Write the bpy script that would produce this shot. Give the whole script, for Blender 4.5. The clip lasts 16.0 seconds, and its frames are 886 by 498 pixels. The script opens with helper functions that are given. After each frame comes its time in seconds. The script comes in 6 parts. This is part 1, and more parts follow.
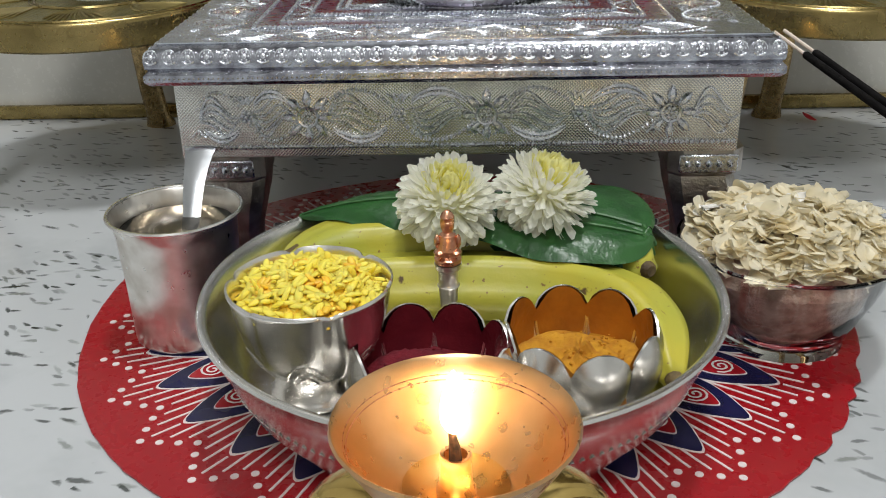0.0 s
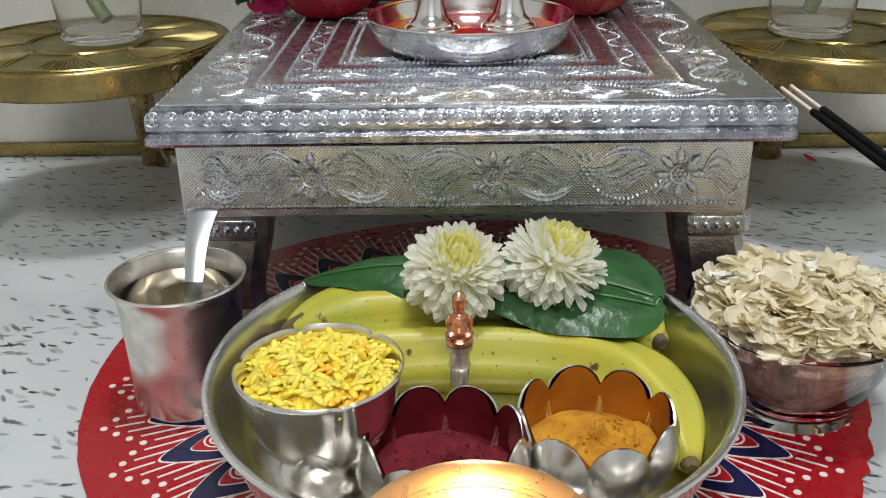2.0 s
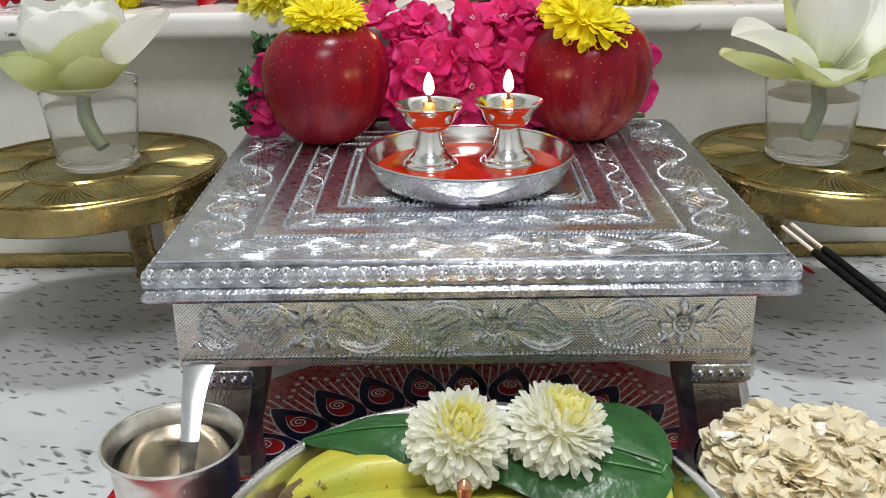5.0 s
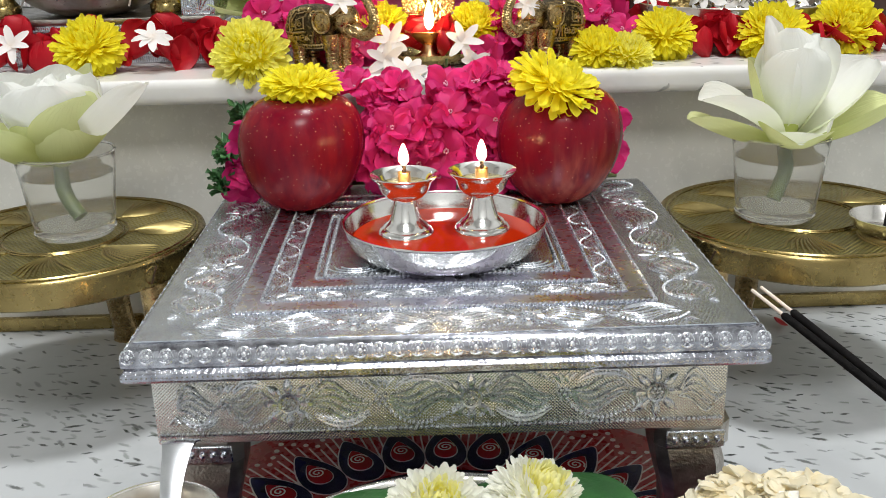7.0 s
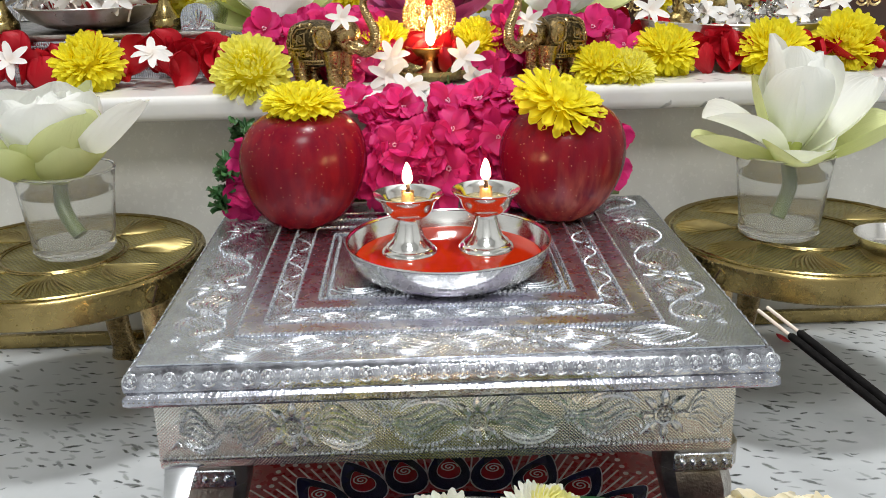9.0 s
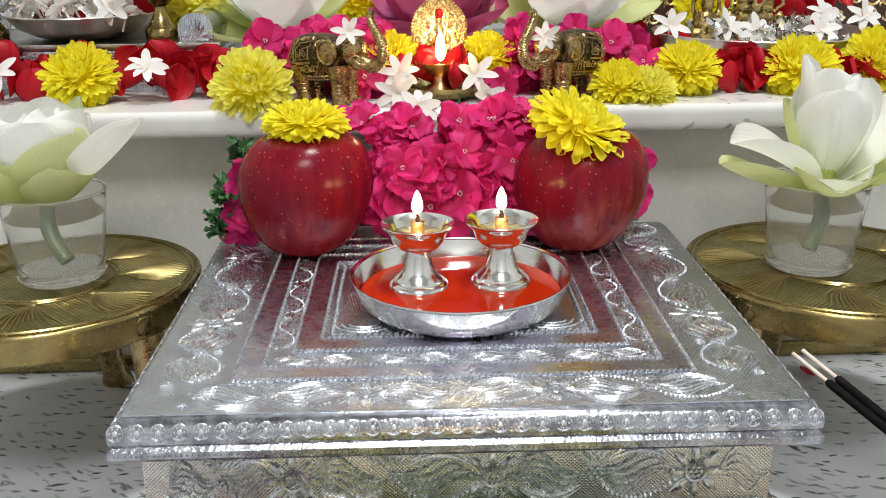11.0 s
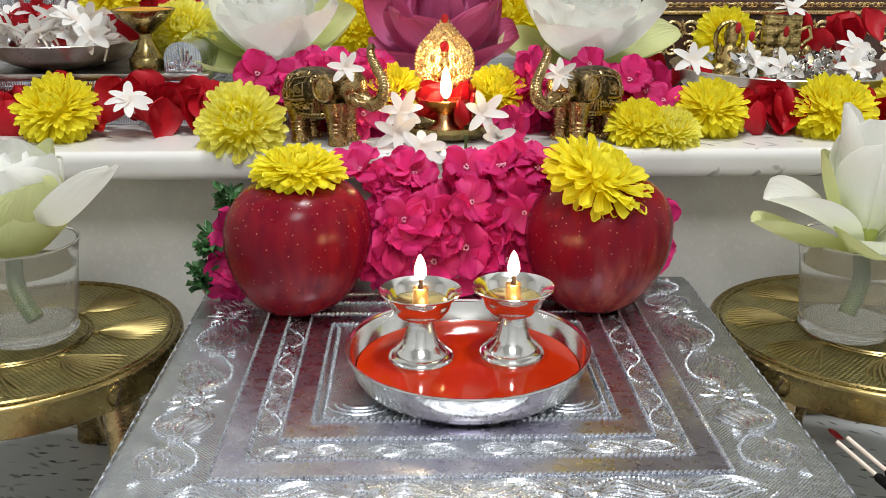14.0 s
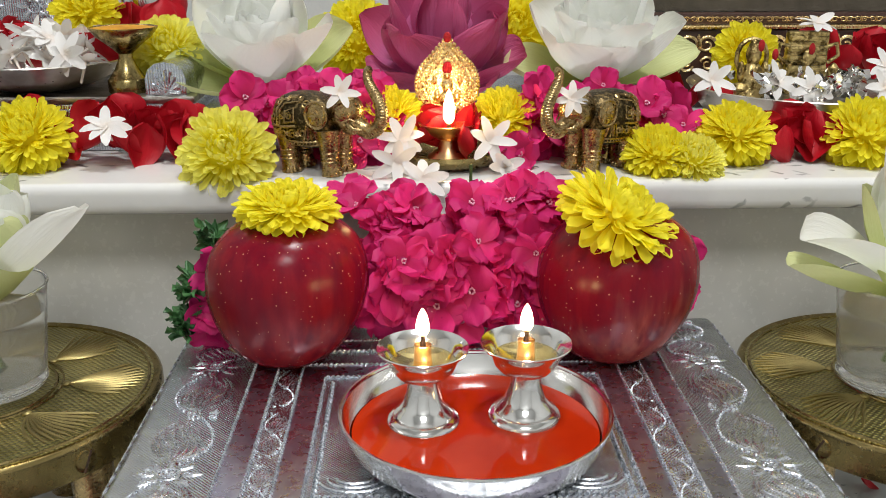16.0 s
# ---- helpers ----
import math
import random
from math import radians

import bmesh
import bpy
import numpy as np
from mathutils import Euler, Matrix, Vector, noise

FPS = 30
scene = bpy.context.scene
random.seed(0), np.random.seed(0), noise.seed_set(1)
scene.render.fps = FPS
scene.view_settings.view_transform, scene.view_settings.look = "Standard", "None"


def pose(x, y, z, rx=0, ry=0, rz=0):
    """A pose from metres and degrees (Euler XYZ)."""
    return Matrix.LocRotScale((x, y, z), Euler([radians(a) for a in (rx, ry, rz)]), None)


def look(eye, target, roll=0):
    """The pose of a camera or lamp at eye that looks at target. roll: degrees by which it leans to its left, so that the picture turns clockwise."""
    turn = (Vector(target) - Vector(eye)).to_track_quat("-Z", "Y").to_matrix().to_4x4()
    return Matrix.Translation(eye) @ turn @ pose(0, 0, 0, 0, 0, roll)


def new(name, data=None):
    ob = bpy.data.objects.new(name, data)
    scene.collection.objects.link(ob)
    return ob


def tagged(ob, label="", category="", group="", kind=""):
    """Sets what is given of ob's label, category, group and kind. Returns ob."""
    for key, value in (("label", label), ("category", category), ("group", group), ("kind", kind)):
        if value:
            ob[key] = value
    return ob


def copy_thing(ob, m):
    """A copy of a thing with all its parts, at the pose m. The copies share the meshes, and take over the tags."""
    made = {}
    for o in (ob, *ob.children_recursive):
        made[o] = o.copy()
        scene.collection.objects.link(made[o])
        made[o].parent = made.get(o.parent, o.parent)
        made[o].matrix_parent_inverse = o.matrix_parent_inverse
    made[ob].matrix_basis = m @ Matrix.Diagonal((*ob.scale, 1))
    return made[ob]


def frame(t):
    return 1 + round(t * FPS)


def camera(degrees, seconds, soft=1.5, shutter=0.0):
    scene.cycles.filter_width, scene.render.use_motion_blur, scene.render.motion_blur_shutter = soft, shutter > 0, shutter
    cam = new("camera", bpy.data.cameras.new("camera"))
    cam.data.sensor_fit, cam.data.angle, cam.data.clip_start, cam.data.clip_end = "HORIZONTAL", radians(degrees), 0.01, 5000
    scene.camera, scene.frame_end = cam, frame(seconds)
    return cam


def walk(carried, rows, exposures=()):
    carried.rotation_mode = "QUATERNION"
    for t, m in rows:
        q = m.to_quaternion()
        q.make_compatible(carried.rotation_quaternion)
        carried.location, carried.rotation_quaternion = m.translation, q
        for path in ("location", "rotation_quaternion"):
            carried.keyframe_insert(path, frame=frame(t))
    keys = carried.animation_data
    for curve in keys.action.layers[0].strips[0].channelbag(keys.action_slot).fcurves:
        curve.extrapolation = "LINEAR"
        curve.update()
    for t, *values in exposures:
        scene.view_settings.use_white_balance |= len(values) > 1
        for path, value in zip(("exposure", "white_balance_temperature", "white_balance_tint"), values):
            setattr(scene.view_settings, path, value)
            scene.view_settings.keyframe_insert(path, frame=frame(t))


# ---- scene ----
cam = camera(49.6, 16.0, soft=0.9)
PATH = [
    (0, (0.00214, -0.42208, 0.21696), (-0.01142, 0.03202, 0.00814), -1.33),
    (0.5, (0.00034, -0.41692, 0.22172), (-0.01076, 0.03736, 0.01314), -1.17),
    (1, (-0.00227, -0.41154, 0.22614), (-0.01082, 0.04313, 0.01829), -1.07),
    (1.5, (-0.00383, -0.40942, 0.23305), (-0.01123, 0.04563, 0.02598), -0.98),
    (2, (-0.00617, -0.40529, 0.23877), (-0.01325, 0.04995, 0.03212), -0.93),
    (2.5, (-0.00799, -0.40106, 0.24505), (-0.01511, 0.05423, 0.03849), -0.83),
    (3, (-0.00890, -0.39700, 0.25116), (-0.01608, 0.05901, 0.04619), -0.75),
    (3.5, (-0.00961, -0.39160, 0.25963), (-0.01683, 0.06666, 0.05976), -0.79),
    (4, (-0.01037, -0.38788, 0.26646), (-0.01688, 0.07313, 0.07298), -0.74),
    (6.5, (-0.00847, -0.37761, 0.29401), (-0.00193, 0.09293, 0.12504), -1.36),
    (7, (-0.00781, -0.38155, 0.29778), (0.00096, 0.09009, 0.13202), -1.36),
    (7.5, (-0.00869, -0.38317, 0.29854), (0.00252, 0.08941, 0.13562), -1.32),
    (8, (-0.01026, -0.38499, 0.29934), (0.00208, 0.08782, 0.13719), -1.33),
    (10.5, (-0.01694, -0.34693, 0.30570), (-0.00459, 0.12626, 0.14464), -0.84),
    (11, (-0.01844, -0.33813, 0.30661), (-0.00556, 0.13517, 0.14593), -0.66),
    (11.5, (-0.02038, -0.32817, 0.31102), (-0.00738, 0.14540, 0.15114), -0.65),
    (12, (-0.02192, -0.32149, 0.31510), (-0.00909, 0.15218, 0.15550), -0.63),
    (12.5, (-0.02425, -0.31540, 0.31894), (-0.01219, 0.15850, 0.15999), -0.48),
    (13, (-0.02288, -0.30694, 0.31868), (-0.01063, 0.16710, 0.16013), -0.44),
    (13.5, (-0.02050, -0.29689, 0.31661), (-0.00774, 0.17728, 0.15849), -0.32),
    (14, (-0.02049, -0.28402, 0.31839), (-0.00631, 0.19028, 0.16078), 0.05),
    (14.5, (-0.01870, -0.27245, 0.31760), (-0.00391, 0.20198, 0.16045), 0.05),
    (15, (-0.01633, -0.25883, 0.31886), (-0.00135, 0.21556, 0.16159), 0.04),
    (15.5, (-0.01710, -0.24545, 0.32120), (-0.00220, 0.22917, 0.16461), 0.02),
    (16, (-0.02122, -0.23507, 0.32287), (-0.00662, 0.23981, 0.16708), -0.04),
]
walk(cam, [(t, look(eye, target, roll)) for t, eye, target, roll in PATH],
     [(0.0, -0.20), (1.5, -0.12), (4.0, 0.08), (6.5, 0.27), (10.5, 0.27), (16.0, 0.12)])

# ---- light ----
world = bpy.data.worlds.new("world")
scene.world = world
world.use_nodes = True
world.node_tree.nodes["Background"].inputs[0].default_value = (0.9, 0.95, 1.0, 1)
world.node_tree.nodes["Background"].inputs[1].default_value = 0.03


def area(name, loc, target, sx, sy, power, col):
    la = bpy.data.lights.new(name, "AREA")
    la.shape, la.size, la.size_y, la.energy, la.color = "RECTANGLE", sx, sy, power, col
    ob = new(name, la)
    ob.matrix_world = look(loc, target)
    return ob


# ceiling panel over the altar, then an added fill lamp behind for frontal light
area("ceiling_lamp", (0.19, 0.02, 2.36), (0.19, 0.02, 0), 0.26, 0.26, 27, (0.98, 0.99, 1.0))
area("ceiling_lamp", (0.0, -1.5, 2.36), (0.0, -1.5, 0), 0.7, 0.7, 34, (0.98, 0.99, 1.0))


# ---- materials ----
def principled(name):
    m = bpy.data.materials.new(name)
    m.use_nodes = True
    nt = m.node_tree
    return m, nt, nt.nodes["Principled BSDF"]


def node(nt, kind, **kw):
    n = nt.nodes.new(kind)
    for k, v in kw.items():
        n.inputs[k.replace("_", " ")].default_value = v
    return n


def ramp(nt, src, a, b, lo=0.35, hi=0.65):
    r = nt.nodes.new("ShaderNodeMapRange")
    r.inputs["From Min"].default_value, r.inputs["From Max"].default_value = lo, hi
    nt.links.new(src, r.inputs["Value"])
    mx = nt.nodes.new("ShaderNodeMix")
    mx.data_type = "RGBA"
    nt.links.new(r.outputs[0], mx.inputs["Factor"])
    for sock, v in ((mx.inputs["A"], a), (mx.inputs["B"], b)):
        if isinstance(v, tuple):
            sock.default_value = (*v, 1)
        else:
            nt.links.new(v, sock)
    return mx.outputs["Result"]


def coords(nt, scale=(1, 1, 1), rot=(0, 0, 0), source="Object"):
    tc, mp = nt.nodes.new("ShaderNodeTexCoord"), nt.nodes.new("ShaderNodeMapping")
    mp.inputs["Scale"].default_value, mp.inputs["Rotation"].default_value = scale, rot
    nt.links.new(tc.outputs[source], mp.inputs["Vector"])
    return mp.outputs[0]


def noise_of(nt, vec, scale, detail=3.0, rough=0.5):
    n = node(nt, "ShaderNodeTexNoise", Scale=scale, Detail=detail, Roughness=rough)
    nt.links.new(vec, n.inputs["Vector"])
    return n.outputs["Fac"]


def bump(nt, bs, src, dist, strength=1.0):
    b = node(nt, "ShaderNodeBump", Strength=strength, Distance=dist)
    nt.links.new(src, b.inputs["Height"])
    nt.links.new(b.outputs[0], bs.inputs["Normal"])


def material(name, a, b=None, rough=0.5, rough2=None, metal=0.0, scale=60, fine=400, relief=0.0, lo=0.35, hi=0.65,
             island=0.0, sss=0.0, coat=0.0, spec=0.5, stretch=(1, 1, 1), sheen=0.0, source="Object", rnd=0.0):
    m, nt, bs = principled(name)
    vec = coords(nt, stretch, source=source)
    n1, n2 = noise_of(nt, vec, scale), noise_of(nt, vec, fine, 2.0)
    col = ramp(nt, n1, a, b or a, lo, hi)
    if island or rnd:
        src = nt.nodes.new("ShaderNodeNewGeometry").outputs["Random Per Island"] if island else nt.nodes.new("ShaderNodeObjectInfo").outputs["Random"]
        hs = nt.nodes.new("ShaderNodeHueSaturation")
        mr = nt.nodes.new("ShaderNodeMapRange")
        mr.inputs["To Min"].default_value, mr.inputs["To Max"].default_value = 1 - (island or rnd), 1 + (island or rnd) * 0.6
        nt.links.new(src, mr.inputs["Value"])
        nt.links.new(mr.outputs[0], hs.inputs["Value"])
        nt.links.new(col, hs.inputs["Color"])
        col = hs.outputs[0]
    nt.links.new(col, bs.inputs["Base Color"])
    bs.inputs["Metallic"].default_value = metal
    rr = nt.nodes.new("ShaderNodeMapRange")
    rr.inputs["To Min"].default_value, rr.inputs["To Max"].default_value = rough, rough if rough2 is None else rough2
    nt.links.new(n2, rr.inputs["Value"])
    nt.links.new(rr.outputs[0], bs.inputs["Roughness"])
    bs.inputs["Specular IOR Level"].default_value = spec
    bs.inputs["Coat Weight"].default_value = coat
    bs.inputs["Coat Roughness"].default_value = 0.08
    if sheen:
        bs.inputs["Sheen Weight"].default_value = sheen
    if sss:
        bs.inputs["Subsurface Weight"].default_value = sss
        bs.inputs["Subsurface Radius"].default_value = (0.004, 0.003, 0.002)
        bs.inputs["Subsurface Scale"].default_value = 1.0
    if relief:
        bump(nt, bs, n2, relief)
    return m


def petal_material(name, base, tip, along, rough=0.5, trans=0.25, island=0.12, vein=0.0002):
    """A thin petal, base to tip along its UV, letting some light through."""
    m, nt, bs = principled(name)
    uv = nt.nodes.new("ShaderNodeUVMap")
    sp = nt.nodes.new("ShaderNodeSeparateXYZ")
    nt.links.new(uv.outputs[0], sp.inputs[0])
    col = ramp(nt, sp.outputs["Y"], base, tip, *along)
    hs, mr = nt.nodes.new("ShaderNodeHueSaturation"), nt.nodes.new("ShaderNodeMapRange")
    mr.inputs["To Min"].default_value, mr.inputs["To Max"].default_value = 1 - island, 1 + island * 0.4
    geo = nt.nodes.new("ShaderNodeNewGeometry")
    nt.links.new(geo.outputs["Random Per Island"], mr.inputs["Value"])
    nt.links.new(mr.outputs[0], hs.inputs["Value"])
    nt.links.new(col, hs.inputs["Color"])
    nt.links.new(hs.outputs[0], bs.inputs["Base Color"])
    bs.inputs["Roughness"].default_value = rough
    bs.inputs["Specular IOR Level"].default_value = 0.3
    wave = node(nt, "ShaderNodeTexNoise", Scale=3.0, Detail=3.0)
    mp = nt.nodes.new("ShaderNodeMapping")
    mp.inputs["Scale"].default_value = (9, 1.2, 1)
    nt.links.new(uv.outputs[0], mp.inputs["Vector"])
    nt.links.new(mp.outputs[0], wave.inputs["Vector"])
    bump(nt, bs, wave.outputs["Fac"], vein)
    tl, mx = nt.nodes.new("ShaderNodeBsdfTranslucent"), nt.nodes.new("ShaderNodeMixShader")
    nt.links.new(hs.outputs[0], tl.inputs["Color"])
    mx.inputs["Fac"].default_value = trans
    nt.links.new(bs.outputs[0], mx.inputs[1])
    nt.links.new(tl.outputs[0], mx.inputs[2])
    nt.links.new(mx.outputs[0], nt.nodes["Material Output"].inputs["Surface"])
    return m


def dotted_metal(name, col, dark, rough, cell, depth, worn=0.1, rot=(0, 0, 0.785), buckled=0.0):
    """Sheet metal stamped with a fine regular pebbling, tarnished in patches, darker between pebbles."""
    m, nt, bs = principled(name)
    vec = coords(nt, rot=rot)
    vo = node(nt, "ShaderNodeTexVoronoi", Scale=1 / cell, Randomness=0.16)
    vo.voronoi_dimensions = "2D"
    nt.links.new(vec, vo.inputs["Vector"])
    inv = nt.nodes.new("ShaderNodeMath")
    inv.operation = "MULTIPLY"
    inv.inputs[1].default_value = -1
    nt.links.new(vo.outputs["Distance"], inv.inputs[0])
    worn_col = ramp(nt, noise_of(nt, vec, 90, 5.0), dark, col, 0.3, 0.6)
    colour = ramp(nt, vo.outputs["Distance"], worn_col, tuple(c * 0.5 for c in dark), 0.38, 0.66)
    buckle = nt.nodes.new("ShaderNodeMath")
    buckle.operation = "MULTIPLY_ADD"
    buckle.inputs[1].default_value = buckled
    nt.links.new(noise_of(nt, vec, 210, 2.0), buckle.inputs[0])
    nt.links.new(inv.outputs[0], buckle.inputs[2])
    height = buckle.outputs[0]
    nt.links.new(colour, bs.inputs["Base Color"])
    bs.inputs["Metallic"].default_value = 1
    rr = nt.nodes.new("ShaderNodeMapRange")
    rr.inputs["To Min"].default_value, rr.inputs["To Max"].default_value = rough, rough + worn
    nt.links.new(noise_of(nt, vec, 220, 3.0), rr.inputs["Value"])
    nt.links.new(rr.outputs[0], bs.inputs["Roughness"])
    bump(nt, bs, height, depth)
    return m


def glass(name, col=(1, 1, 1), ior=1.45, rough=0.0, clear=1.0):
    m, nt, bs = principled(name)
    bs.inputs["Base Color"].default_value = (*col, 1)
    bs.inputs["Transmission Weight"].default_value = clear
    bs.inputs["Roughness"].default_value = rough
    bs.inputs["IOR"].default_value = ior
    return m


def fleck_mask(nt, vec, cell, length, width, lean, share):
    """Short pointed flecks, one to a cell at most, each turned its own way; share is a socket that thins them."""
    vo = node(nt, "ShaderNodeTexVoronoi", Scale=1 / cell, Randomness=1.0)
    vo.voronoi_dimensions = "2D"
    nt.links.new(vec, vo.inputs["Vector"])
    rnd = nt.nodes.new("ShaderNodeSeparateColor")
    nt.links.new(vo.outputs["Color"], rnd.inputs[0])
    off = nt.nodes.new("ShaderNodeVectorMath")
    off.operation = "SUBTRACT"
    nt.links.new(vec, off.inputs[0])
    nt.links.new(vo.outputs["Position"], off.inputs[1])
    ang = nt.nodes.new("ShaderNodeMapRange")
    ang.inputs["To Min"].default_value, ang.inputs["To Max"].default_value = lean
    nt.links.new(rnd.outputs[0], ang.inputs["Value"])
    spin = nt.nodes.new("ShaderNodeVectorRotate")
    spin.rotation_type = "Z_AXIS"
    nt.links.new(off.outputs[0], spin.inputs["Vector"])
    nt.links.new(ang.outputs[0], spin.inputs["Angle"])
    size = nt.nodes.new("ShaderNodeVectorMath")
    size.operation = "MULTIPLY"
    size.inputs[1].default_value = (2 / length, 2 / width, 0)
    nt.links.new(spin.outputs[0], size.inputs[0])
    warp = node(nt, "ShaderNodeTexNoise", Scale=330.0, Detail=2.0)
    nt.links.new(vec, warp.inputs["Vector"])
    jig = nt.nodes.new("ShaderNodeVectorMath")
    jig.operation = "MULTIPLY_ADD"
    jig.inputs[1].default_value = (0.9, 1.3, 0)
    nt.links.new(warp.outputs["Color"], jig.inputs[0])
    nt.links.new(size.outputs[0], jig.inputs[2])
    mid = nt.nodes.new("ShaderNodeVectorMath")
    mid.operation = "SUBTRACT"
    mid.inputs[1].default_value = (0.45, 0.65, 0)
    nt.links.new(jig.outputs[0], mid.inputs[0])
    far = nt.nodes.new("ShaderNodeVectorMath")
    far.operation = "LENGTH"
    nt.links.new(mid.outputs[0], far.inputs[0])
    body = nt.nodes.new("ShaderNodeMapRange")
    body.inputs["From Min"].default_value, body.inputs["From Max"].default_value = 1.0, 0.45
    nt.links.new(far.outputs["Value"], body.inputs["Value"])
    few = nt.nodes.new("ShaderNodeMath")
    few.operation = "LESS_THAN"
    nt.links.new(rnd.outputs[1], few.inputs[0])
    nt.links.new(share, few.inputs[1])
    pale = nt.nodes.new("ShaderNodeMapRange")
    pale.inputs["To Min"].default_value = 0.35
    nt.links.new(rnd.outputs[2], pale.inputs["Value"])
    m1, m2 = nt.nodes.new("ShaderNodeMath"), nt.nodes.new("ShaderNodeMath")
    m1.operation = m2.operation = "MULTIPLY"
    nt.links.new(body.outputs[0], m1.inputs[0])
    nt.links.new(few.outputs[0], m1.inputs[1])
    nt.links.new(m1.outputs[0], m2.inputs[0])
    nt.links.new(pale.outputs[0], m2.inputs[1])
    return m2.outputs[0]


def marble(name, ground, vein, fleck, dark, share=(0.05, 0.75), lean=(-0.25, 1.0), tip=0.0):
    """White marble with grey clouds and short dark flecks gathered in drifts."""
    m, nt, bs = principled(name)
    vec = coords(nt, rot=(tip, 0, 0))
    colour = ramp(nt, noise_of(nt, vec, 9, 5.0, 0.6), ground, vein, 0.48, 0.8)
    drift = nt.nodes.new("ShaderNodeMapRange")
    drift.inputs["From Min"].default_value, drift.inputs["From Max"].default_value = 0.42, 0.66
    drift.inputs["To Min"].default_value, drift.inputs["To Max"].default_value = share
    nt.links.new(noise_of(nt, vec, 11, 3.0, 0.6), drift.inputs["Value"])
    for cell, length, width, tone in ((0.0125, 0.0120, 0.0032, fleck), (0.0085, 0.0085, 0.0026, dark), (0.021, 0.015, 0.0036, dark)):
        colour = ramp(nt, fleck_mask(nt, vec, cell, length, width, lean, drift.outputs[0]), colour, tone, 0.0, 1.0)
    nt.links.new(colour, bs.inputs["Base Color"])
    bs.inputs["Roughness"].default_value = 0.16
    bump(nt, bs, noise_of(nt, vec, 60, 3.0), 0.0004, 0.3)
    return m


FLOOR = marble("marble_floor", (0.51, 0.53, 0.54), (0.37, 0.39, 0.395), (0.20, 0.22, 0.20), (0.035, 0.042, 0.036))
SLAB = marble("marble_slab", (0.70, 0.69, 0.665), (0.55, 0.54, 0.52), (0.30, 0.31, 0.29), (0.05, 0.05, 0.045), (0.03, 0.36), (-0.4, 0.9), 0.8)
RISER = material("riser_stone", (0.71, 0.695, 0.63), (0.58, 0.57, 0.515), rough=0.20, rough2=0.32, scale=14, fine=300, relief=0.0001)
PLASTER = material("wall_paint", (0.60, 0.60, 0.585), (0.55, 0.55, 0.535), rough=0.7, scale=3, fine=150, relief=0.0004)
SILVER = material("polished_silver", (0.88, 0.87, 0.85), (0.76, 0.75, 0.73), rough=0.10, rough2=0.18, metal=1, scale=45, fine=120, relief=0.00002)
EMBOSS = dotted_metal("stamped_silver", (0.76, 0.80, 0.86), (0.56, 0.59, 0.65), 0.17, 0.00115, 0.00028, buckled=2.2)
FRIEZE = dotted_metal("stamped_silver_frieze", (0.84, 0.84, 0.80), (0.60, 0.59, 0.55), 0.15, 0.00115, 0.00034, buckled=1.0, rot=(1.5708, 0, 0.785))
RELIEF = material("raised_silver", (0.80, 0.83, 0.88), (0.58, 0.60, 0.65), rough=0.20, rough2=0.34, metal=1, scale=150, fine=900, relief=0.0002)
DARKSILVER = material("tarnished_silver", (0.33, 0.30, 0.26), (0.55, 0.52, 0.48), rough=0.25, rough2=0.4, metal=1, scale=110, fine=700, relief=0.0004)
EDGESILVER = material("edge_silver", (0.56, 0.58, 0.64), (0.27, 0.27, 0.31), rough=0.12, rough2=0.26, metal=1, scale=160, fine=600, relief=0.0003)
# lilac of the mirrored magenta flowers is put into this silver colour
MIRROR = material("plain_silver_band", (0.67, 0.67, 0.76), (0.52, 0.50, 0.63), rough=0.20, rough2=0.36, metal=1, scale=70, fine=200, relief=0.00016)
STEEL = material("steel", (0.88, 0.86, 0.82), (0.76, 0.74, 0.70), rough=0.19, rough2=0.30, metal=1, scale=50, fine=140, relief=0.00005)
STEELWORN = material("worn_steel", (0.86, 0.83, 0.78), (0.62, 0.57, 0.50), rough=0.22, rough2=0.40, metal=1, scale=75, fine=260, relief=0.0001)
SPOONSTEEL = material("spoon_steel", (0.80, 0.82, 0.84), (0.68, 0.70, 0.72), rough=0.2, rough2=0.3, metal=1, scale=60, fine=200)
BRASS = material("brass", (0.38, 0.29, 0.12), (0.27, 0.205, 0.08), rough=0.18, rough2=0.34, metal=1, scale=40, fine=250, relief=0.00006)
FANBRASS = material("raised_brass", (0.46, 0.37, 0.155), (0.31, 0.245, 0.10), rough=0.34, rough2=0.46, metal=1, scale=60, fine=300, relief=0.0001)
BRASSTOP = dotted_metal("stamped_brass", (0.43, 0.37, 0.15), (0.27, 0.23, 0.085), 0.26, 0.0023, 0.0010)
COPPER = material("copper", (0.80, 0.42, 0.27), (0.55, 0.26, 0.15), rough=0.2, rough2=0.38, metal=1, scale=160, fine=500, relief=0.0004)
LEGBRASS = material("polished_brass", (0.78, 0.57, 0.20), (0.60, 0.42, 0.13), rough=0.1, rough2=0.2, metal=1, scale=60, fine=250, relief=0.0001)
LAMPBRASS = material("lamp_brass", (0.80, 0.50, 0.26), (0.70, 0.41, 0.19), rough=0.22, rough2=0.36, metal=1, scale=60, fine=180, relief=0.00008)
ANTIQUE = material("antique_brass", (0.46, 0.33, 0.155), (0.21, 0.145, 0.065), rough=0.2, rough2=0.36, metal=1, scale=160, fine=700, relief=0.0003, lo=0.46, hi=0.75)
IDOLBRASS = material("old_brass", (0.60, 0.46, 0.20), (0.16, 0.11, 0.04), rough=0.25, rough2=0.45, metal=1, scale=210, fine=500, relief=0.0012, lo=0.45, hi=0.6)
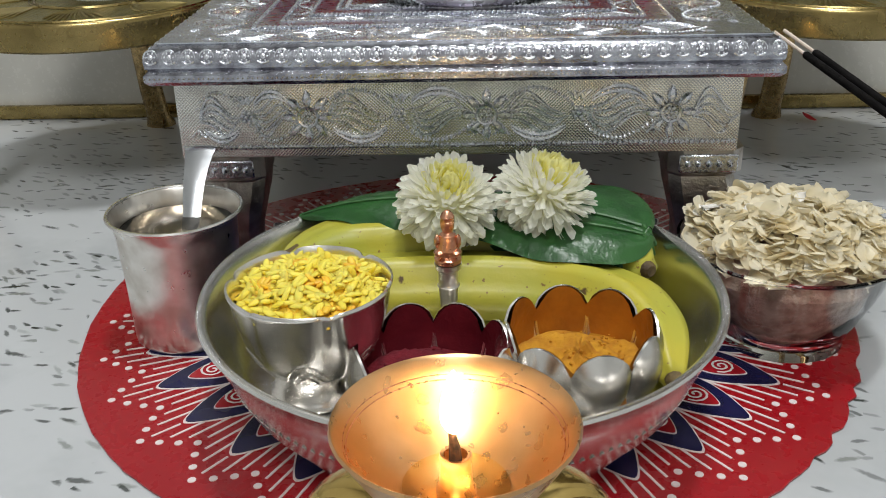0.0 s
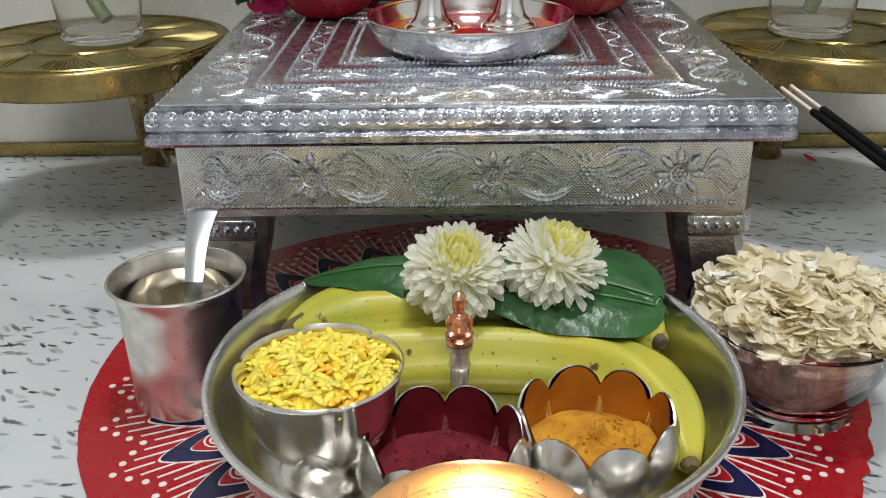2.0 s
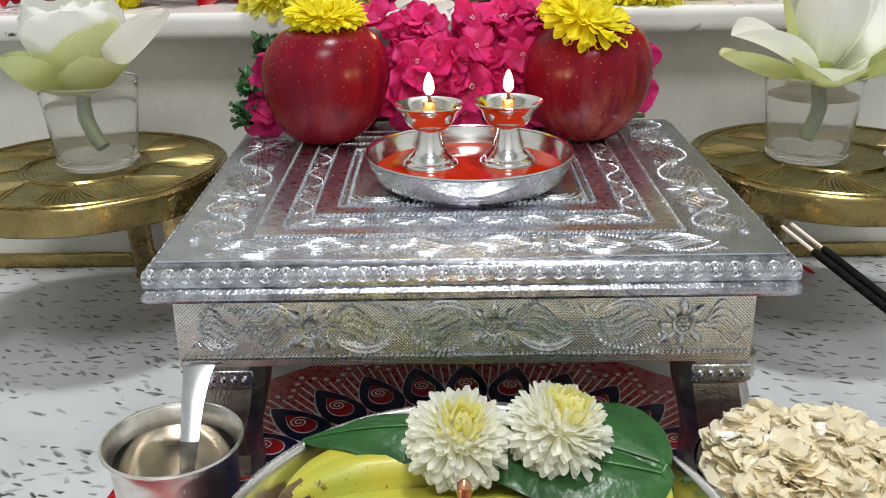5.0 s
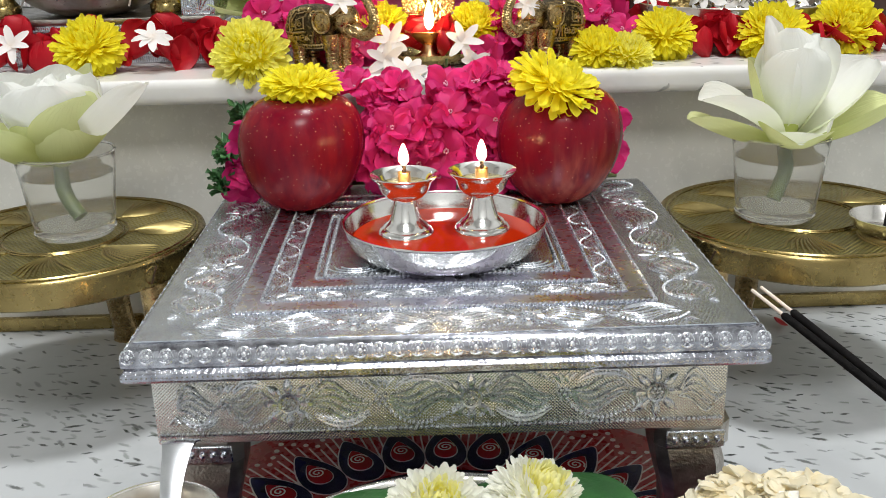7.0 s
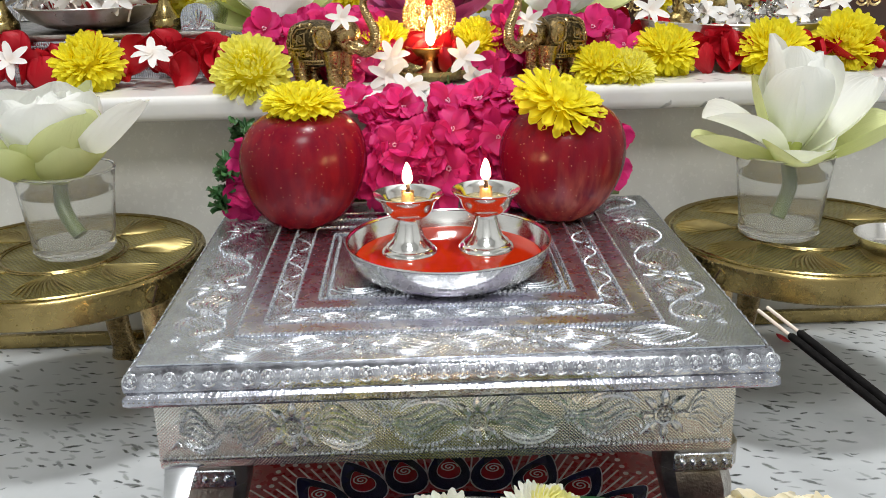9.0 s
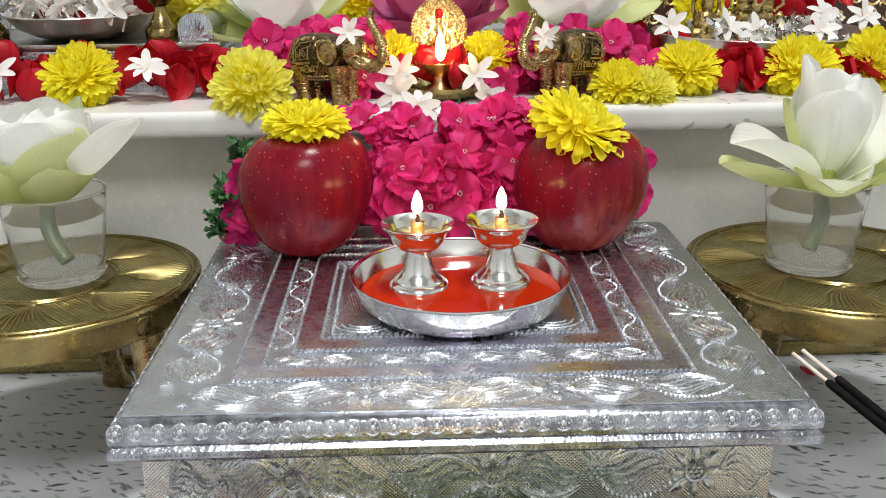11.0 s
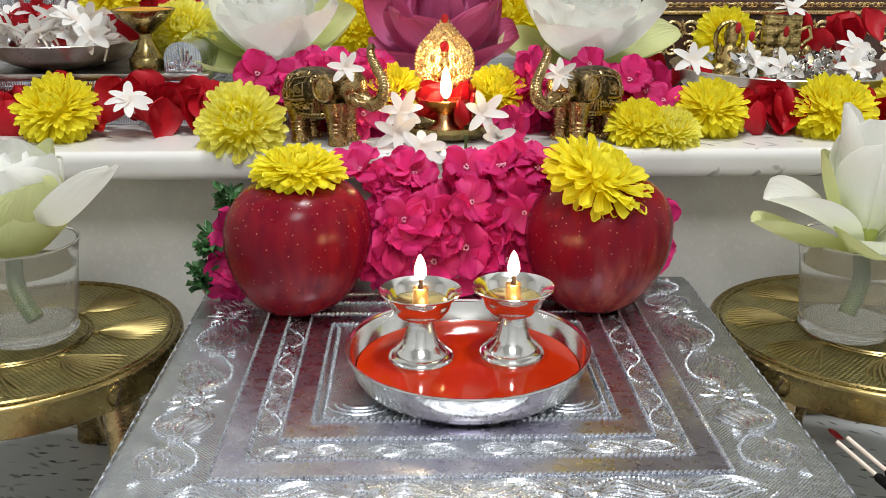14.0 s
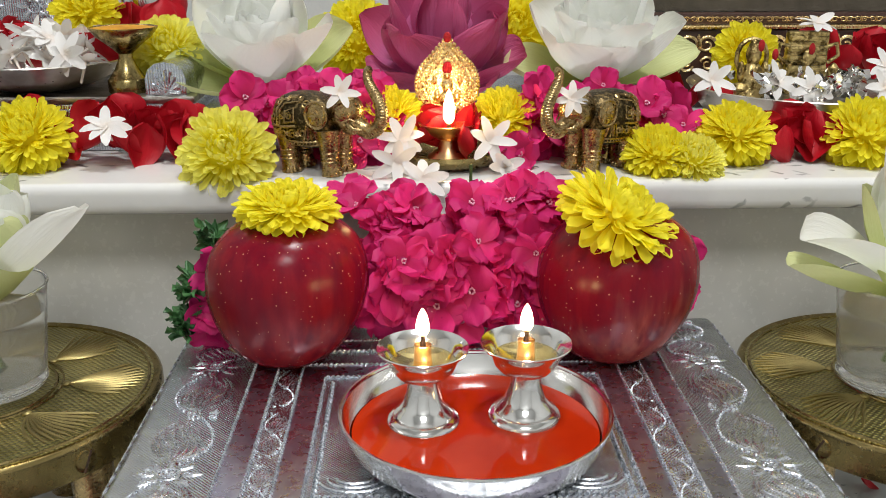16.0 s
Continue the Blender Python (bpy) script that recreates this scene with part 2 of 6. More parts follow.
GOLD = material("gold_lacquer", (0.84, 0.66, 0.35), (0.66, 0.47, 0.20), rough=0.2, rough2=0.35, metal=1, scale=200, fine=700, relief=0.0004)
WATER = glass("water", (0.62, 0.57, 0.48), 1.33, 0.08)
VASEWATER = glass("vase_water", (0.96, 0.97, 0.95), 1.07, 0.10)
VASEGLASS = glass("thin_glass", (0.985, 0.99, 0.985), 1.12, 0.14, 0.93)
GLASS = glass("clear_glass", (0.98, 0.99, 0.98))
REDWATER = material("red_water", (0.46, 0.028, 0.003), (0.36, 0.018, 0.002), rough=0.03, rough2=0.07, scale=30, fine=40, spec=0.32, relief=0.00004)
BLACKSTICK = material("incense_black", (0.006, 0.0055, 0.0055), (0.012, 0.011, 0.011), spec=0.1, rough=0.85, scale=300, fine=1500, relief=0.0003)
PALEWOOD = material("bamboo", (0.72, 0.60, 0.50), (0.80, 0.70, 0.60), rough=0.6, scale=300, fine=900)
REDMAT = material("red_vinyl", (0.35, 0.006, 0.012), (0.30, 0.005, 0.010), rough=0.22, rough2=0.34, scale=12, fine=200, relief=0.00005)
NAVY = material("navy_print", (0.014, 0.014, 0.065), (0.010, 0.010, 0.045), rough=0.2, rough2=0.3, scale=60, fine=300)
WHITEPRINT = material("white_print", (0.80, 0.72, 0.70), (0.74, 0.64, 0.62), rough=0.3, scale=60, fine=300)
PINKPRINT = material("red_print", (0.42, 0.014, 0.022), (0.36, 0.01, 0.018), rough=0.25, scale=60, fine=300)
LEAF = material("betel_leaf", (0.013, 0.068, 0.014), (0.028, 0.11, 0.024), rough=0.28, rough2=0.4, scale=50, fine=260, relief=0.0005)
PARSLEY = material("sprig_leaf", (0.03, 0.11, 0.03), (0.06, 0.17, 0.05), rough=0.45, scale=90, fine=400, relief=0.0003, island=0.2)
STEM = material("green_stem", (0.055, 0.09, 0.016), (0.10, 0.13, 0.03), rough=0.45, scale=90, fine=300, relief=0.0003)
RICE = material("turmeric_rice", (0.94, 0.70, 0.06), (0.96, 0.81, 0.15), rough=0.65, spec=0.25, scale=130, fine=900, island=0.10, sss=0.4, relief=0.0001)
STAINEDRICE = material("orange_rice", (0.90, 0.48, 0.03), (0.95, 0.62, 0.06), rough=0.45, scale=130, fine=900, island=0.10, sss=0.2)
RICEBED = material("rice_bed", (0.93, 0.68, 0.06), (0.86, 0.56, 0.04), rough=0.6, scale=300, fine=900, relief=0.0008)
FLAKE = petal_material("rice_flake", (0.93, 0.82, 0.56), (0.96, 0.90, 0.71), (0.1, 0.9), trans=0.35, island=0.12)
SUGAR = material("white_crystal", (0.90, 0.88, 0.82), (0.84, 0.80, 0.72), rough=0.3, scale=300, fine=900, relief=0.0005, island=0.1)
# brown of the mat mirrored in the glass is put into this colour
TINTEDBED = material("flake_bed", (0.26, 0.15, 0.11), (0.56, 0.40, 0.31), rough=0.7, scale=170, fine=500, relief=0.0015)
KUMKUM = material("vermilion_powder", (0.115, 0.003, 0.010), (0.18, 0.005, 0.015), rough=0.9, scale=200, fine=900, relief=0.0005)
TURMERIC = material("turmeric_powder", (0.60, 0.29, 0.015), (0.46, 0.19, 0.010), rough=0.9, scale=160, fine=900, relief=0.0005)
REDPASTE = material("red_powder_spot", (0.45, 0.01, 0.015), (0.35, 0.008, 0.01), rough=0.9, scale=400, fine=900, relief=0.0004)
WICK = material("burnt_wick", (0.03, 0.02, 0.015), (0.10, 0.05, 0.03), rough=0.9, scale=600, fine=2000)
OIL = glass("lamp_oil", (1.0, 0.89, 0.58), 1.22)
FRAMEWOOD = material("dark_frame_wood", (0.042, 0.018, 0.012), (0.065, 0.027, 0.018), rough=0.3, rough2=0.45, scale=30, fine=300, relief=0.0003)
MATBOARD = material("brown_mat_board", (0.105, 0.085, 0.058), (0.070, 0.056, 0.036), rough=0.6, scale=70, fine=400, relief=0.0005)
MUM_Y = petal_material("yellow_mum_petal", (0.96, 0.82, 0.012), (1.0, 0.93, 0.07), (0.1, 0.6), trans=0.46, island=0.06)
MUM_PALE = petal_material("pale_yellow_mum_petal", (0.95, 0.86, 0.03), (0.99, 0.95, 0.22), (0.1, 0.7), trans=0.46, island=0.06)
MUM_W = petal_material("white_mum_petal", (0.94, 0.93, 0.70), (0.99, 0.99, 0.92), (0.0, 0.5), trans=0.5, island=0.04)
MUM_WC = petal_material("mum_heart_petal", (0.96, 0.90, 0.16), (0.99, 0.97, 0.55), (0.0, 1.0), trans=0.45, island=0.04)
PINK = petal_material("magenta_petal", (0.70, 0.035, 0.16), (0.84, 0.035, 0.24), (0.0, 0.6), trans=0.35, island=0.28)
ROSE = petal_material("red_rose_petal", (0.46, 0.008, 0.016), (0.52, 0.008, 0.02), (0.0, 0.7), trans=0.2, island=0.25, rough=0.42)
JASMINE = petal_material("jasmine_petal", (0.88, 0.80, 0.72), (0.90, 0.88, 0.85), (0.0, 0.4), trans=0.3, island=0.05)
LOTUS_W = petal_material("white_lotus_petal", (0.90, 0.93, 0.72), (0.975, 0.98, 0.94), (0.0, 0.55), trans=0.42, island=0.05, vein=0.0006)
LOTUS_G = petal_material("green_lotus_sepal", (0.52, 0.58, 0.15), (0.74, 0.78, 0.40), (0.0, 0.9), trans=0.3, island=0.08, vein=0.0006)
LOTUS_P = petal_material("purple_lotus_petal", (0.78, 0.28, 0.56), (0.70, 0.10, 0.24), (0.15, 1.0), trans=0.32, island=0.4, rough=0.32, vein=0.0010)


def apple_material(name, cheek=0.0):
    """Streaked red skin with pale pores; cheek is how far the paler lower front shows."""
    m, nt, bs = principled(name)
    vec, tall = coords(nt), coords(nt, (1, 1, 0.12))
    blush = ramp(nt, noise_of(nt, vec, 16, 2.0), (0.16, 0.003, 0.012), (0.27, 0.010, 0.013), 0.36, 0.68)
    if cheek:
        low = nt.nodes.new("ShaderNodeVectorMath")
        low.operation = "DOT_PRODUCT"
        low.inputs[1].default_value = (6, -15, -14)
        nt.links.new(vec, low.inputs[0])
        patch = nt.nodes.new("ShaderNodeMath")
        patch.operation = "MULTIPLY_ADD"
        patch.inputs[1].default_value = 1.1
        nt.links.new(noise_of(nt, tall, 110, 4.0), patch.inputs[0])
        nt.links.new(low.outputs["Value"], patch.inputs[2])
        blush = ramp(nt, patch.outputs[0], blush, (0.46, 0.15, 0.09), 0.55, 1.0 + (1 - cheek))
    streak = ramp(nt, noise_of(nt, tall, 170, 4.0), blush, (0.12, 0.002, 0.012), 0.42, 0.74)
    vo = node(nt, "ShaderNodeTexVoronoi", Scale=300, Randomness=1.0)
    nt.links.new(vec, vo.inputs["Vector"])
    spot = ramp(nt, vo.outputs["Distance"], (0.50, 0.22, 0.14), streak, 0.06, 0.13)
    nt.links.new(spot, bs.inputs["Base Color"])
    bs.inputs["Roughness"].default_value = 0.25
    bs.inputs["Specular IOR Level"].default_value = 0.20
    bump(nt, bs, noise_of(nt, vec, 120, 3.0), 0.0003, 0.5)
    return m


def banana_material():
    m, nt, bs = principled("banana_skin")
    vec = coords(nt)
    skin = ramp(nt, noise_of(nt, vec, 26, 3.0), (0.52, 0.45, 0.045), (0.40, 0.42, 0.06), 0.35, 0.7)
    freckle = ramp(nt, noise_of(nt, vec, 420, 2.0), skin, (0.22, 0.13, 0.03), 0.67, 0.73)
    blotch = ramp(nt, noise_of(nt, vec, 75, 4.0, 0.6), freckle, (0.10, 0.055, 0.015), 0.66, 0.71)
    nt.links.new(blotch, bs.inputs["Base Color"])
    bs.inputs["Roughness"].default_value = 0.38
    bump(nt, bs, noise_of(nt, vec, 90, 4.0), 0.0006, 0.6)
    return m


def flame_material():
    m = bpy.data.materials.new("flame")
    m.use_nodes = True
    nt = m.node_tree
    nt.nodes.remove(nt.nodes["Principled BSDF"])
    em = node(nt, "ShaderNodeEmission", Color=(1.0, 0.66, 0.28, 1), Strength=75.0)
    nt.links.new(em.outputs[0], nt.nodes["Material Output"].inputs["Surface"])
    return m


APPLE, BLUSHAPPLE, BANANA, FLAME = apple_material("apple_skin"), apple_material("blushed_apple_skin", 0.4), banana_material(), flame_material()
BANANATIP = material("banana_tip", (0.05, 0.03, 0.012), (0.16, 0.11, 0.04), rough=0.7, scale=160, fine=600, relief=0.0006)


# ---- mesh helpers ----
def finish(name, bm, mat, sharp=40):
    me = bpy.data.meshes.new(name)
    bm.normal_update()
    bm.to_mesh(me)
    bm.free()
    me.shade_smooth()
    if sharp:
        me.set_sharp_from_angle(angle=radians(sharp))
    me.materials.append(mat)
    return me


def part(name, bm, mat, parent=None, label="", at=None, sharp=40):
    """Links a bmesh, or a ready mesh, as one object under a thing or a part."""
    ob = new(name, bm if isinstance(bm, bpy.types.Mesh) else finish(name, bm, mat, sharp))
    if parent is not None:
        ob.parent = parent
    if at is not None:
        ob.matrix_basis = at
    return tagged(ob, label, kind="stuff" if name == "beading" else "")


def thing(name, label, category, at=None, group="", kind=""):
    ob = new(name)
    ob.empty_display_size = 0.01
    ob.matrix_basis = at or Matrix()
    return tagged(ob, label, category, group, kind)


def box(bm, x0, x1, y0, y1, z0, z1, bevel=0.0, seg=2):
    m = Matrix.LocRotScale(((x0 + x1) / 2, (y0 + y1) / 2, (z0 + z1) / 2), None, (x1 - x0, y1 - y0, z1 - z0))
    r = bmesh.ops.create_cube(bm, size=1, matrix=m)
    if bevel:
        edges = list({e for v in r["verts"] for e in v.link_edges})
        bmesh.ops.bevel(bm, geom=edges, offset=bevel, segments=seg, profile=0.6, affect="EDGES")
    return bm


def lathe(bm, prof, n=48, m=None, wob=None):
    """Turns (radius, height) pairs round z; wob(angle, i) scales a ring's radius and lifts it."""
    m = m or Matrix()
    rings = []
    for i, (r, z) in enumerate(prof):
        if r < 1e-6:
            rings.append([bm.verts.new(m @ Vector((0, 0, z)))])
            continue
        ring = []
        for k in range(n):
            a = 2 * math.pi * k / n
            s, dz = wob(a, i) if wob else (1, 0)
            ring.append(bm.verts.new(m @ Vector((r * s * math.cos(a), r * s * math.sin(a), z + dz))))
        rings.append(ring)
    for a, b in zip(rings, rings[1:]):
        for k in range(n):
            k2 = (k + 1) % n
            if len(a) == 1 and len(b) == 1:
                continue
            if len(a) == 1:
                bm.faces.new((a[0], b[k], b[k2]))
            elif len(b) == 1:
                bm.faces.new((a[k], b[0], a[k2]))
            else:
                bm.faces.new((a[k], b[k], b[k2], a[k2]))
    bmesh.ops.recalc_face_normals(bm, faces=bm.faces)
    return bm


def tube(bm, pts, rad, n=8, cross=None, flat=1.0):
    """A tube along pts with a radius at each; cross(angle) shapes its section, flat squeezes it."""
    pts = [Vector(p) for p in pts]
    if not isinstance(rad, (list, tuple)):
        rad = [rad] * len(pts)
    up = Vector((0, 0, 1))
    d0 = (pts[1] - pts[0]).normalized()
    side = d0.cross(up)
    side = side.normalized() if side.length > 0.05 else Vector((1, 0, 0))
    rings = []
    for i, p in enumerate(pts):
        d = (pts[min(i + 1, len(pts) - 1)] - pts[max(i - 1, 0)]).normalized()
        side = (side - d * side.dot(d)).normalized()
        nrm = side.cross(d)
        ring = []
        for k in range(n):
            a = 2 * math.pi * k / n
            c = cross(a) if cross else 1
            ring.append(bm.verts.new(p + (side * math.cos(a) + nrm * math.sin(a) * flat) * rad[i] * c))
        rings.append(ring)
    for a, b in zip(rings, rings[1:]):
        for k in range(n):
            bm.faces.new((a[k], a[(k + 1) % n], b[(k + 1) % n], b[k]))
    bm.faces.new(list(reversed(rings[0])))
    bm.faces.new(rings[-1])
    return bm


def ball(bm, c, r, seg=10, ring=7):
    r = r if isinstance(r, (list, tuple)) else (r, r, r)
    bmesh.ops.create_uvsphere(bm, u_segments=seg, v_segments=ring, radius=1, matrix=Matrix.LocRotScale(c, None, r))
    return bm


def spline(pts, n):
    """Catmull-Rom through pts."""
    p = [Vector(q) for q in pts]
    p = [2 * p[0] - p[1]] + p + [2 * p[-1] - p[-2]]
    out = []
    for i in range(1, len(p) - 2):
        for k in range(n):
            t = k / n
            a, b, c, d = p[i - 1:i + 3]
            out.append(0.5 * (2 * b + (c - a) * t + (2 * a - 5 * b + 4 * c - d) * t * t + (3 * b - a - 3 * c + d) * t ** 3))
    return out + [p[-2]]


def petal(bm, m, length, width, shape, a0, a1, cup, nu=6, nv=4, ruffle=0.0, rng=None, crease=0.0):
    """One petal: grows along +y and curls up from angle a0 to a1 (degrees); cup lifts its sides."""
    uvl = bm.loops.layers.uv.verify()
    y = z = 0.0
    rows, ph = [], (rng.random() * 9 if rng else 0)
    for i in range(nu + 1):
        u = i / nu
        a = radians(a0 + (a1 - a0) * u)
        if i:
            y += math.cos(a) * length / nu
            z += math.sin(a) * length / nu
        w = width * shape(u)
        row = []
        for j in range(nv + 1):
            v = 2 * j / nv - 1
            lift = cup * w * v * v + ruffle * width * math.sin(v * 5 + ph + u * 4) * u * abs(v) - crease * width * (1 - abs(v)) * math.sin(math.pi * u)
            row.append(bm.verts.new(m @ Vector((w * v * (1 - 0.25 * cup * abs(v)), y - math.sin(a) * lift, z + math.cos(a) * lift))))
        rows.append(row)
    for i in range(nu):
        for j in range(nv):
            f = bm.faces.new((rows[i][j], rows[i][j + 1], rows[i + 1][j + 1], rows[i + 1][j]))
            for lp, (uu, vv) in zip(f.loops, ((j, i), (j + 1, i), (j + 1, i + 1), (j, i + 1))):
                lp[uvl].uv = (uu / nv, vv / nu)
    return bm


def ovate(u):
    return max(0.10, math.sin(math.pi * min(1, 0.10 + 0.90 * u) ** 0.85)) if u < 0.999 else 0.06


def spoonlike(u):
    return 0.30 + 0.70 * u ** 0.7 if u < 0.8 else 1.0 * math.sqrt(max(0.0, 1 - ((u - 0.8) / 0.21) ** 2)) + 0.05


def rounded(u):
    return 0.2 + 0.8 * math.sin(math.pi * min(u, 0.62) / 1.24) if u < 0.62 else math.sqrt(max(0.03, 1 - ((u - 0.62) / 0.385) ** 2))


def turned(az, tilt=0.0, loc=(0, 0, 0), roll=0.0):
    """Turn about z by az, lean the +y axis up by tilt (degrees)."""
    return Matrix.Translation(loc) @ Euler((0, 0, radians(az))).to_matrix().to_4x4() @ Euler((radians(tilt), 0, 0)).to_matrix().to_4x4() @ Euler((0, radians(roll), 0)).to_matrix().to_4x4()


# ---- the setting ----
def structure(name, bm, mat, label="", category="", sharp=40):
    return tagged(part(name, bm, mat, sharp=sharp), label, category, kind="structure")


def setting():
    bm = bmesh.new()
    box(bm, -1.7, 1.7, -2.4, 0.31, -0.05, 0.0)
    structure("floor", bm, FLOOR, "polished white marble floor with dark grey flecks", "floor")
    bm = bmesh.new()
    box(bm, -1.7, 1.7, 0.308, 0.62, -0.05, 0.176)
    structure("wall_riser", bm, RISER, "grey marble riser below the altar ledge", "wall")
    bm = bmesh.new()
    box(bm, -1.7, 1.7, 0.274, 0.62, 0.1765, 0.194, 0.006, 4)
    structure("altar_ledge", bm, SLAB, "white marble altar ledge with a rounded nosing", "ledge")
    bm = bmesh.new()
    box(bm, -1.7, 1.7, 0.302, 0.3075, 0.0005, 0.011, 0.0012)
    structure("baseboard", bm, BRASS, "thin gold strip along the foot of the riser", "baseboard")
    bm = bmesh.new()
    box(bm, -1.7, 1.7, 0.6205, 0.70, -0.05, 2.4)
    structure("wall_north", bm, PLASTER, "plain painted wall behind the altar", "wall")
    for name, x0, x1, y0, y1 in (("wall_west", -1.78, -1.7, -2.4, 0.7), ("wall_east", 1.7, 1.78, -2.4, 0.7), ("wall_south", -1.78, 1.78, -2.48, -2.4)):
        bm = bmesh.new()
        box(bm, x0, x1, y0, y1, -0.05, 2.4)
        structure(name, bm, PLASTER, "plain painted wall of the prayer room", "wall")
    bm = bmesh.new()
    box(bm, -1.78, 1.78, -2.48, 0.7, 2.4, 2.45)
    structure("ceiling", bm, PLASTER, "plain white painted ceiling", "ceiling")


setting()


# ---- the silver stool ----
def flower_relief():
    bm = bmesh.new()
    for k in range(8):
        a = 45 * k
        d = Vector((math.cos(radians(a)), math.sin(radians(a)), 0))
        tube(bm, [d * 0.0042, d * 0.0065, d * 0.0085, d * 0.0105], [0.0008, 0.0017, 0.0014, 0.0002], 6, flat=0.7)
    pts = [Vector((0.0036 * math.cos(2 * math.pi * k / 20), 0.0036 * math.sin(2 * math.pi * k / 20), 0.0003)) for k in range(21)]
    tube(bm, pts, 0.0006, 5)
    for k in range(6):
        ball(bm, (0.0018 * math.cos(k * math.pi / 3), 0.0018 * math.sin(k * math.pi / 3), 0.0002), (0.0008, 0.0008, 0.0006), 6, 4)
    ball(bm, (0, 0, 0.0003), 0.0007, 6, 4)
    return finish("flower_relief", bm, RELIEF)


def leaf_strokes(bm, at, length, amp, flip=1, thick=1.0):
    """A flame-shaped leaf of flowing strokes that spread from its stalk, along x."""
    for j in range(5):
        h = (j - 2) / 2
        pts = []
        for i in range(11):
            t = i / 10
            spread = math.sin(math.pi * min(1, t * 0.94 + 0.03)) ** 0.8
            pts.append(at @ Vector(((t * (1.0 - 0.16 * abs(h)) - 0.5) * length, flip * amp * (1.05 * h * spread + 0.42 * math.sin(2 * math.pi * t - 0.3)), 0)))
        tube(bm, pts, [0.0002 + thick * length * 0.021 * math.sin(math.pi * min(1, q / 10 * 0.85 + 0.15)) for q in range(11)], 6, flat=0.9)


def bead_arc(bm, x0, x1, amp, skew, r):
    n = max(5, int((x1 - x0) / (r * 2.1)))
    for i in range(n):
        t = (i + 0.5) / n
        tt = t ** skew
        bmesh.ops.create_icosphere(bm, subdivisions=1, radius=1, matrix=Matrix.Translation((x0 + (x1 - x0) * t, amp * math.sin(math.pi * tt) ** 0.7, 0)) @ Matrix.Diagonal((r, r * 1.05, r, 1)))


def vine_relief(length, amp, thick=1.0):
    """From one flower to the next: two leaves held in beaded loops, a small knot between them, sprigs outside."""
    bm = bmesh.new()
    k = amp / 0.0105
    for c, flip in ((0.28, 1), (0.72, -1)):
        leaf_strokes(bm, Matrix.Translation((c * length, 0, 0)), length * 0.36, amp * 0.60, flip, thick)
        bead_arc(bm, (c - 0.21) * length, (c + 0.22) * length, flip * amp, 0.85, 0.0008 * max(0.6, k))
        for q in (0.82, 1.02):
            pts = [((c - 0.15 + 0.30 * i / 8) * length, -flip * amp * q * math.sin(math.pi * (0.12 + 0.76 * i / 8)) ** 0.6, 0) for i in range(9)]
            tube(bm, pts, [0.0002 + 0.0007 * thick * k * math.sin(math.pi * (i + 0.5) / 9) for i in range(9)], 5, flat=0.9)
        for sg in (-1, 1):
            for q in (-1, 0, 1):
                x, y = (c + sg * 0.20) * length, sg * flip * amp * 0.72
                tube(bm, [(x, y * 0.7, 0), (x + q * 0.0016 * k, y * 0.98, 0), (x + q * 0.0034 * k, y * 1.18, 0)], [0.0004 * k, 0.0007 * k, 0.0002], 5, flat=0.8)
    for q in range(6):
        a = q * math.pi / 3
        ball(bm, (0.5 * length + 0.0021 * k * math.cos(a), 0.0021 * k * math.sin(a), 0), (0.0011 * k, 0.0011 * k, 0.0009 * k), 6, 4)
    ball(bm, (0.5 * length, 0, 0.0003), 0.0012 * k, 6, 4)
    return finish("vine_relief", bm, RELIEF)


def rosette_mesh():
    bm = bmesh.new()
    ball(bm, (0, 0, 0.0003), (0.0014, 0.0014, 0.0009), 8, 5)
    for k in range(6):
        ball(bm, (0.0022 * math.cos(k * 1.047), 0.0022 * math.sin(k * 1.047), 0.0002), (0.0007, 0.0007, 0.0006), 5, 4)
    pts = [Vector((0.0034 * math.cos(2 * math.pi * k / 14), 0.0034 * math.sin(2 * math.pi * k / 14), 0)) for k in range(15)]
    tube(bm, pts, 0.0006, 5)
    return finish("rosette", bm, RELIEF)


def rope(a, b, r, pitch):
    """A row of slanted stamped beads from a to b."""
    bm = bmesh.new()
    a, b = Vector(a), Vector(b)
    n = max(2, int((b - a).length / pitch))
    d = (b - a).normalized()
    for k in range(n):
        c = a + (b - a) * ((k + 0.5) / n)
        bmesh.ops.create_icosphere(bm, subdivisions=1, radius=1, matrix=Matrix.Translation(c) @ d.to_track_quat("X", "Z").to_matrix().to_4x4() @ Euler((0, 0, 0.6)).to_matrix().to_4x4() @ Matrix.Diagonal((pitch * 0.62, r * 0.6, r, 1)))
    return bm


def stool_leg_mesh():
    bm = bmesh.new()
    rings = []
    for z, cx, w in ((0.066, 0.0, 0.0185), (0.054, 0.0, 0.0185), (0.052, -0.001, 0.0165), (0.044, 0.0005, 0.017), (0.034, 0.002, 0.016), (0.022, 0.0015, 0.0125), (0.012, 0.0, 0.0105), (0.006, 0.001, 0.012), (0.0, 0.002, 0.0135)):
        ring = []
        for k in range(16):
            a = 2 * math.pi * (k + 0.5) / 16
            s = 1 / max(abs(math.cos(a)), abs(math.sin(a))) * 0.82 + 0.18
            ring.append(bm.verts.new((cx + w * s * math.cos(a), -cx + w * s * math.sin(a), z)))
        rings.append(ring)
    for a, b in zip(rings, rings[1:]):
        for k in range(16):
            bm.faces.new((a[k], b[k], b[(k + 1) % 16], a[(k + 1) % 16]))
    bm.faces.new(rings[0])
    bm.faces.new(list(reversed(rings[-1])))
    bmesh.ops.recalc_face_normals(bm, faces=bm.faces)
    return finish("leg", bm, DARKSILVER, 30)


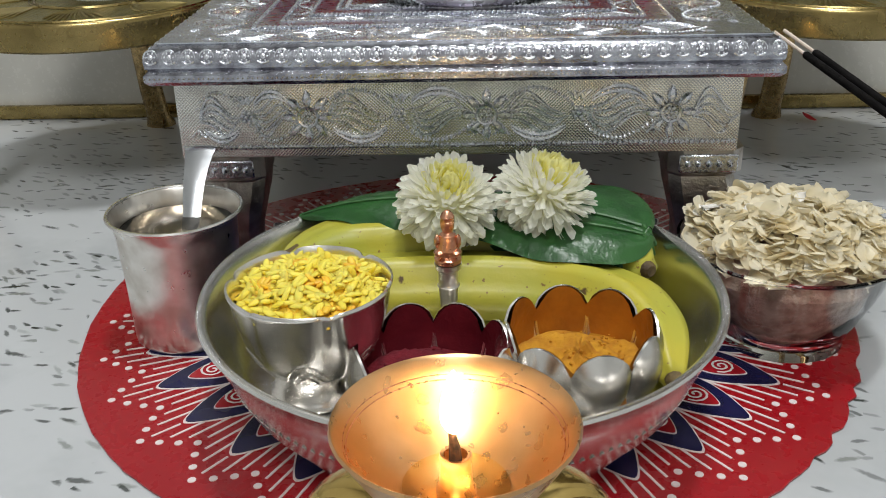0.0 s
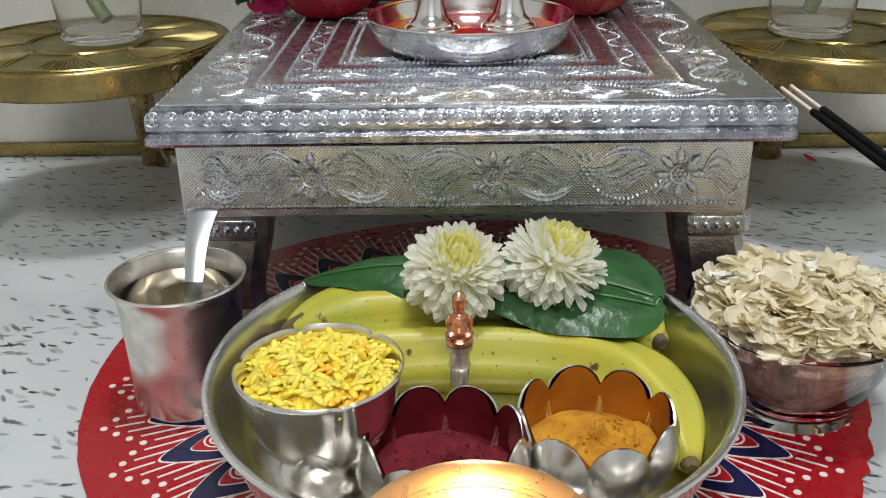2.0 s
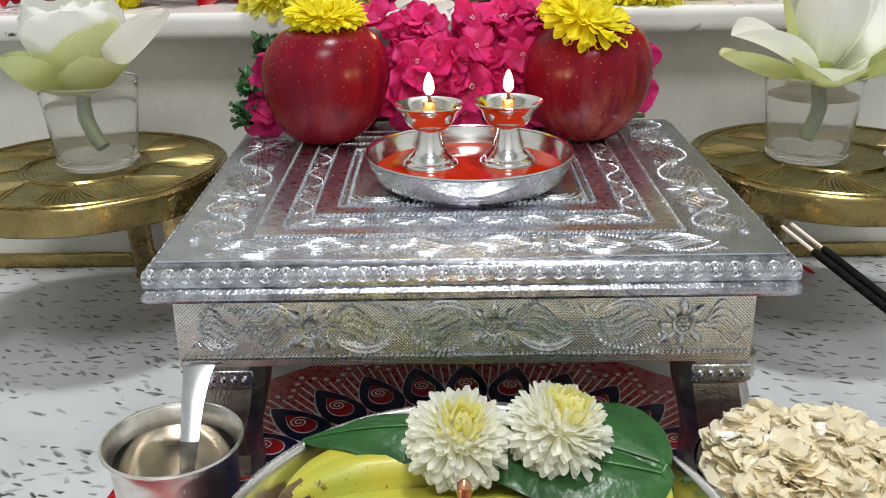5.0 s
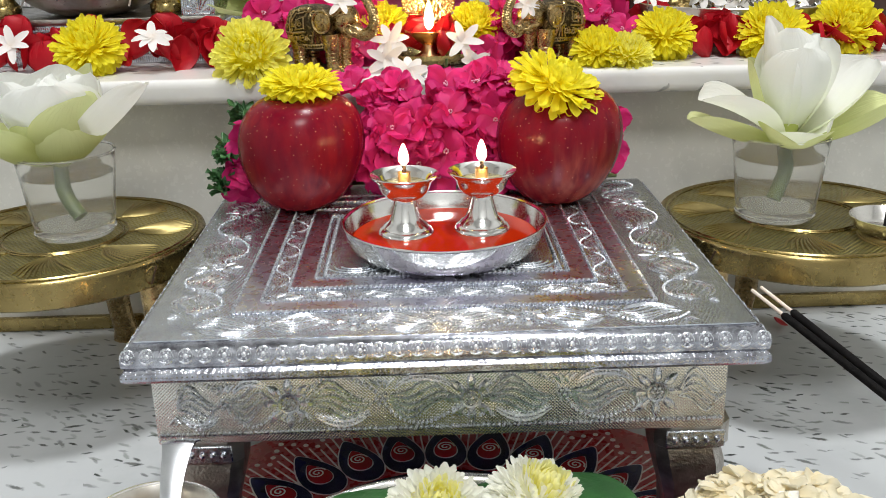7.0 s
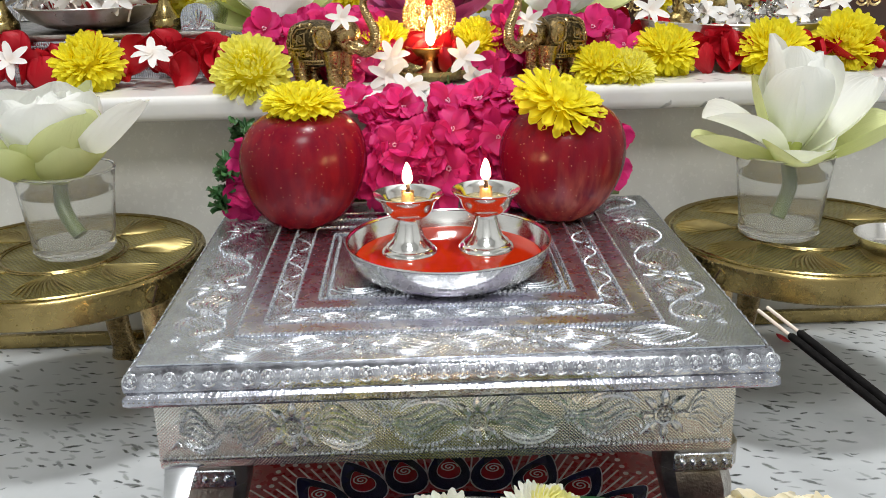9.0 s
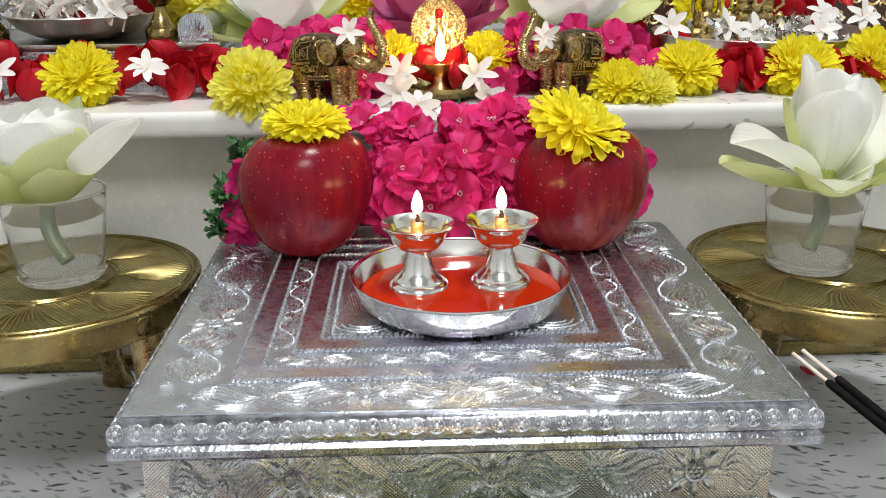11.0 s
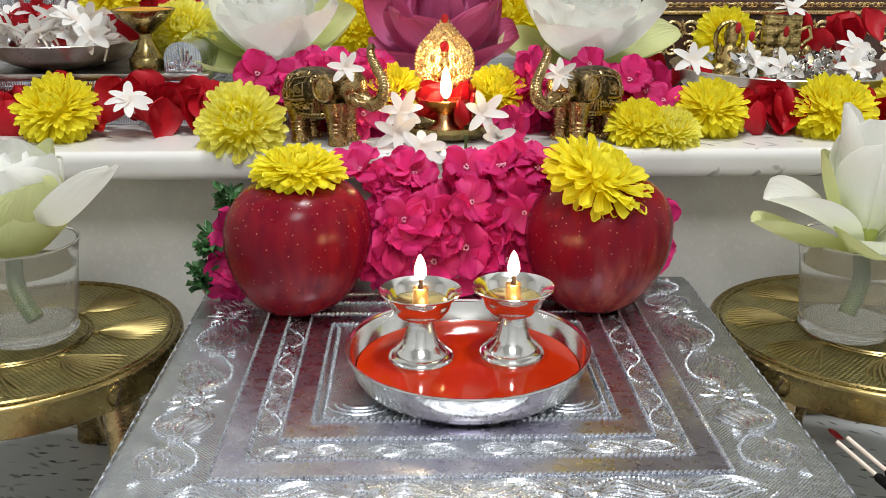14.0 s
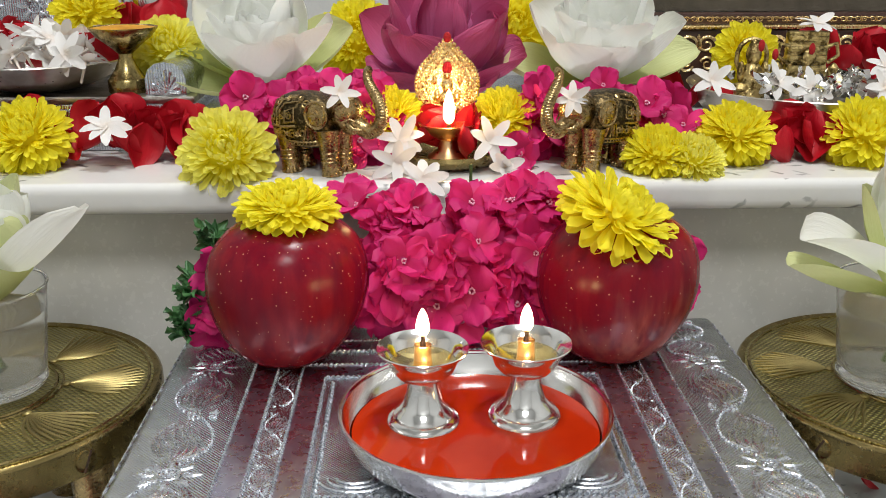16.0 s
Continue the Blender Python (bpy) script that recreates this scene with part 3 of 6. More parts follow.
def silver_stool():
    st = thing("silver_stool", "low embossed silver-clad stool with floral bands on the marble floor", "stool")
    X, Y0, Y1, Z = 0.1425, -0.004, 0.250, 0.1245
    bm = bmesh.new()
    box(bm, -X + 0.006, X - 0.006, Y0 + 0.006, Y1 - 0.006, 0.108, Z)
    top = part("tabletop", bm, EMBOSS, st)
    # moulded edge, swept round the four sides
    bm = bmesh.new()
    prof = [(0.012, Z - 0.0006), (0.0075, Z), (0.0045, Z - 0.0012), (0.002, Z - 0.0035), (0.0005, Z - 0.007), (0.0008, Z - 0.0105), (0.002, Z - 0.0115), (0.0, Z - 0.0135), (0.0, Z - 0.0165), (0.002, Z - 0.0185), (0.012, Z - 0.0185)]
    corner = ((-1, Y0, -1), (1, Y0, -1), (1, Y1, 1), (-1, Y1, 1))
    rings = [[bm.verts.new((sx * (X - d), y - sy * d, z)) for d, z in prof] for sx, y, sy in corner]
    for k in range(4):
        a, b = rings[k], rings[(k + 1) % 4]
        for i in range(len(prof) - 1):
            bm.faces.new((a[i], b[i], b[i + 1], a[i + 1]))
    bmesh.ops.recalc_face_normals(bm, faces=bm.faces)
    edge = part("edge_moulding", bm, EDGESILVER, st)
    ros = rosette_mesh()
    for k in range(34):
        part("rosette", ros, None, edge, at=pose(-0.1385 + 0.277 * k / 33, Y0 + 0.0014, Z - 0.0055, 68) @ Matrix.Diagonal((0.9, 0.9, 0.45, 1)))
    for k in range(29):
        for s in (-1, 1):
            part("rosette", ros, None, edge, at=pose(s * (X - 0.0014), Y0 + 0.009 + 0.236 * k / 28, Z - 0.0055, 68, 0, s * 90) @ Matrix.Diagonal((1, 1, 0.95, 1)))
    part("beading", rope((-X, Y0 + 0.0006, Z - 0.015), (X, Y0 + 0.0006, Z - 0.015), 0.0008, 0.0022), DARKSILVER, edge)
    # apron panels
    for name, a in (("front_apron", (-0.135, 0.1295, 0.013, 0.019, 0.0665, 0.1065)), ("back_apron", (-0.135, 0.1295, 0.232, 0.238, 0.0665, 0.1065)),
                    ("side_apron", (-0.135, -0.129, 0.0192, 0.2318, 0.0665, 0.1065)), ("side_apron", (0.1235, 0.1295, 0.0192, 0.2318, 0.0665, 0.1065))):
        bm = bmesh.new()
        box(bm, *a, 0.0008)
        ap = part(name, bm, FRIEZE, st)
        if name == "front_apron":
            front = ap
    fl, frieze, fy = flower_relief(), vine_relief(0.085, 0.0125), 0.0126
    for x in (-0.073, 0.011, 0.097):
        part("flower_relief", fl, None, front, at=pose(x, fy, 0.086, 90) @ Matrix.Diagonal((1.25, 1.25, 1.2, 1)))
    for x in (-0.0725, 0.0115):
        part("vine_relief", frieze, None, front, at=pose(x, fy, 0.0865, 90))
    stub = vine_relief(0.056, 0.0120)
    part("vine_relief", stub, None, front, at=pose(-0.130, fy, 0.0865, 90))
    bm = bmesh.new()
    leaf_strokes(bm, Matrix(), 0.022, 0.0085)
    part("leaf_relief", bm, RELIEF, front, at=pose(0.1185, fy, 0.0860, 90))
    part("beading", rope((-0.134, fy, 0.0715), (0.1285, fy, 0.0715), 0.0012, 0.0024), RELIEF, front)
    part("beading", rope((-0.134, fy, 0.1035), (0.1285, fy, 0.1035), 0.0009, 0.0020), RELIEF, front)
    for x, z in ((0.1235, 0.079), (0.1225, 0.0705)):
        bm = bmesh.new()
        lathe(bm, [(0.0, 0.0006), (0.0009, 0.0003), (0.0011, -0.0004)], 8)
        part("nail", bm, DARKSILVER, front, at=pose(x, fy, z, 90))
    # concentric bands of the top
    bands = ((0.0985, 0.029, 0.218), (0.0870, 0.0415, 0.2055), (0.0755, 0.0575, 0.1895), (0.0640, 0.0710, 0.1760))
    def ring_face(o, i, z, name, mat):
        for (x0, x1, y0, y1) in ((-o[0], o[0], o[1], i[1]), (-o[0], o[0], i[2], o[2]), (-o[0], -i[0], i[1], i[2]), (i[0], o[0], i[1], i[2])):
            b = bmesh.new()
            box(b, x0, x1, y0, y1, z - 0.002, z)
            part(name, b, mat, top)
    ring_face(bands[0], bands[1], Z + 0.0006, "plain_band", MIRROR)
    ring_face(bands[2], bands[3], Z + 0.0006, "plain_band", MIRROR)
    for (w, y0, y1) in bands:
        for a, b in (((-w, y0), (w, y0)), ((w, y0), (w, y1)), ((w, y1), (-w, y1)), ((-w, y1), (-w, y0))):
            part("beading", rope((*a, Z + 0.0006), (*b, Z + 0.0006), 0.0011, 0.0024), RELIEF, top)
    w, y0, y1 = bands[3]
    part("beading", rope((-w + 0.004, y0 + 0.004, Z), (w - 0.004, y0 + 0.004, Z), 0.0014, 0.0032), RELIEF, top)
    for s in (-1, 1):
        part("beading", rope((s * (w - 0.004), y0 + 0.004, Z), (s * (w - 0.004), y1 - 0.004, Z), 0.0014, 0.0032), RELIEF, top)
    # motifs of the wide outer band
    for k, x in enumerate((-0.041, 0.037)):
        part("flower_relief", fl, None, top, at=pose(x, 0.0165, Z) @ Matrix.Diagonal((1, 1, 0.95, 1)))
    run, side, slim = vine_relief(0.0785, 0.0105, 0.8), vine_relief(0.097, 0.0120, 0.85), vine_relief(0.043, 0.0044, 0.7)
    for x in (-0.1200, -0.0415, 0.0370):
        part("vine_relief", run, None, top, at=pose(x, 0.0165, Z) @ Matrix.Diagonal((1, 1, 0.95, 1)))
    for s in (-1, 1):
        for y in (0.093, 0.190):
            part("flower_relief", fl, None, top, at=pose(s * 0.1175, y, Z) @ Matrix.Diagonal((1.3, 1.1, 0.6, 1)))
        for y, f in ((0.024, 0.72), (0.093, 1.0), (0.190, 0.55)):
            part("vine_relief", side, None, top, at=pose(s * 0.1175, y, Z, 0, 0, 90) @ Matrix.Diagonal((f, s, 0.95, 1)))
    # motifs of the narrow inner band
    for k in range(4):
        part("vine_relief", slim, None, top, at=pose(-0.0860 + 0.043 * k, 0.0495, Z) @ Matrix.Diagonal((1, 1, 0.95, 1)))
    for s in (-1, 1):
        for k in range(3):
            part("vine_relief", slim, None, top, at=pose(s * 0.0812, 0.0590 + 0.043 * k, Z, 0, 0, 90) @ Matrix.Diagonal((1, s, 0.95, 1)))
    # engraved arcs in the corners of the middle square
    for s in (-1, 1):
        bm = bmesh.new()
        for q in range(3):
            c = Vector((s * 0.045, 0.088, Z + 0.0002))
            tube(bm, [c + Vector((s * 0.014 * math.sin(a) * (1 - 0.25 * q), -0.010 * math.cos(a) * (1 - 0.3 * q), 0)) for a in [radians(-90 + 20 * i) for i in range(10)]], 0.0005, 4)
        part("arc_relief", bm, RELIEF, top)
    leg = stool_leg_mesh()
    for x, y, r in ((-0.1155, 0.033, 0), (0.117, 0.033, 90), (-0.1155, 0.215, -90), (0.117, 0.215, 180)):
        lg = part("leg", leg, None, st, at=pose(x, y, 0, 0, 0, r - 90))
        bm = bmesh.new()
        box(bm, -0.014, 0.014, -0.0004, 0.0012, -0.0045, 0.0045, 0.0006, 1)
        for q in range(5):
            ball(bm, (-0.01 + 0.005 * q, -0.0006, 0), 0.0016, 6, 4)
        pl = part("leg_plate", bm, RELIEF, st, at=pose(x, y - 0.0195 if y < 0.1 else y + 0.0195, 0.060, 0, 0, 0 if y < 0.1 else 180))


silver_stool()


# ---- round brass stools ----
def brass_stool(x, y, name_turn, screws, legs):
    st = thing("round_brass_stool", "round brass stool with stamped top standing on the floor", "stool", pose(x, y, 0), group="round brass stools")
    R = 0.0865
    bm = bmesh.new()
    lathe(bm, [(0, 0.1115), (0.030, 0.1118), (R - 0.004, 0.1122), (R - 0.0015, 0.1130), (R - 0.0005, 0.1122), (R, 0.1105), (R, 0.0972), (R - 0.0015, 0.0960), (R - 0.004, 0.0966), (R - 0.004, 0.104), (0, 0.104)], 96)
    body = part("body", bm, BRASS, st, sharp=50)
    bm = bmesh.new()
    lathe(bm, [(0, 0.1122), (R - 0.0045, 0.1126), (R - 0.0045, 0.1119)], 72)
    top = part("top_sheet", bm, BRASSTOP, st)
    for r, w in ((0.036, 0.0008), (0.039, 0.0006), (0.080, 0.0009)):
        bm = bmesh.new()
        tube(bm, [(r * math.cos(a), r * math.sin(a), 0.1127) for a in [2 * math.pi * k / 64 for k in range(65)]], w, 5)
        part("ring_relief", bm, BRASS, top)
    bm = bmesh.new()
    for j in range(11):
        t = (j - 5) / 5
        pts = [(t * 0.0205 * u ** 0.85 * (1 - 0.18 * u) + 0.0022 * math.sin(u * 4.5 + 0.4) * u, 0.036 * u * (1 - 0.26 * t * t), 0.0) for u in [i / 8 for i in range(9)]]
        tube(bm, pts, [0.0003, 0.0005, 0.0007, 0.0008, 0.0009, 0.0009, 0.0008, 0.0006, 0.0002], 5, flat=1.0)
    ball(bm, (0, -0.001, 0), (0.0026, 0.0022, 0.0011), 8, 5)
    fan = finish("fan_relief", bm, FANBRASS)
    for k in range(8):
        tagged(part("fan_relief", fan, None, top, at=turned(45 * k + name_turn, 0, (-0.042 * math.sin(radians(45 * k + name_turn)), 0.042 * math.cos(radians(45 * k + name_turn)), 0.1128))), kind="stuff")
    bm = bmesh.new()
    tube(bm, [(0, 0.0, 0.1030), (0, 0.001, 0.065), (0, 0.005, 0.030), (0, 0.012, 0.010), (0, 0.016, 0.0)], [0.0105, 0.0095, 0.0085, 0.0085, 0.0115], 12, flat=0.85)
    leg = finish("leg", bm, ANTIQUE)
    for a in legs:
        part("leg", leg, None, st, at=turned(a - 90, 0, (0.0765 * math.cos(radians(a)), 0.0765 * math.sin(radians(a)), 0)))
    bm = bmesh.new()
    lathe(bm, [(0, 0.0010), (0.0048, 0.0009), (0.0055, 0.0005), (0.0057, -0.0006)], 20)
    scr = finish("screw", bm, BRASS)
    for a in screws:
        sc = part("screw", scr, None, body, at=pose(R * math.cos(radians(a)), R * math.sin(radians(a)), 0.1040, 90, 0, a + 90))
        bm = bmesh.new()
        box(bm, -0.0052, 0.0052, -0.0005, 0.0005, 0.0006, 0.00115)
        part("screw_slot", bm, WICK, sc, at=pose(0, 0, 0, 0, 0, 65))


brass_stool(-0.234, 0.193, 8, (-38, 80, 200), (90, 212, 328))
brass_stool(0.2285, 0.193, 30, (217, 330, 90), (90, 212, 328))


# ---- shared makers: lamps, flowers ----
def flame(parent, loc, h, w):
    bm = bmesh.new()
    lathe(bm, [(0, 0), (w * 0.55, h * 0.06), (w * 0.95, h * 0.20), (w, h * 0.33), (w * 0.92, h * 0.50), (w * 0.70, h * 0.70), (w * 0.42, h * 0.86), (w * 0.18, h * 0.95), (0, h)], 14, Matrix.Translation(loc))
    return part("flame", bm, FLAME, parent, "steady yellow-white oil flame")


def mum_mesh(name, mat, R, n, seed, squash=0.75, heart=None, low=-30.0, petal_w=0.12, lean=0.0, loose=4.0):
    """A chrysanthemum head: n spoon-shaped petals on a spiral over a dome, closed at the heart, hanging at the rim."""
    rng = random.Random(seed)
    sets = [bmesh.new(), bmesh.new()]
    for k in range(n):
        t = (k + 0.5) / n
        bm = sets[1] if heart and t < 0.16 else sets[0]
        az = k * 137.508 + rng.uniform(-6, 6)
        e = radians(86 - (86 - low) * t ** 0.62 + rng.uniform(-loose, loose))
        core = R * 0.44
        loc = (-math.sin(radians(az)) * core * math.cos(e), math.cos(radians(az)) * core * math.cos(e), core * squash * math.sin(e))
        tilt = math.degrees(e) * (1 - lean) + (10 - 34 * t) + rng.uniform(-1.5, 1.5) * (loose - 4)
        L = R * (0.30 + 0.34 * min(1, t * 1.5)) * rng.uniform(0.86, 1.12)
        petal(bm, turned(az, tilt, loc, rng.uniform(-18, 18)), L, R * petal_w * (0.55 + 0.6 * min(1, 1.4 * t)) * rng.uniform(0.85, 1.15), spoonlike, -4, 46 - 40 * t + rng.uniform(-16, 16), 0.6, 7, 4)
    out = [finish(name, sets[0], mat, 0)]
    if heart:
        out.append(finish("heart_petals", sets[1], heart, 0))
    else:
        sets[1].free()
    bm = bmesh.new()
    ball(bm, (0, 0, 0), (R * 0.45, R * 0.45, R * 0.45 * squash), 16, 10)
    out.append(finish("flower_base", bm, mat))
    return out


MUMS = {}


def mum(kind, at, label, group, R, tall=1.0):
    if kind not in MUMS:
        MUMS[kind] = {"yellow": lambda: mum_mesh("petals", MUM_Y, 1.0, 300, 3, 0.72, None, -42, 0.115, 0.0, 9.0),
                      "flatyellow": lambda: mum_mesh("petals", MUM_Y, 1.0, 230, 5, 0.42, None, -30, 0.120, 0.0, 12.0),
                      "pale": lambda: mum_mesh("petals", MUM_PALE, 1.0, 320, 7, 0.75, None, -48, 0.108, 0.0, 9.0),
                      "white": lambda: mum_mesh("petals", MUM_W, 1.0, 430, 9, 0.88, MUM_WC, -60, 0.106, 0.0, 8.0)}[kind]()
    t = thing("chrysanthemum", label, "flower", at @ Matrix.Diagonal((R, R, R * tall, 1)), group=group)
    for me in MUMS[kind]:
        ob = part(me.name.split(".")[0], me, None, t)
        if "petals" in ob.name:
            tagged(ob, kind="stuff")
    return t


# ---- red printed mat ----
def printed_mat():
    cx, cy, R = 0.0, -0.014, 0.177
    m = thing("round_mat", "round red plastic mat with navy petal print on the floor", "mat", pose(cx, cy, 0))
    rng = random.Random(4)
    bm = bmesh.new()
    n = 180
    rag = [1 + 0.006 * math.sin(5 * 2 * math.pi * k / n + 1) + (rng.uniform(-0.012, 0.004) if 150 < k < 172 else rng.uniform(-0.0016, 0.0016)) for k in range(n)]
    lathe(bm, [(R, 0.0003), (R, 0.0011), (R - 0.001, 0.0013), (0, 0.0013)], n, wob=lambda a, i: (rag[int(round(a / (2 * math.pi) * n)) % n] if i < 3 else 1, 0))
    sheet = part("mat_sheet", bm, REDMAT, m)
    N, z = 30, 0.0016
    # one sector of the print; y points outwards
    def flatshape(pts, zz, mat, name):
        b = bmesh.new()
        lo = [b.verts.new((x, y, zz - 0.0003)) for x, y in pts]
        up = [b.verts.new((x, y, zz)) for x, y in pts]
        b.faces.new(up)
        for i in range(len(pts)):
            j = (i + 1) % len(pts)
            b.faces.new((lo[i], lo[j], up[j], up[i]))
        return finish(name, b, mat, 30)
    def heart(s, y0, tip):
        out = []
        for i in range(24):
            a = 2 * math.pi * i / 24
            u = (1 - math.cos(a)) / 2
            w = s * math.sin(a) * (0.62 + 0.38 * math.cos(a * 0.5) ** 2) * (1 - 0.45 * u ** 3)
            out.append((w, y0 + (tip - y0) * u))
        return out
    outline = flatshape(heart(0.0158, 0.101, 0.1480), z, WHITEPRINT, "petal_outline")
    blue = flatshape(heart(0.0148, 0.1015, 0.1468), z + 0.0003, NAVY, "navy_petal")
    inner_o = flatshape(heart(0.0088, 0.1120, 0.1345), z + 0.0006, WHITEPRINT, "bud_outline")
    inner = flatshape(heart(0.0081, 0.1125, 0.1338), z + 0.0009, PINKPRINT, "red_bud")
    b = bmesh.new()
    tube(b, [(0.0054 * (1 - i / 26) * math.cos(i * 0.55), 0.1235 + 0.0054 * (1 - i / 26) * math.sin(i * 0.55), z + 0.0011) for i in range(24)], 0.0005, 4, flat=0.4)
    curl = finish("white_curl", b, WHITEPRINT)
    lines, dots = bmesh.new(), bmesh.new()
    for j in range(-2, 4):
        m_ = Matrix.Rotation(radians(2.0 * j), 4, "Z")
        near, far = 0.1490 - 0.0098 * abs(j), 0.1612 - 0.0050 * abs(j)
        b_ = bmesh.new()
        box(b_, -0.0005, 0.0005, near, far, z - 0.0003, z)
        bmesh.ops.transform(b_, matrix=m_, verts=b_.verts)
        tmp = bpy.data.meshes.new("ray")
        b_.to_mesh(tmp)
        b_.free()
        lines.from_mesh(tmp)
        bpy.data.meshes.remove(tmp)
        lathe(dots, [(0.0016, z - 0.0003), (0.0016, z), (0, z)], 10, m_ @ Matrix.Translation((0, far + 0.0046, 0)))
    lmesh, dmesh = finish("ray_print", lines, WHITEPRINT), finish("dot_print", dots, WHITEPRINT)
    for k in range(N):
        a = turned(360 / N * k)
        p = part("navy_petal", blue, None, m, at=a)
        for nm, me in (("petal_outline", outline), ("bud_outline", inner_o), ("red_bud", inner), ("white_curl", curl)):
            part(nm, me, None, p)
        tagged(part("ray_print", lmesh, None, m, at=a), kind="stuff")
        tagged(part("dot_print", dmesh, None, m, at=a), kind="stuff")
    # a ring of scallops round the middle
    b = bmesh.new()
    lathe(b, [(0.1, z - 0.0003), (0.1, z + 0.0001), (0, z + 0.0001)], 72)
    part("navy_centre", b, NAVY, m)
    b = bmesh.new()
    for k in range(13):
        for i in range(16):
            a = 2 * math.pi * (k + i / 16) / 13
            r = 0.083 + 0.010 * abs(math.sin(math.pi * i / 16))
            ball(b, (r * math.cos(a), r * math.sin(a), z + 0.0002), (0.0008, 0.0008, 0.0003), 5, 3)
    tagged(part("white_scallops", b, WHITEPRINT, m), kind="stuff")


printed_mat()


# ---- the offering plate and what it holds ----
PX, PY = -0.0010, -0.0955


def offering_plate():
    p = thing("offering_plate", "wide polished steel plate with an engraved wall on the red mat", "plate", pose(PX, PY, 0.002))
    bm = bmesh.new()
    k = 0.988
    lathe(bm, [(r * k, z) for r, z in [(0, 0.0), (0.066, 0.0), (0.074, 0.005), (0.087, 0.021), (0.0955, 0.0405), (0.0975, 0.0478), (0.0990, 0.0486), (0.1002, 0.0496), (0.0998, 0.0508), (0.0980, 0.0510), (0.0960, 0.0488),
               (0.0940, 0.0420), (0.0900, 0.0310), (0.0868, 0.0252), (0.0830, 0.0226), (0.0780, 0.0218), (0, 0.0216)]], 128)
    body = part("plate_body", bm, STEEL, p, sharp=60)
    bm = bmesh.new()
    for k in range(150):
        a = 2 * math.pi * k / 150
        bmesh.ops.create_icosphere(bm, subdivisions=1, radius=1, matrix=Matrix.Translation((0.0892 * math.cos(a), 0.0892 * math.sin(a), 0.0280)) @ Euler((0, radians(-60), a)).to_matrix().to_4x4() @ Matrix.Diagonal((0.0016, 0.0010, 0.0004, 1)))
    tagged(part("engraving", bm, STEEL, p), kind="stuff")


offering_plate()


def rice_bowl():
    x, y, z0, zr = -0.0535, -0.1245, 0.0238, 0.0685
    b = thing("rice_bowl", "footed silver bowl with a scalloped rim on the offering plate", "bowl", pose(x, y, z0))
    h = zr - z0
    def scallop(a, i):
        d = abs(math.sin(3 * a + 0.4))
        return (1 - 0.06 * (1 - d) ** 5, -0.0022 * (1 - d) ** 6) if 11 <= i <= 18 else (1, 0)
    bm = bmesh.new()
    wall = [(0.0146, 0.0116), (0.0180, 0.0140), (0.0220, 0.0190), (0.0251, 0.0262), (0.0271, 0.0345), (0.0282, h - 0.003)]
    lathe(bm, [(0, 0.001), (0.0162, 0.0), (0.0171, 0.001), (0.0171, 0.0024), (0.0160, 0.0032), (0.0152, 0.0062), (0.0142, 0.0096), (0.0147, 0.0108)] + wall + [(0.0291, h - 0.001),
               (0.0292, h), (0.0284, h + 0.0006), (0.0273, h - 0.001), (0.0265, h - 0.005), (0.0245, 0.030), (0, 0.028)], 120, wob=scallop)
    part("bowl_body", bm, STEEL, b, sharp=60)
    bm = bmesh.new()
    for k in range(6):
        a0 = 2 * math.pi * (k + 0.5) / 6
        for q in range(3):
            w = 0.46 - 0.13 * q
            pts = []
            for i in range(13):
                t = -1 + 2 * i / 12
                zz = 0.0128 + (0.0125 - 0.0036 * q) * (1 - abs(t) ** 1.5)
                r = next(p[0] + (n_[0] - p[0]) * (zz - p[1]) / (n_[1] - p[1]) for p, n_ in zip(wall, wall[1:]) if zz <= n_[1])
                a = a0 + w * t
                pts.append((r * math.cos(a), r * math.sin(a), zz))
            tube(bm, pts, 0.0005, 5)
    tagged(part("chased_petals", bm, STEEL, b), kind="stuff")
    # rice heap
    rng = random.Random(11)
    r = thing("turmeric_rice", "heap of yellow turmeric-coated rice grains filling the silver bowl", "rice", pose(x, y, z0), kind="stuff")
    bm = bmesh.new()
    lathe(bm, [(0.0258, h - 0.0060), (0.020, h - 0.0014), (0.011, h + 0.0020), (0, h + 0.0031)], 32)
    part("rice_bed", bm, RICEBED, r)
    bm = bmesh.new()
    stained = bmesh.new()
    for k in range(600):
        rr = 0.0250 * math.sqrt(rng.random())
        a = rng.uniform(0, 2 * math.pi)
        zz = h - 0.0056 + 0.0085 * (1 - (rr / 0.0255) ** 2) + rng.uniform(-0.0006, 0.0026)
        mm = Matrix.Translation((rr * math.cos(a), rr * math.sin(a), zz)) @ Euler((rng.uniform(-1.4, 1.4), rng.gauss(0, 0.5), rng.uniform(0, 6.3))).to_matrix().to_4x4()
        w = rng.uniform(0.00105, 0.0013)
        L = rng.uniform(0.0028, 0.0037)
        clump = math.sin(rr * 420 + 1) * math.sin(2 * a + 0.7) > 0.62
        tube(stained if clump else bm, [mm @ Vector((x * L, 0, 0.12 * L * (1 - x * x))) for x in (-1, -0.8, -0.3, 0.3, 0.75, 1)], [w * 0.35, w * 0.9, w * 1.2, w * 1.2, w * 0.95, w * 0.35], 7, flat=0.55)
    tagged(part("rice_grains", bm, RICE, r, sharp=0), kind="stuff")
    tagged(part("stained_grains", stained, STAINEDRICE, r, "orange-stained grains", sharp=0), kind="stuff")


rice_bowl()


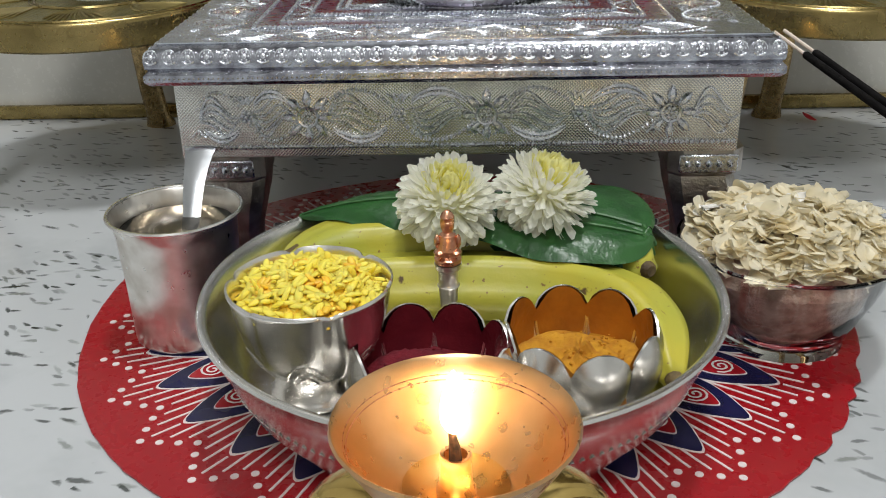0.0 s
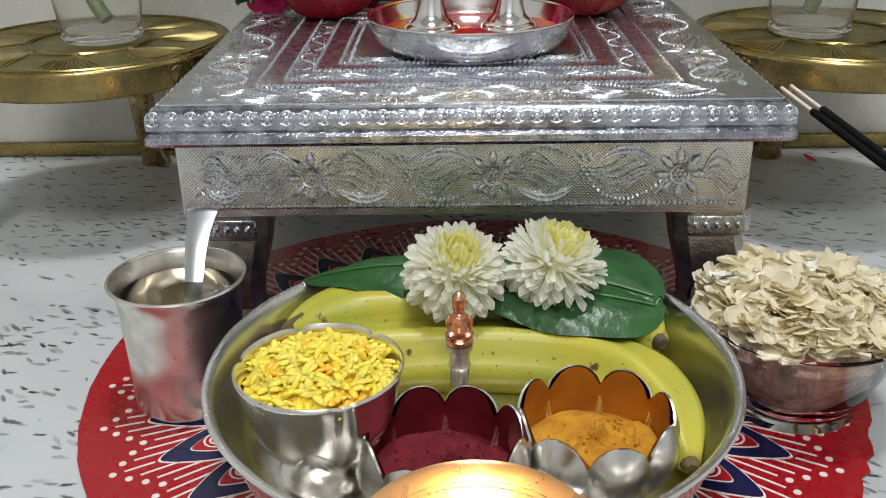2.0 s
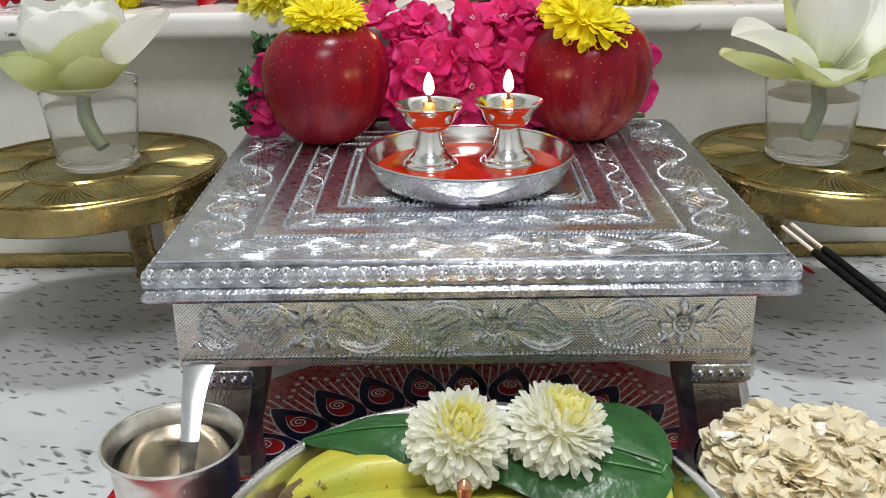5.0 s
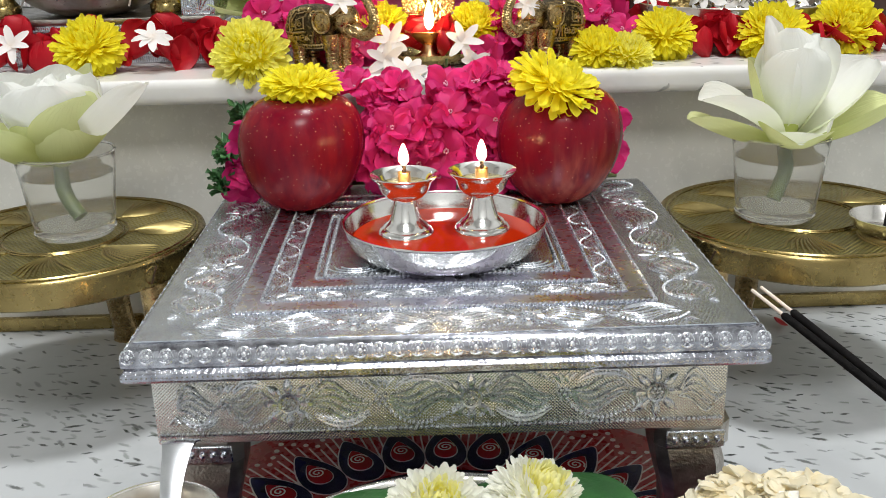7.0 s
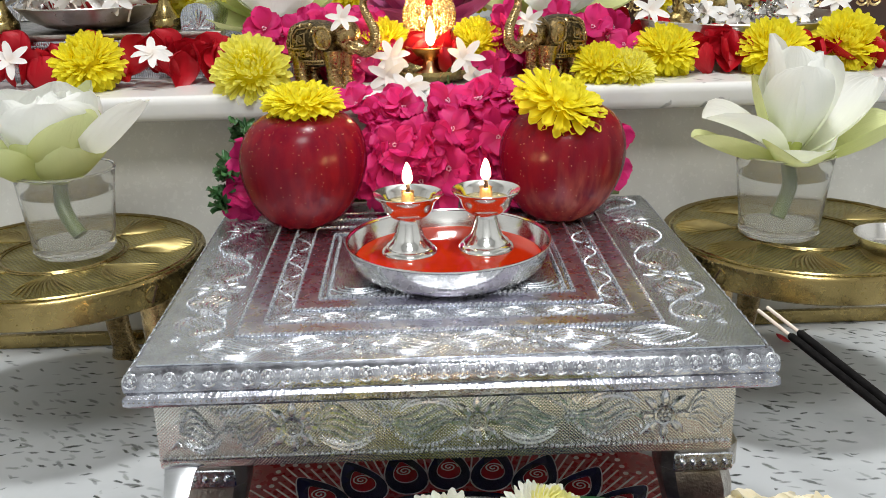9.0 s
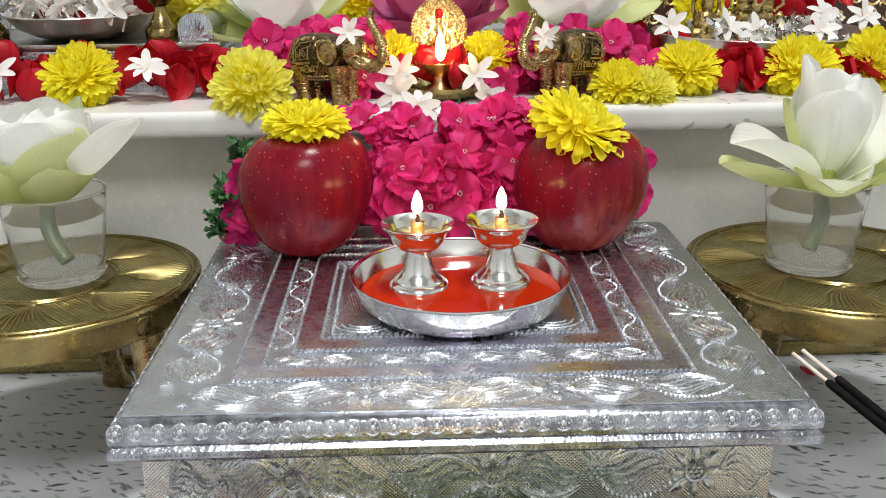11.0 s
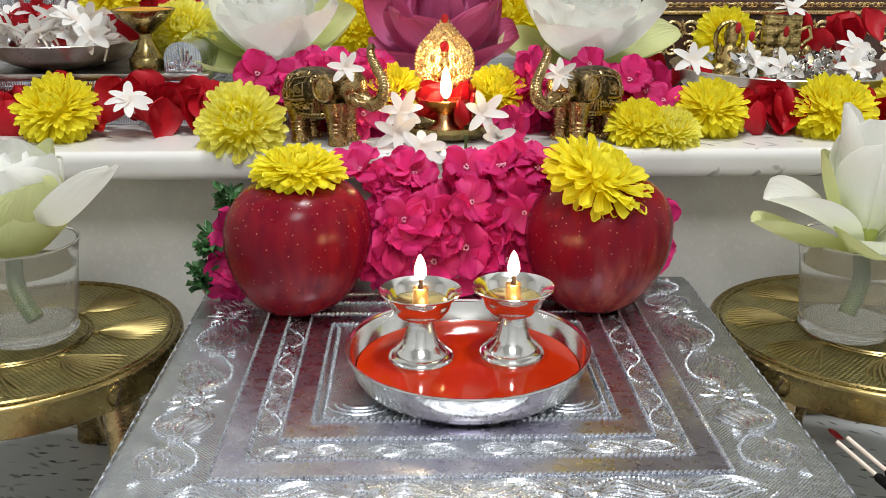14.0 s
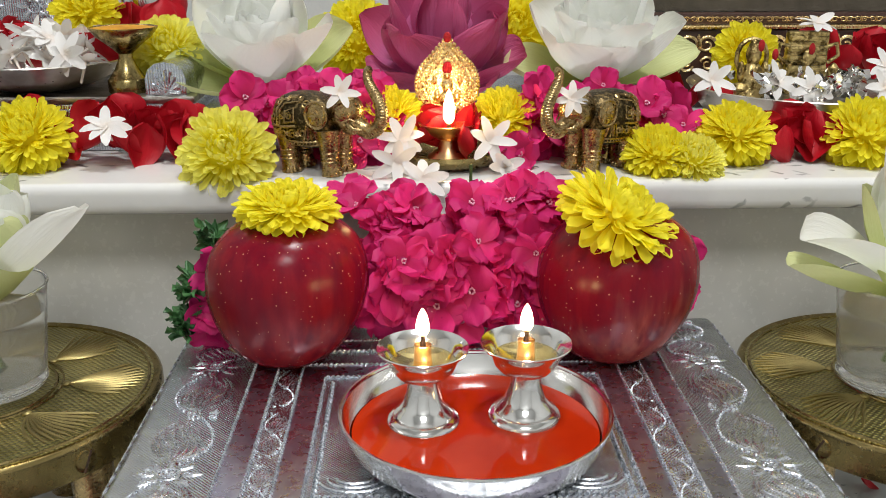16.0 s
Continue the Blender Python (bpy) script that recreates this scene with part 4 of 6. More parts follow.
def lotus_cup(x, y, turn, powder, label, plabel, pname, inner):
    """A cup of eight cupped silver petals, open like a lotus."""
    z0, H, R = 0.0238, 0.0342, 0.0266
    c = thing("lotus_cup", label, "cup", pose(x, y, z0), group="lotus cups")
    bm = bmesh.new()
    lathe(bm, [(0, 0.0008), (0.014, 0.0), (0.0148, 0.001), (0.013, 0.003), (0.0125, 0.004), (0, 0.0042)], 40)
    part("foot", bm, STEEL, c)
    n = 8
    bm = bmesh.new()
    # one petal: a wide cupped blade with a round top and a rolled edge
    cols, rows = 10, 12
    def pt(u, v, off):
        w = math.pi / n * 1.06
        topz = H - 0.0120 * (1 - math.sqrt(1 - 0.95 * v * v))
        zz = 0.004 + (topz - 0.004) * u
        prof = 0.0125 + (R - 0.0125) * math.sin(min(1.0, zz / (H * 0.72)) * math.pi / 2) - 0.0012 * max(0, zz / H - 0.75) * 4
        bulge = 0.0036 * (1 - v * v) * math.sin(math.pi * min(1, zz / H * 0.95))
        r = prof + bulge + off
        a = w * v
        return Vector((r * math.sin(a), r * math.cos(a), zz))
    grid = {}
    for off in (0.0, -0.0009):
        for i in range(rows + 1):
            for j in range(cols + 1):
                grid[off, i, j] = bm.verts.new(pt(i / rows, 2 * j / cols - 1, off))
    for off in (0.0, -0.0009):
        for i in range(rows):
            for j in range(cols):
                q = (grid[off, i, j], grid[off, i, j + 1], grid[off, i + 1, j + 1], grid[off, i + 1, j])
                bm.faces.new(q if off else tuple(reversed(q)))
    for j in range(cols):
        bm.faces.new((grid[0.0, rows, j], grid[0.0, rows, j + 1], grid[-0.0009, rows, j + 1], grid[-0.0009, rows, j]))
    for i in range(rows):
        for j in (0, cols):
            bm.faces.new((grid[0.0, i, j], grid[0.0, i + 1, j], grid[-0.0009, i + 1, j], grid[-0.0009, i, j]))
    bmesh.ops.recalc_face_normals(bm, faces=bm.faces)
    me = finish("cup_petal", bm, STEEL, 50)
    for k in range(n):
        part("cup_petal", me, None, c, at=turned(360 / n * k + turn))
    # powder dusted on the inside wall and the heap itself
    def scal(a, i):
        v = abs(((a - math.pi / 2 - radians(turn)) / (2 * math.pi / n) + 0.5) % 1 - 0.5) * 2
        return (1 + 0.010 * (1 - v * v), -0.0120 * (1 - math.sqrt(1 - 0.95 * min(1, v * v)))) if i == 0 else (1, 0)
    bm = bmesh.new()
    lathe(bm, [(R - 0.0022, H - 0.0001), (R - 0.0013, 0.024), (R - 0.0010, 0.019), (R - 0.0030, 0.012)], 64, wob=scal)
    part("dusted_lining", bm, inner, c)
    p = thing(pname, plabel, "powder", pose(x, y, z0), kind="stuff")
    rng = random.Random(int(turn) + 3)
    bm = bmesh.new()
    ph = [rng.uniform(0, 6) for _ in range(4)]
    lathe(bm, [(0.0245, 0.0150)] + [(0.0245 * (1 - k / 16), 0.0160 + 0.0045 * (k / 16) ** 0.7) for k in range(1, 16)] + [(0, 0.0207)], 56,
          wob=lambda a, i: (1, 0.0017 * math.sin(2 * a + ph[0] + i * 0.3) + 0.0010 * math.sin(5 * a + ph[1] + i * 0.9) + rng.uniform(-0.0007, 0.0007) if i else 0))
    part("powder_heap", bm, powder, p, sharp=60)
    bm = bmesh.new()
    for k in range(70):
        rr, a = 0.021 * math.sqrt(rng.random()), rng.uniform(0, 6.28)
        bmesh.ops.create_icosphere(bm, subdivisions=1, radius=rng.uniform(0.0003, 0.0008), matrix=Matrix.Translation((rr * math.cos(a), rr * math.sin(a), 0.0163 + 0.0045 * (1 - rr / 0.0245) + rng.uniform(0, 0.0016))))
    tagged(part("crumbs", bm, powder, p), kind="stuff")


TURMERIC_FILM = material("turmeric_dust", (0.55, 0.22, 0.02), (0.40, 0.15, 0.015), rough=0.45, rough2=0.6, metal=0.4, scale=90, fine=500, relief=0.0003)
KUMKUM_FILM = material("vermilion_dust", (0.14, 0.006, 0.016), (0.20, 0.012, 0.022), rough=0.45, rough2=0.6, metal=0.3, scale=90, fine=500, relief=0.0003)
lotus_cup(0.0400, -0.1340, 10, TURMERIC, "silver lotus-petal cup dusted with turmeric on the plate", "heap of orange turmeric powder inside a lotus cup", "turmeric_powder", TURMERIC_FILM)
lotus_cup(-0.0110, -0.1460, 22, KUMKUM, "silver lotus-petal cup dusted with vermilion on the plate", "heap of dark red vermilion powder inside a lotus cup", "vermilion_powder", KUMKUM_FILM)


def banana(pts, r, seed, tip_end=True):
    b = thing("banana", "ripe yellow banana with brown freckles lying on the offering plate", "banana", group="bananas")
    path = spline(pts, 8)
    n = len(path)
    rad = []
    for i in range(n):
        t = i / (n - 1)
        rad.append(r * (0.36 + 0.64 * min(1, t / 0.20) ** 0.7) * (0.26 + 0.74 * min(1, (1 - t) / 0.24) ** 0.7))
    bm = bmesh.new()
    tube(bm, path, rad, 20, cross=lambda a: 1 + 0.13 * math.cos(5 * a + seed))
    part("peel", bm, BANANA, b, sharp=70)
    for end, nxt in ((path[0], path[1]), (path[-1], path[-2])):
        d = (end - nxt).normalized()
        bm = bmesh.new()
        if end is path[0]:
            tube(bm, [end - d * 0.007, end - d * 0.003, end + d * 0.001, end + d * 0.004], [r * 0.60, r * 0.50, r * 0.40, r * 0.24], 12)
        else:
            tube(bm, [end - d * 0.001, end + d * 0.0015, end + d * 0.003], [r * 0.25, r * 0.22, r * 0.14], 9)
        part("banana_tip", bm, BANANATIP, b, "dark dried banana tip")
    return b


banana([(-0.080, -0.088, 0.040), (-0.060, -0.074, 0.0375), (-0.025, -0.066, 0.0360), (0.010, -0.066, 0.0360), (0.038, -0.071, 0.0360), (0.059, -0.085, 0.0365), (0.0715, -0.108, 0.0360), (0.0735, -0.134, 0.0335)], 0.0146, 0.3)
banana([(-0.076, -0.056, 0.0405), (-0.056, -0.0455, 0.0415), (-0.020, -0.0385, 0.0405), (0.020, -0.0375, 0.0395), (0.048, -0.0440, 0.041), (0.066, -0.058, 0.044), (0.0740, -0.072, 0.046)], 0.0155, 1.1)


def heart_leaf(name, at, L, W, curl, label):
    t = thing(name, label, "leaf", at, group="betel leaves")
    bm = bmesh.new()
    nu, nv = 22, 12
    grid = []
    for i in range(nu + 1):
        u = (i / nu) ** 1.5
        w = W * (math.sin(math.pi * min(1.0, u ** 0.60)) ** 0.9) * (1 - 0.1 * u) + 0.0004
        row = []
        for j in range(nv + 1):
            v = 2 * j / nv - 1
            zz = -curl * (v * v) * w - 0.25 * L * (u - 0.4) ** 2 + 0.0012 * math.cos(v * 9 - u * 14) * abs(v)
            row.append(bm.verts.new((w * v, L * u - 0.05 * L * abs(v) * max(0, 1 - 3.5 * u), zz)))
        grid.append(row)
    for i in range(nu):
        for j in range(nv):
            bm.faces.new((grid[i][j], grid[i][j + 1], grid[i + 1][j + 1], grid[i + 1][j]))
    part("blade", bm, LEAF, t, sharp=0)
    bm = bmesh.new()
    ctr = [Vector((0, L * i / nu, -0.25 * L * (i / nu - 0.4) ** 2 + 0.0004)) for i in range(nu + 1)]
    tube(bm, ctr, [0.0008 * (1 - 0.7 * i / nu) for i in range(nu + 1)], 5)
    tube(bm, [ctr[0], ctr[0] + Vector((0, -0.003, -0.003)), ctr[0] + Vector((0.001, -0.005, -0.010))], [0.001, 0.0012, 0.0013], 6)
    part("midrib", bm, PARSLEY, t)


heart_leaf("betel_leaf", pose(0.0735, -0.062, 0.0600, 2, -8, 82), 0.092, 0.0215, 0.30, "glossy dark green betel leaf lying over the bananas")
heart_leaf("betel_leaf", pose(0.0735, -0.056, 0.0610, 0, -16, 66), 0.090, 0.036, 0.34, "glossy dark green betel leaf lying over the bananas")
heart_leaf("betel_leaf", pose(-0.004, -0.036, 0.0645, -4, -8, 86), 0.070, 0.017, 0.35, "glossy dark green betel leaf lying over the bananas")
mum("white", pose(-0.0065, -0.0560, 0.0725, 24, 4, 10), "white chrysanthemum with a yellow heart resting on betel leaves", "white chrysanthemums", 0.0215)
mum("white", pose(0.0345, -0.0500, 0.0725, 22, -4, 100), "white chrysanthemum with a yellow heart resting on betel leaves", "white chrysanthemums", 0.0225)


def ritual_rod():
    """A steel rod with a small copper figure on top, standing in the plate."""
    t = thing("ritual_spoon", "steel ritual spoon handle topped with a small copper figure", "spoon", pose(-0.0055, -0.1085, 0.0))
    bm = bmesh.new()
    lathe(bm, [(0, 0.0238), (0.0055, 0.0240), (0.006, 0.0262), (0.0035, 0.0292), (0.0028, 0.0330), (0.0026, 0.038), (0.0031, 0.050), (0.0036, 0.0575), (0.0042, 0.0585), (0.0036, 0.0595), (0.0037, 0.0645), (0.0048, 0.0655), (0.0050, 0.0675), (0, 0.0678)], 24)
    part("handle", bm, STEELWORN, t)
    bm = bmesh.new()
    lathe(bm, [(0, 0.0676), (0.0048, 0.0678), (0.0050, 0.0695), (0.0036, 0.0705), (0.0034, 0.0715), (0.0042, 0.0730), (0.0034, 0.0765), (0.0030, 0.0785), (0.0017, 0.0795), (0.0024, 0.0812), (0.0026, 0.0832), (0.0024, 0.0848), (0.0026, 0.0854), (0.0019, 0.0868), (0.0009, 0.0878), (0, 0.0880)], 16)
    for s in (-1, 1):
        ball(bm, (s * 0.0030, -0.0020, 0.0722), (0.0022, 0.0030, 0.0014), 8, 5)
        ball(bm, (s * 0.0037, -0.0008, 0.0762), (0.0012, 0.0013, 0.0028), 8, 5)
    part("figure", bm, COPPER, t, "worn copper figure")


ritual_rod()


# ---- the brass oil lamp in front ----
def oil_lamp():
    x, y = -0.0018, -0.2235
    t = thing("oil_lamp", "shallow brass oil lamp bowl burning on a curved brass tripod", "oil lamp", pose(x, y, 0.002))
    zr = 0.0765
    bm = bmesh.new()
    lathe(bm, [(r * 0.94, z) for r, z in [(0, zr - 0.0255), (0.008, zr - 0.0255), (0.016, zr - 0.022), (0.0245, zr - 0.0145), (0.0305, zr - 0.005), (0.0328, zr - 0.0008), (0.0336, zr), (0.0331, zr + 0.0009), (0.0321, zr + 0.0002),
               (0.0296, zr - 0.0048), (0.0238, zr - 0.0132), (0.0155, zr - 0.0196), (0.0078, zr - 0.0228), (0, zr - 0.0236)]], 96)
    bowl = part("bowl", bm, LAMPBRASS, t, sharp=60)
    for d in (0.0040, 0.0052):
        bm = bmesh.new()
        r = 0.0283 - (d - 0.004) * 0.70
        tube(bm, [(r * math.cos(a), r * math.sin(a), zr - d) for a in [2 * math.pi * k / 72 for k in range(73)]], 0.00022, 4)
        part("groove_ring", bm, COPPER, bowl)
    bm = bmesh.new()
    lathe(bm, [(0, zr - 0.0232), (0.0070, zr - 0.0226), (0.0140, zr - 0.0194), (0.0136, zr - 0.0193), (0, zr - 0.0193)], 48)
    part("oil", bm, OIL, t, "pool of clear golden oil").visible_shadow = False
    bm = bmesh.new()
    lathe(bm, [(0.0052, zr - 0.0236), (0.0052, zr - 0.021), (0.0044, zr - 0.019), (0.0040, zr - 0.0125), (0.0043, zr - 0.0105), (0.0040, zr - 0.0098), (0.0031, zr - 0.0100), (0.0030, zr - 0.013), (0, zr - 0.013)], 28)
    part("wick_holder", bm, LAMPBRASS, t)
    bm = bmesh.new()
    tube(bm, [(0, 0, zr - 0.013), (-0.0002, 0, zr - 0.008), (-0.0010, 0.0004, zr - 0.003)], [0.0018, 0.0015, 0.0008], 8)
    part("wick", bm, WICK, t)
    flame(t, (-0.0002, 0.0006, zr - 0.0040), 0.0185, 0.0036)
    bm = bmesh.new()
    lathe(bm, [(0, zr - 0.0252), (0.012, zr - 0.0252), (0.0125, zr - 0.030), (0.009, zr - 0.034), (0, zr - 0.034)], 32)
    part("collar", bm, BRASS, t)
    bm = bmesh.new()
    pts = spline([(0, 0.006, zr - 0.031), (0, 0.022, zr - 0.030), (0, 0.037, zr - 0.033), (0, 0.046, zr - 0.043), (0, 0.047, zr - 0.058), (0, 0.051, 0.008), (0, 0.058, 0.003)], 5)
    tube(bm, pts, [0.0080] * (len(pts) - 4) + [0.0084, 0.009, 0.009, 0.008], 12, flat=0.36)
    leg = finish("leg", bm, LEGBRASS)
    for a in (60, -60, 180):
        part("leg", leg, None, t, at=turned(a))


oil_lamp()


# ---- beside the plate ----
def tumbler():
    x, y = -0.1257, -0.0385
    t = thing("steel_tumbler", "worn steel tumbler of water with a flared rim on the mat", "tumbler", pose(x, y, 0.0016))
    bm = bmesh.new()
    lathe(bm, [(0, 0.0005), (0.0228, 0), (0.0242, 0.0006), (0.0246, 0.002), (0.0252, 0.030), (0.0262, 0.052), (0.0276, 0.0572), (0.0288, 0.0585), (0.0290, 0.0592), (0.0284, 0.0596), (0.0274, 0.0586), (0.0256, 0.052), (0.0246, 0.030), (0.0240, 0.003), (0, 0.0028)], 72)
    part("tumbler_body", bm, STEELWORN, t, sharp=60)
    bm = bmesh.new()
    tube(bm, [(0.0287 * math.cos(a), 0.0287 * math.sin(a), 0.0594) for a in [2 * math.pi * k / 72 for k in range(73)]], 0.0009, 6)
    part("rolled_rim", bm, STEEL, t)
    w = thing("water", "still clear water inside the steel tumbler", "water", pose(x, y, 0.0016))
    bm = bmesh.new()
    lathe(bm, [(0, 0.004), (0.0236, 0.004), (0.0243, 0.030), (0.0253, 0.0512), (0.0251, 0.0515), (0, 0.0515)], 48)
    part("water_body", bm, WATER, w).visible_shadow = False
    s = thing("steel_spoon", "flat-handled steel spoon standing in the tumbler of water", "spoon")
    bm = bmesh.new()
    # a flat flaring handle, bent over at the top, leaning on the rim
    path = spline([(-0.1195, -0.050, 0.020), (-0.1215, -0.036, 0.044), (-0.1222, -0.020, 0.0630), (-0.1215, -0.009, 0.0735), (-0.1210, -0.003, 0.0778), (-0.1210, 0.0010, 0.0766)], 6)
    wd = [0.0026 + 0.0064 * (i / (len(path) - 1)) ** 1.25 for i in range(len(path))]
    rows = []
    for i, (p, w_) in enumerate(zip(path, wd)):
        rows.append([bm.verts.new(p + Vector((w_ * v, 0, -0.0010 * (v * v) * 0.8 + dz))) for dz, vs in ((0, (-1, -0.5, 0, 0.5, 1)), (-0.0009, (1, 0.5, 0, -0.5, -1))) for v in vs])
    for a, b in zip(rows, rows[1:]):
        for k in range(10):
            bm.faces.new((a[k], a[(k + 1) % 10], b[(k + 1) % 10], b[k]))
    bm.faces.new(rows[0])
    bm.faces.new(list(reversed(rows[-1])))
    bmesh.ops.recalc_face_normals(bm, faces=bm.faces)
    part("spoon_handle", bm, SPOONSTEEL, s, sharp=50)
    bm = bmesh.new()
    ball(bm, (-0.1215, -0.053, 0.0145), (0.008, 0.010, 0.0035), 16, 8)
    part("spoon_bowl", bm, STEEL, s)


tumbler()


def flake_bowl():
    x, y = 0.1385, -0.0470
    t = thing("glass_bowl", "clear glass bowl on the edge of the red mat", "bowl", pose(x, y, 0.0016))
    bm = bmesh.new()
    lathe(bm, [(0, 0.001), (0.0255, 0), (0.0275, 0.001), (0.0270, 0.0035), (0.030, 0.010), (0.0375, 0.026), (0.0440, 0.0425), (0.0462, 0.0448), (0.0468, 0.0458), (0.0455, 0.0464), (0.0430, 0.0440), (0.0360, 0.0265), (0.0282, 0.0110), (0.0235, 0.0055), (0, 0.0045)], 80)
    part("glass_wall", bm, GLASS, t, sharp=60).visible_shadow = False
    f = thing("rice_flakes", "heap of dry cream-coloured rice flakes filling the glass bowl", "rice flakes", pose(x, y, 0.0016), kind="stuff")
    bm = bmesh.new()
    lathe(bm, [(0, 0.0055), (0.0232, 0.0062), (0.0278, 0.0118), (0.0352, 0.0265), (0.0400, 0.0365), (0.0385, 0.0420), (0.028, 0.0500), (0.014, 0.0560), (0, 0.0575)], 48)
    part("flake_bed", bm, TINTEDBED, f)
    rng = random.Random(21)
    for nm, mat, count, size in (("flakes", FLAKE, 950, 0.0086), ("crystals", SUGAR, 60, 0.0075)):
        bm = bmesh.new()
        for k in range(count):
            rr, a = 0.0412 * math.sqrt(rng.random()), rng.uniform(0, 6.283)
            if nm == "crystals":
                a = rng.gauss(2.6, 0.7)
            hx, hy = rr * math.cos(a), rr * math.sin(a)
            zz = 0.0455 + 0.0135 * (1 - (rr / 0.044) ** 2) + rng.uniform(-0.003, 0.0035) + 0.003 * math.sin(hx * 160 + 1) * math.sin(hy * 150)
            s = size * rng.uniform(0.55, 1.25)
            m = Matrix.Translation((hx, hy, zz)) @ Euler((rng.gauss(0, 0.36), rng.gauss(0, 0.36), rng.uniform(0, 6.3))).to_matrix().to_4x4()
            petal(bm, m @ Matrix.Translation((0, -s / 2, 0)), s * 1.25, s * 0.55, rounded, rng.uniform(-25, 5), rng.uniform(0, 30), rng.uniform(-0.25, 0.35), 5, 5, 0.22, rng)
        tagged(part(nm, bm, mat, f, sharp=0), kind="stuff")


flake_bowl()


def incense(off, label):
    a, d = Vector((0.1615, 0.0795, 0.1080)) + Vector(off), Vector((0.581, -0.711, -0.398)).normalized()
    t = thing("incense_stick", label, "incense", group="incense sticks")
    bm = bmesh.new()
    tube(bm, [a, a + d * 0.02], 0.0010, 8)
    part("bare_end", bm, PALEWOOD, t, "bare pale bamboo end")
    bm = bmesh.new()
    tube(bm, [a + d * 0.02, a + d * 0.0215, a + d * 0.17], [0.0010, 0.0021, 0.0022], 8)
    part("coated_end", bm, BLACKSTICK, t)


incense((0, 0, 0), "black incense stick with a bare end leaning above the floor")
incense((0.0058, 0.003, 0.0002), "black incense stick with a bare end leaning above the floor")


def incense_stand():
    """The little block on the floor, out of sight, that carries the two sticks."""
    t = thing("incense_holder", "small dark wooden holder for incense sticks on the floor", "incense holder")
    bm = bmesh.new()
    box(bm, 0.245, 0.290, -0.072, -0.020, 0.0, 0.045, 0.003)
    part("holder_body", bm, FRAMEWOOD, t)


incense_stand()


# ---- on the silver stool ----
ZS = 0.1251


def lamp_tray():
    x, y = 0.0025, 0.1115
    t = thing("lamp_tray", "round silver tray with a low wall on the silver stool", "tray", pose(x, y, ZS))
    bm = bmesh.new()
    lathe(bm, [(0.0440, 0.0003), (0.0475, 0.0012), (0.0515, 0.006), (0.0535, 0.0125), (0.0543, 0.0158), (0.0535, 0.0160), (0.0526, 0.0125), (0.0503, 0.0068), (0.0465, 0.0026), (0.0440, 0.0018)], 96)
    part("tray_wall", bm, SILVER, t, sharp=60)
    bm = bmesh.new()
    lathe(bm, [(0, 0.0002), (0.0438, 0.0), (0.0438, 0.0018), (0, 0.0018)], 72)
    part("tray_floor", bm, SILVER, t)
    bm = bmesh.new()
    lathe(bm, [(0.0545, 0.0160), (0.0551, 0.0166), (0.0549, 0.0173), (0.0540, 0.0172), (0.0535, 0.0164)], 96)
    part("tray_rim", bm, SILVER, t)
    w = thing("red_water", "shallow pool of bright red vermilion water in the tray", "water", pose(x, y, ZS))
    bm = bmesh.new()
    lathe(bm, [(0.0430, 0.0022), (0.0497, 0.0072), (0.0500, 0.0076), (0.047, 0.0075), (0, 0.0075)], 72)
    part("water_surface", bm, REDWATER, w)
    # two small standing lamps
    lamp = None
    for lx, ly, ph in ((-0.0185, 0.1190, 0.0), (0.0235, 0.1215, 0.6)):
        if lamp is None:
            lamp = thing("standing_lamp", "small silver standing oil lamp burning in the red water", "oil lamp", pose(lx, ly, ZS + 0.002), group="standing lamps")
            bm = bmesh.new()
            lathe(bm, [(0, 0), (0.0146, 0), (0.0152, 0.001), (0.0152, 0.0058), (0.0143, 0.0072), (0.0126, 0.0079), (0.0122, 0.0096), (0.0096, 0.0114), (0.0083, 0.0140), (0.0069, 0.0185), (0.0061, 0.0225), (0.0060, 0.0240), (0.0074, 0.0246), (0.0106, 0.0264), (0.0130, 0.0292), (0.0143, 0.0325), (0.0152, 0.0345), (0.0178, 0.0366), (0.0188, 0.0380),
                       (0.0185, 0.0384), (0.0168, 0.0374), (0.0146, 0.0356), (0.0131, 0.0328), (0.0090, 0.0300), (0, 0.0288)], 56)
            part("lamp_body", bm, SILVER, lamp, sharp=50)
            bm = bmesh.new()
            lathe(bm, [(0, 0.0329), (0.0126, 0.0331), (0.0123, 0.0334), (0, 0.0333)], 36)
            part("oil", bm, OIL, lamp, "golden oil").visible_shadow = False
            bm = bmesh.new()
            lathe(bm, [(0.0040, 0.029), (0.0036, 0.0335), (0.0034, 0.0385), (0.0036, 0.0392), (0.0030, 0.0394), (0.0026, 0.0385), (0, 0.0385)], 22)
            part("wick_holder", bm, LAMPBRASS, lamp)
            bm = bmesh.new()
            tube(bm, [(0, 0, 0.0385), (0.0001, 0, 0.0415), (-0.0004, 0, 0.0445)], [0.0014, 0.0011, 0.0007], 7)
            part("wick", bm, WICK, lamp)
            flame(lamp, (0, 0, 0.0430), 0.0120, 0.0027)
        else:
            copy_thing(lamp, pose(lx, ly, ZS + 0.0025, 0, 0, 40))


lamp_tray()


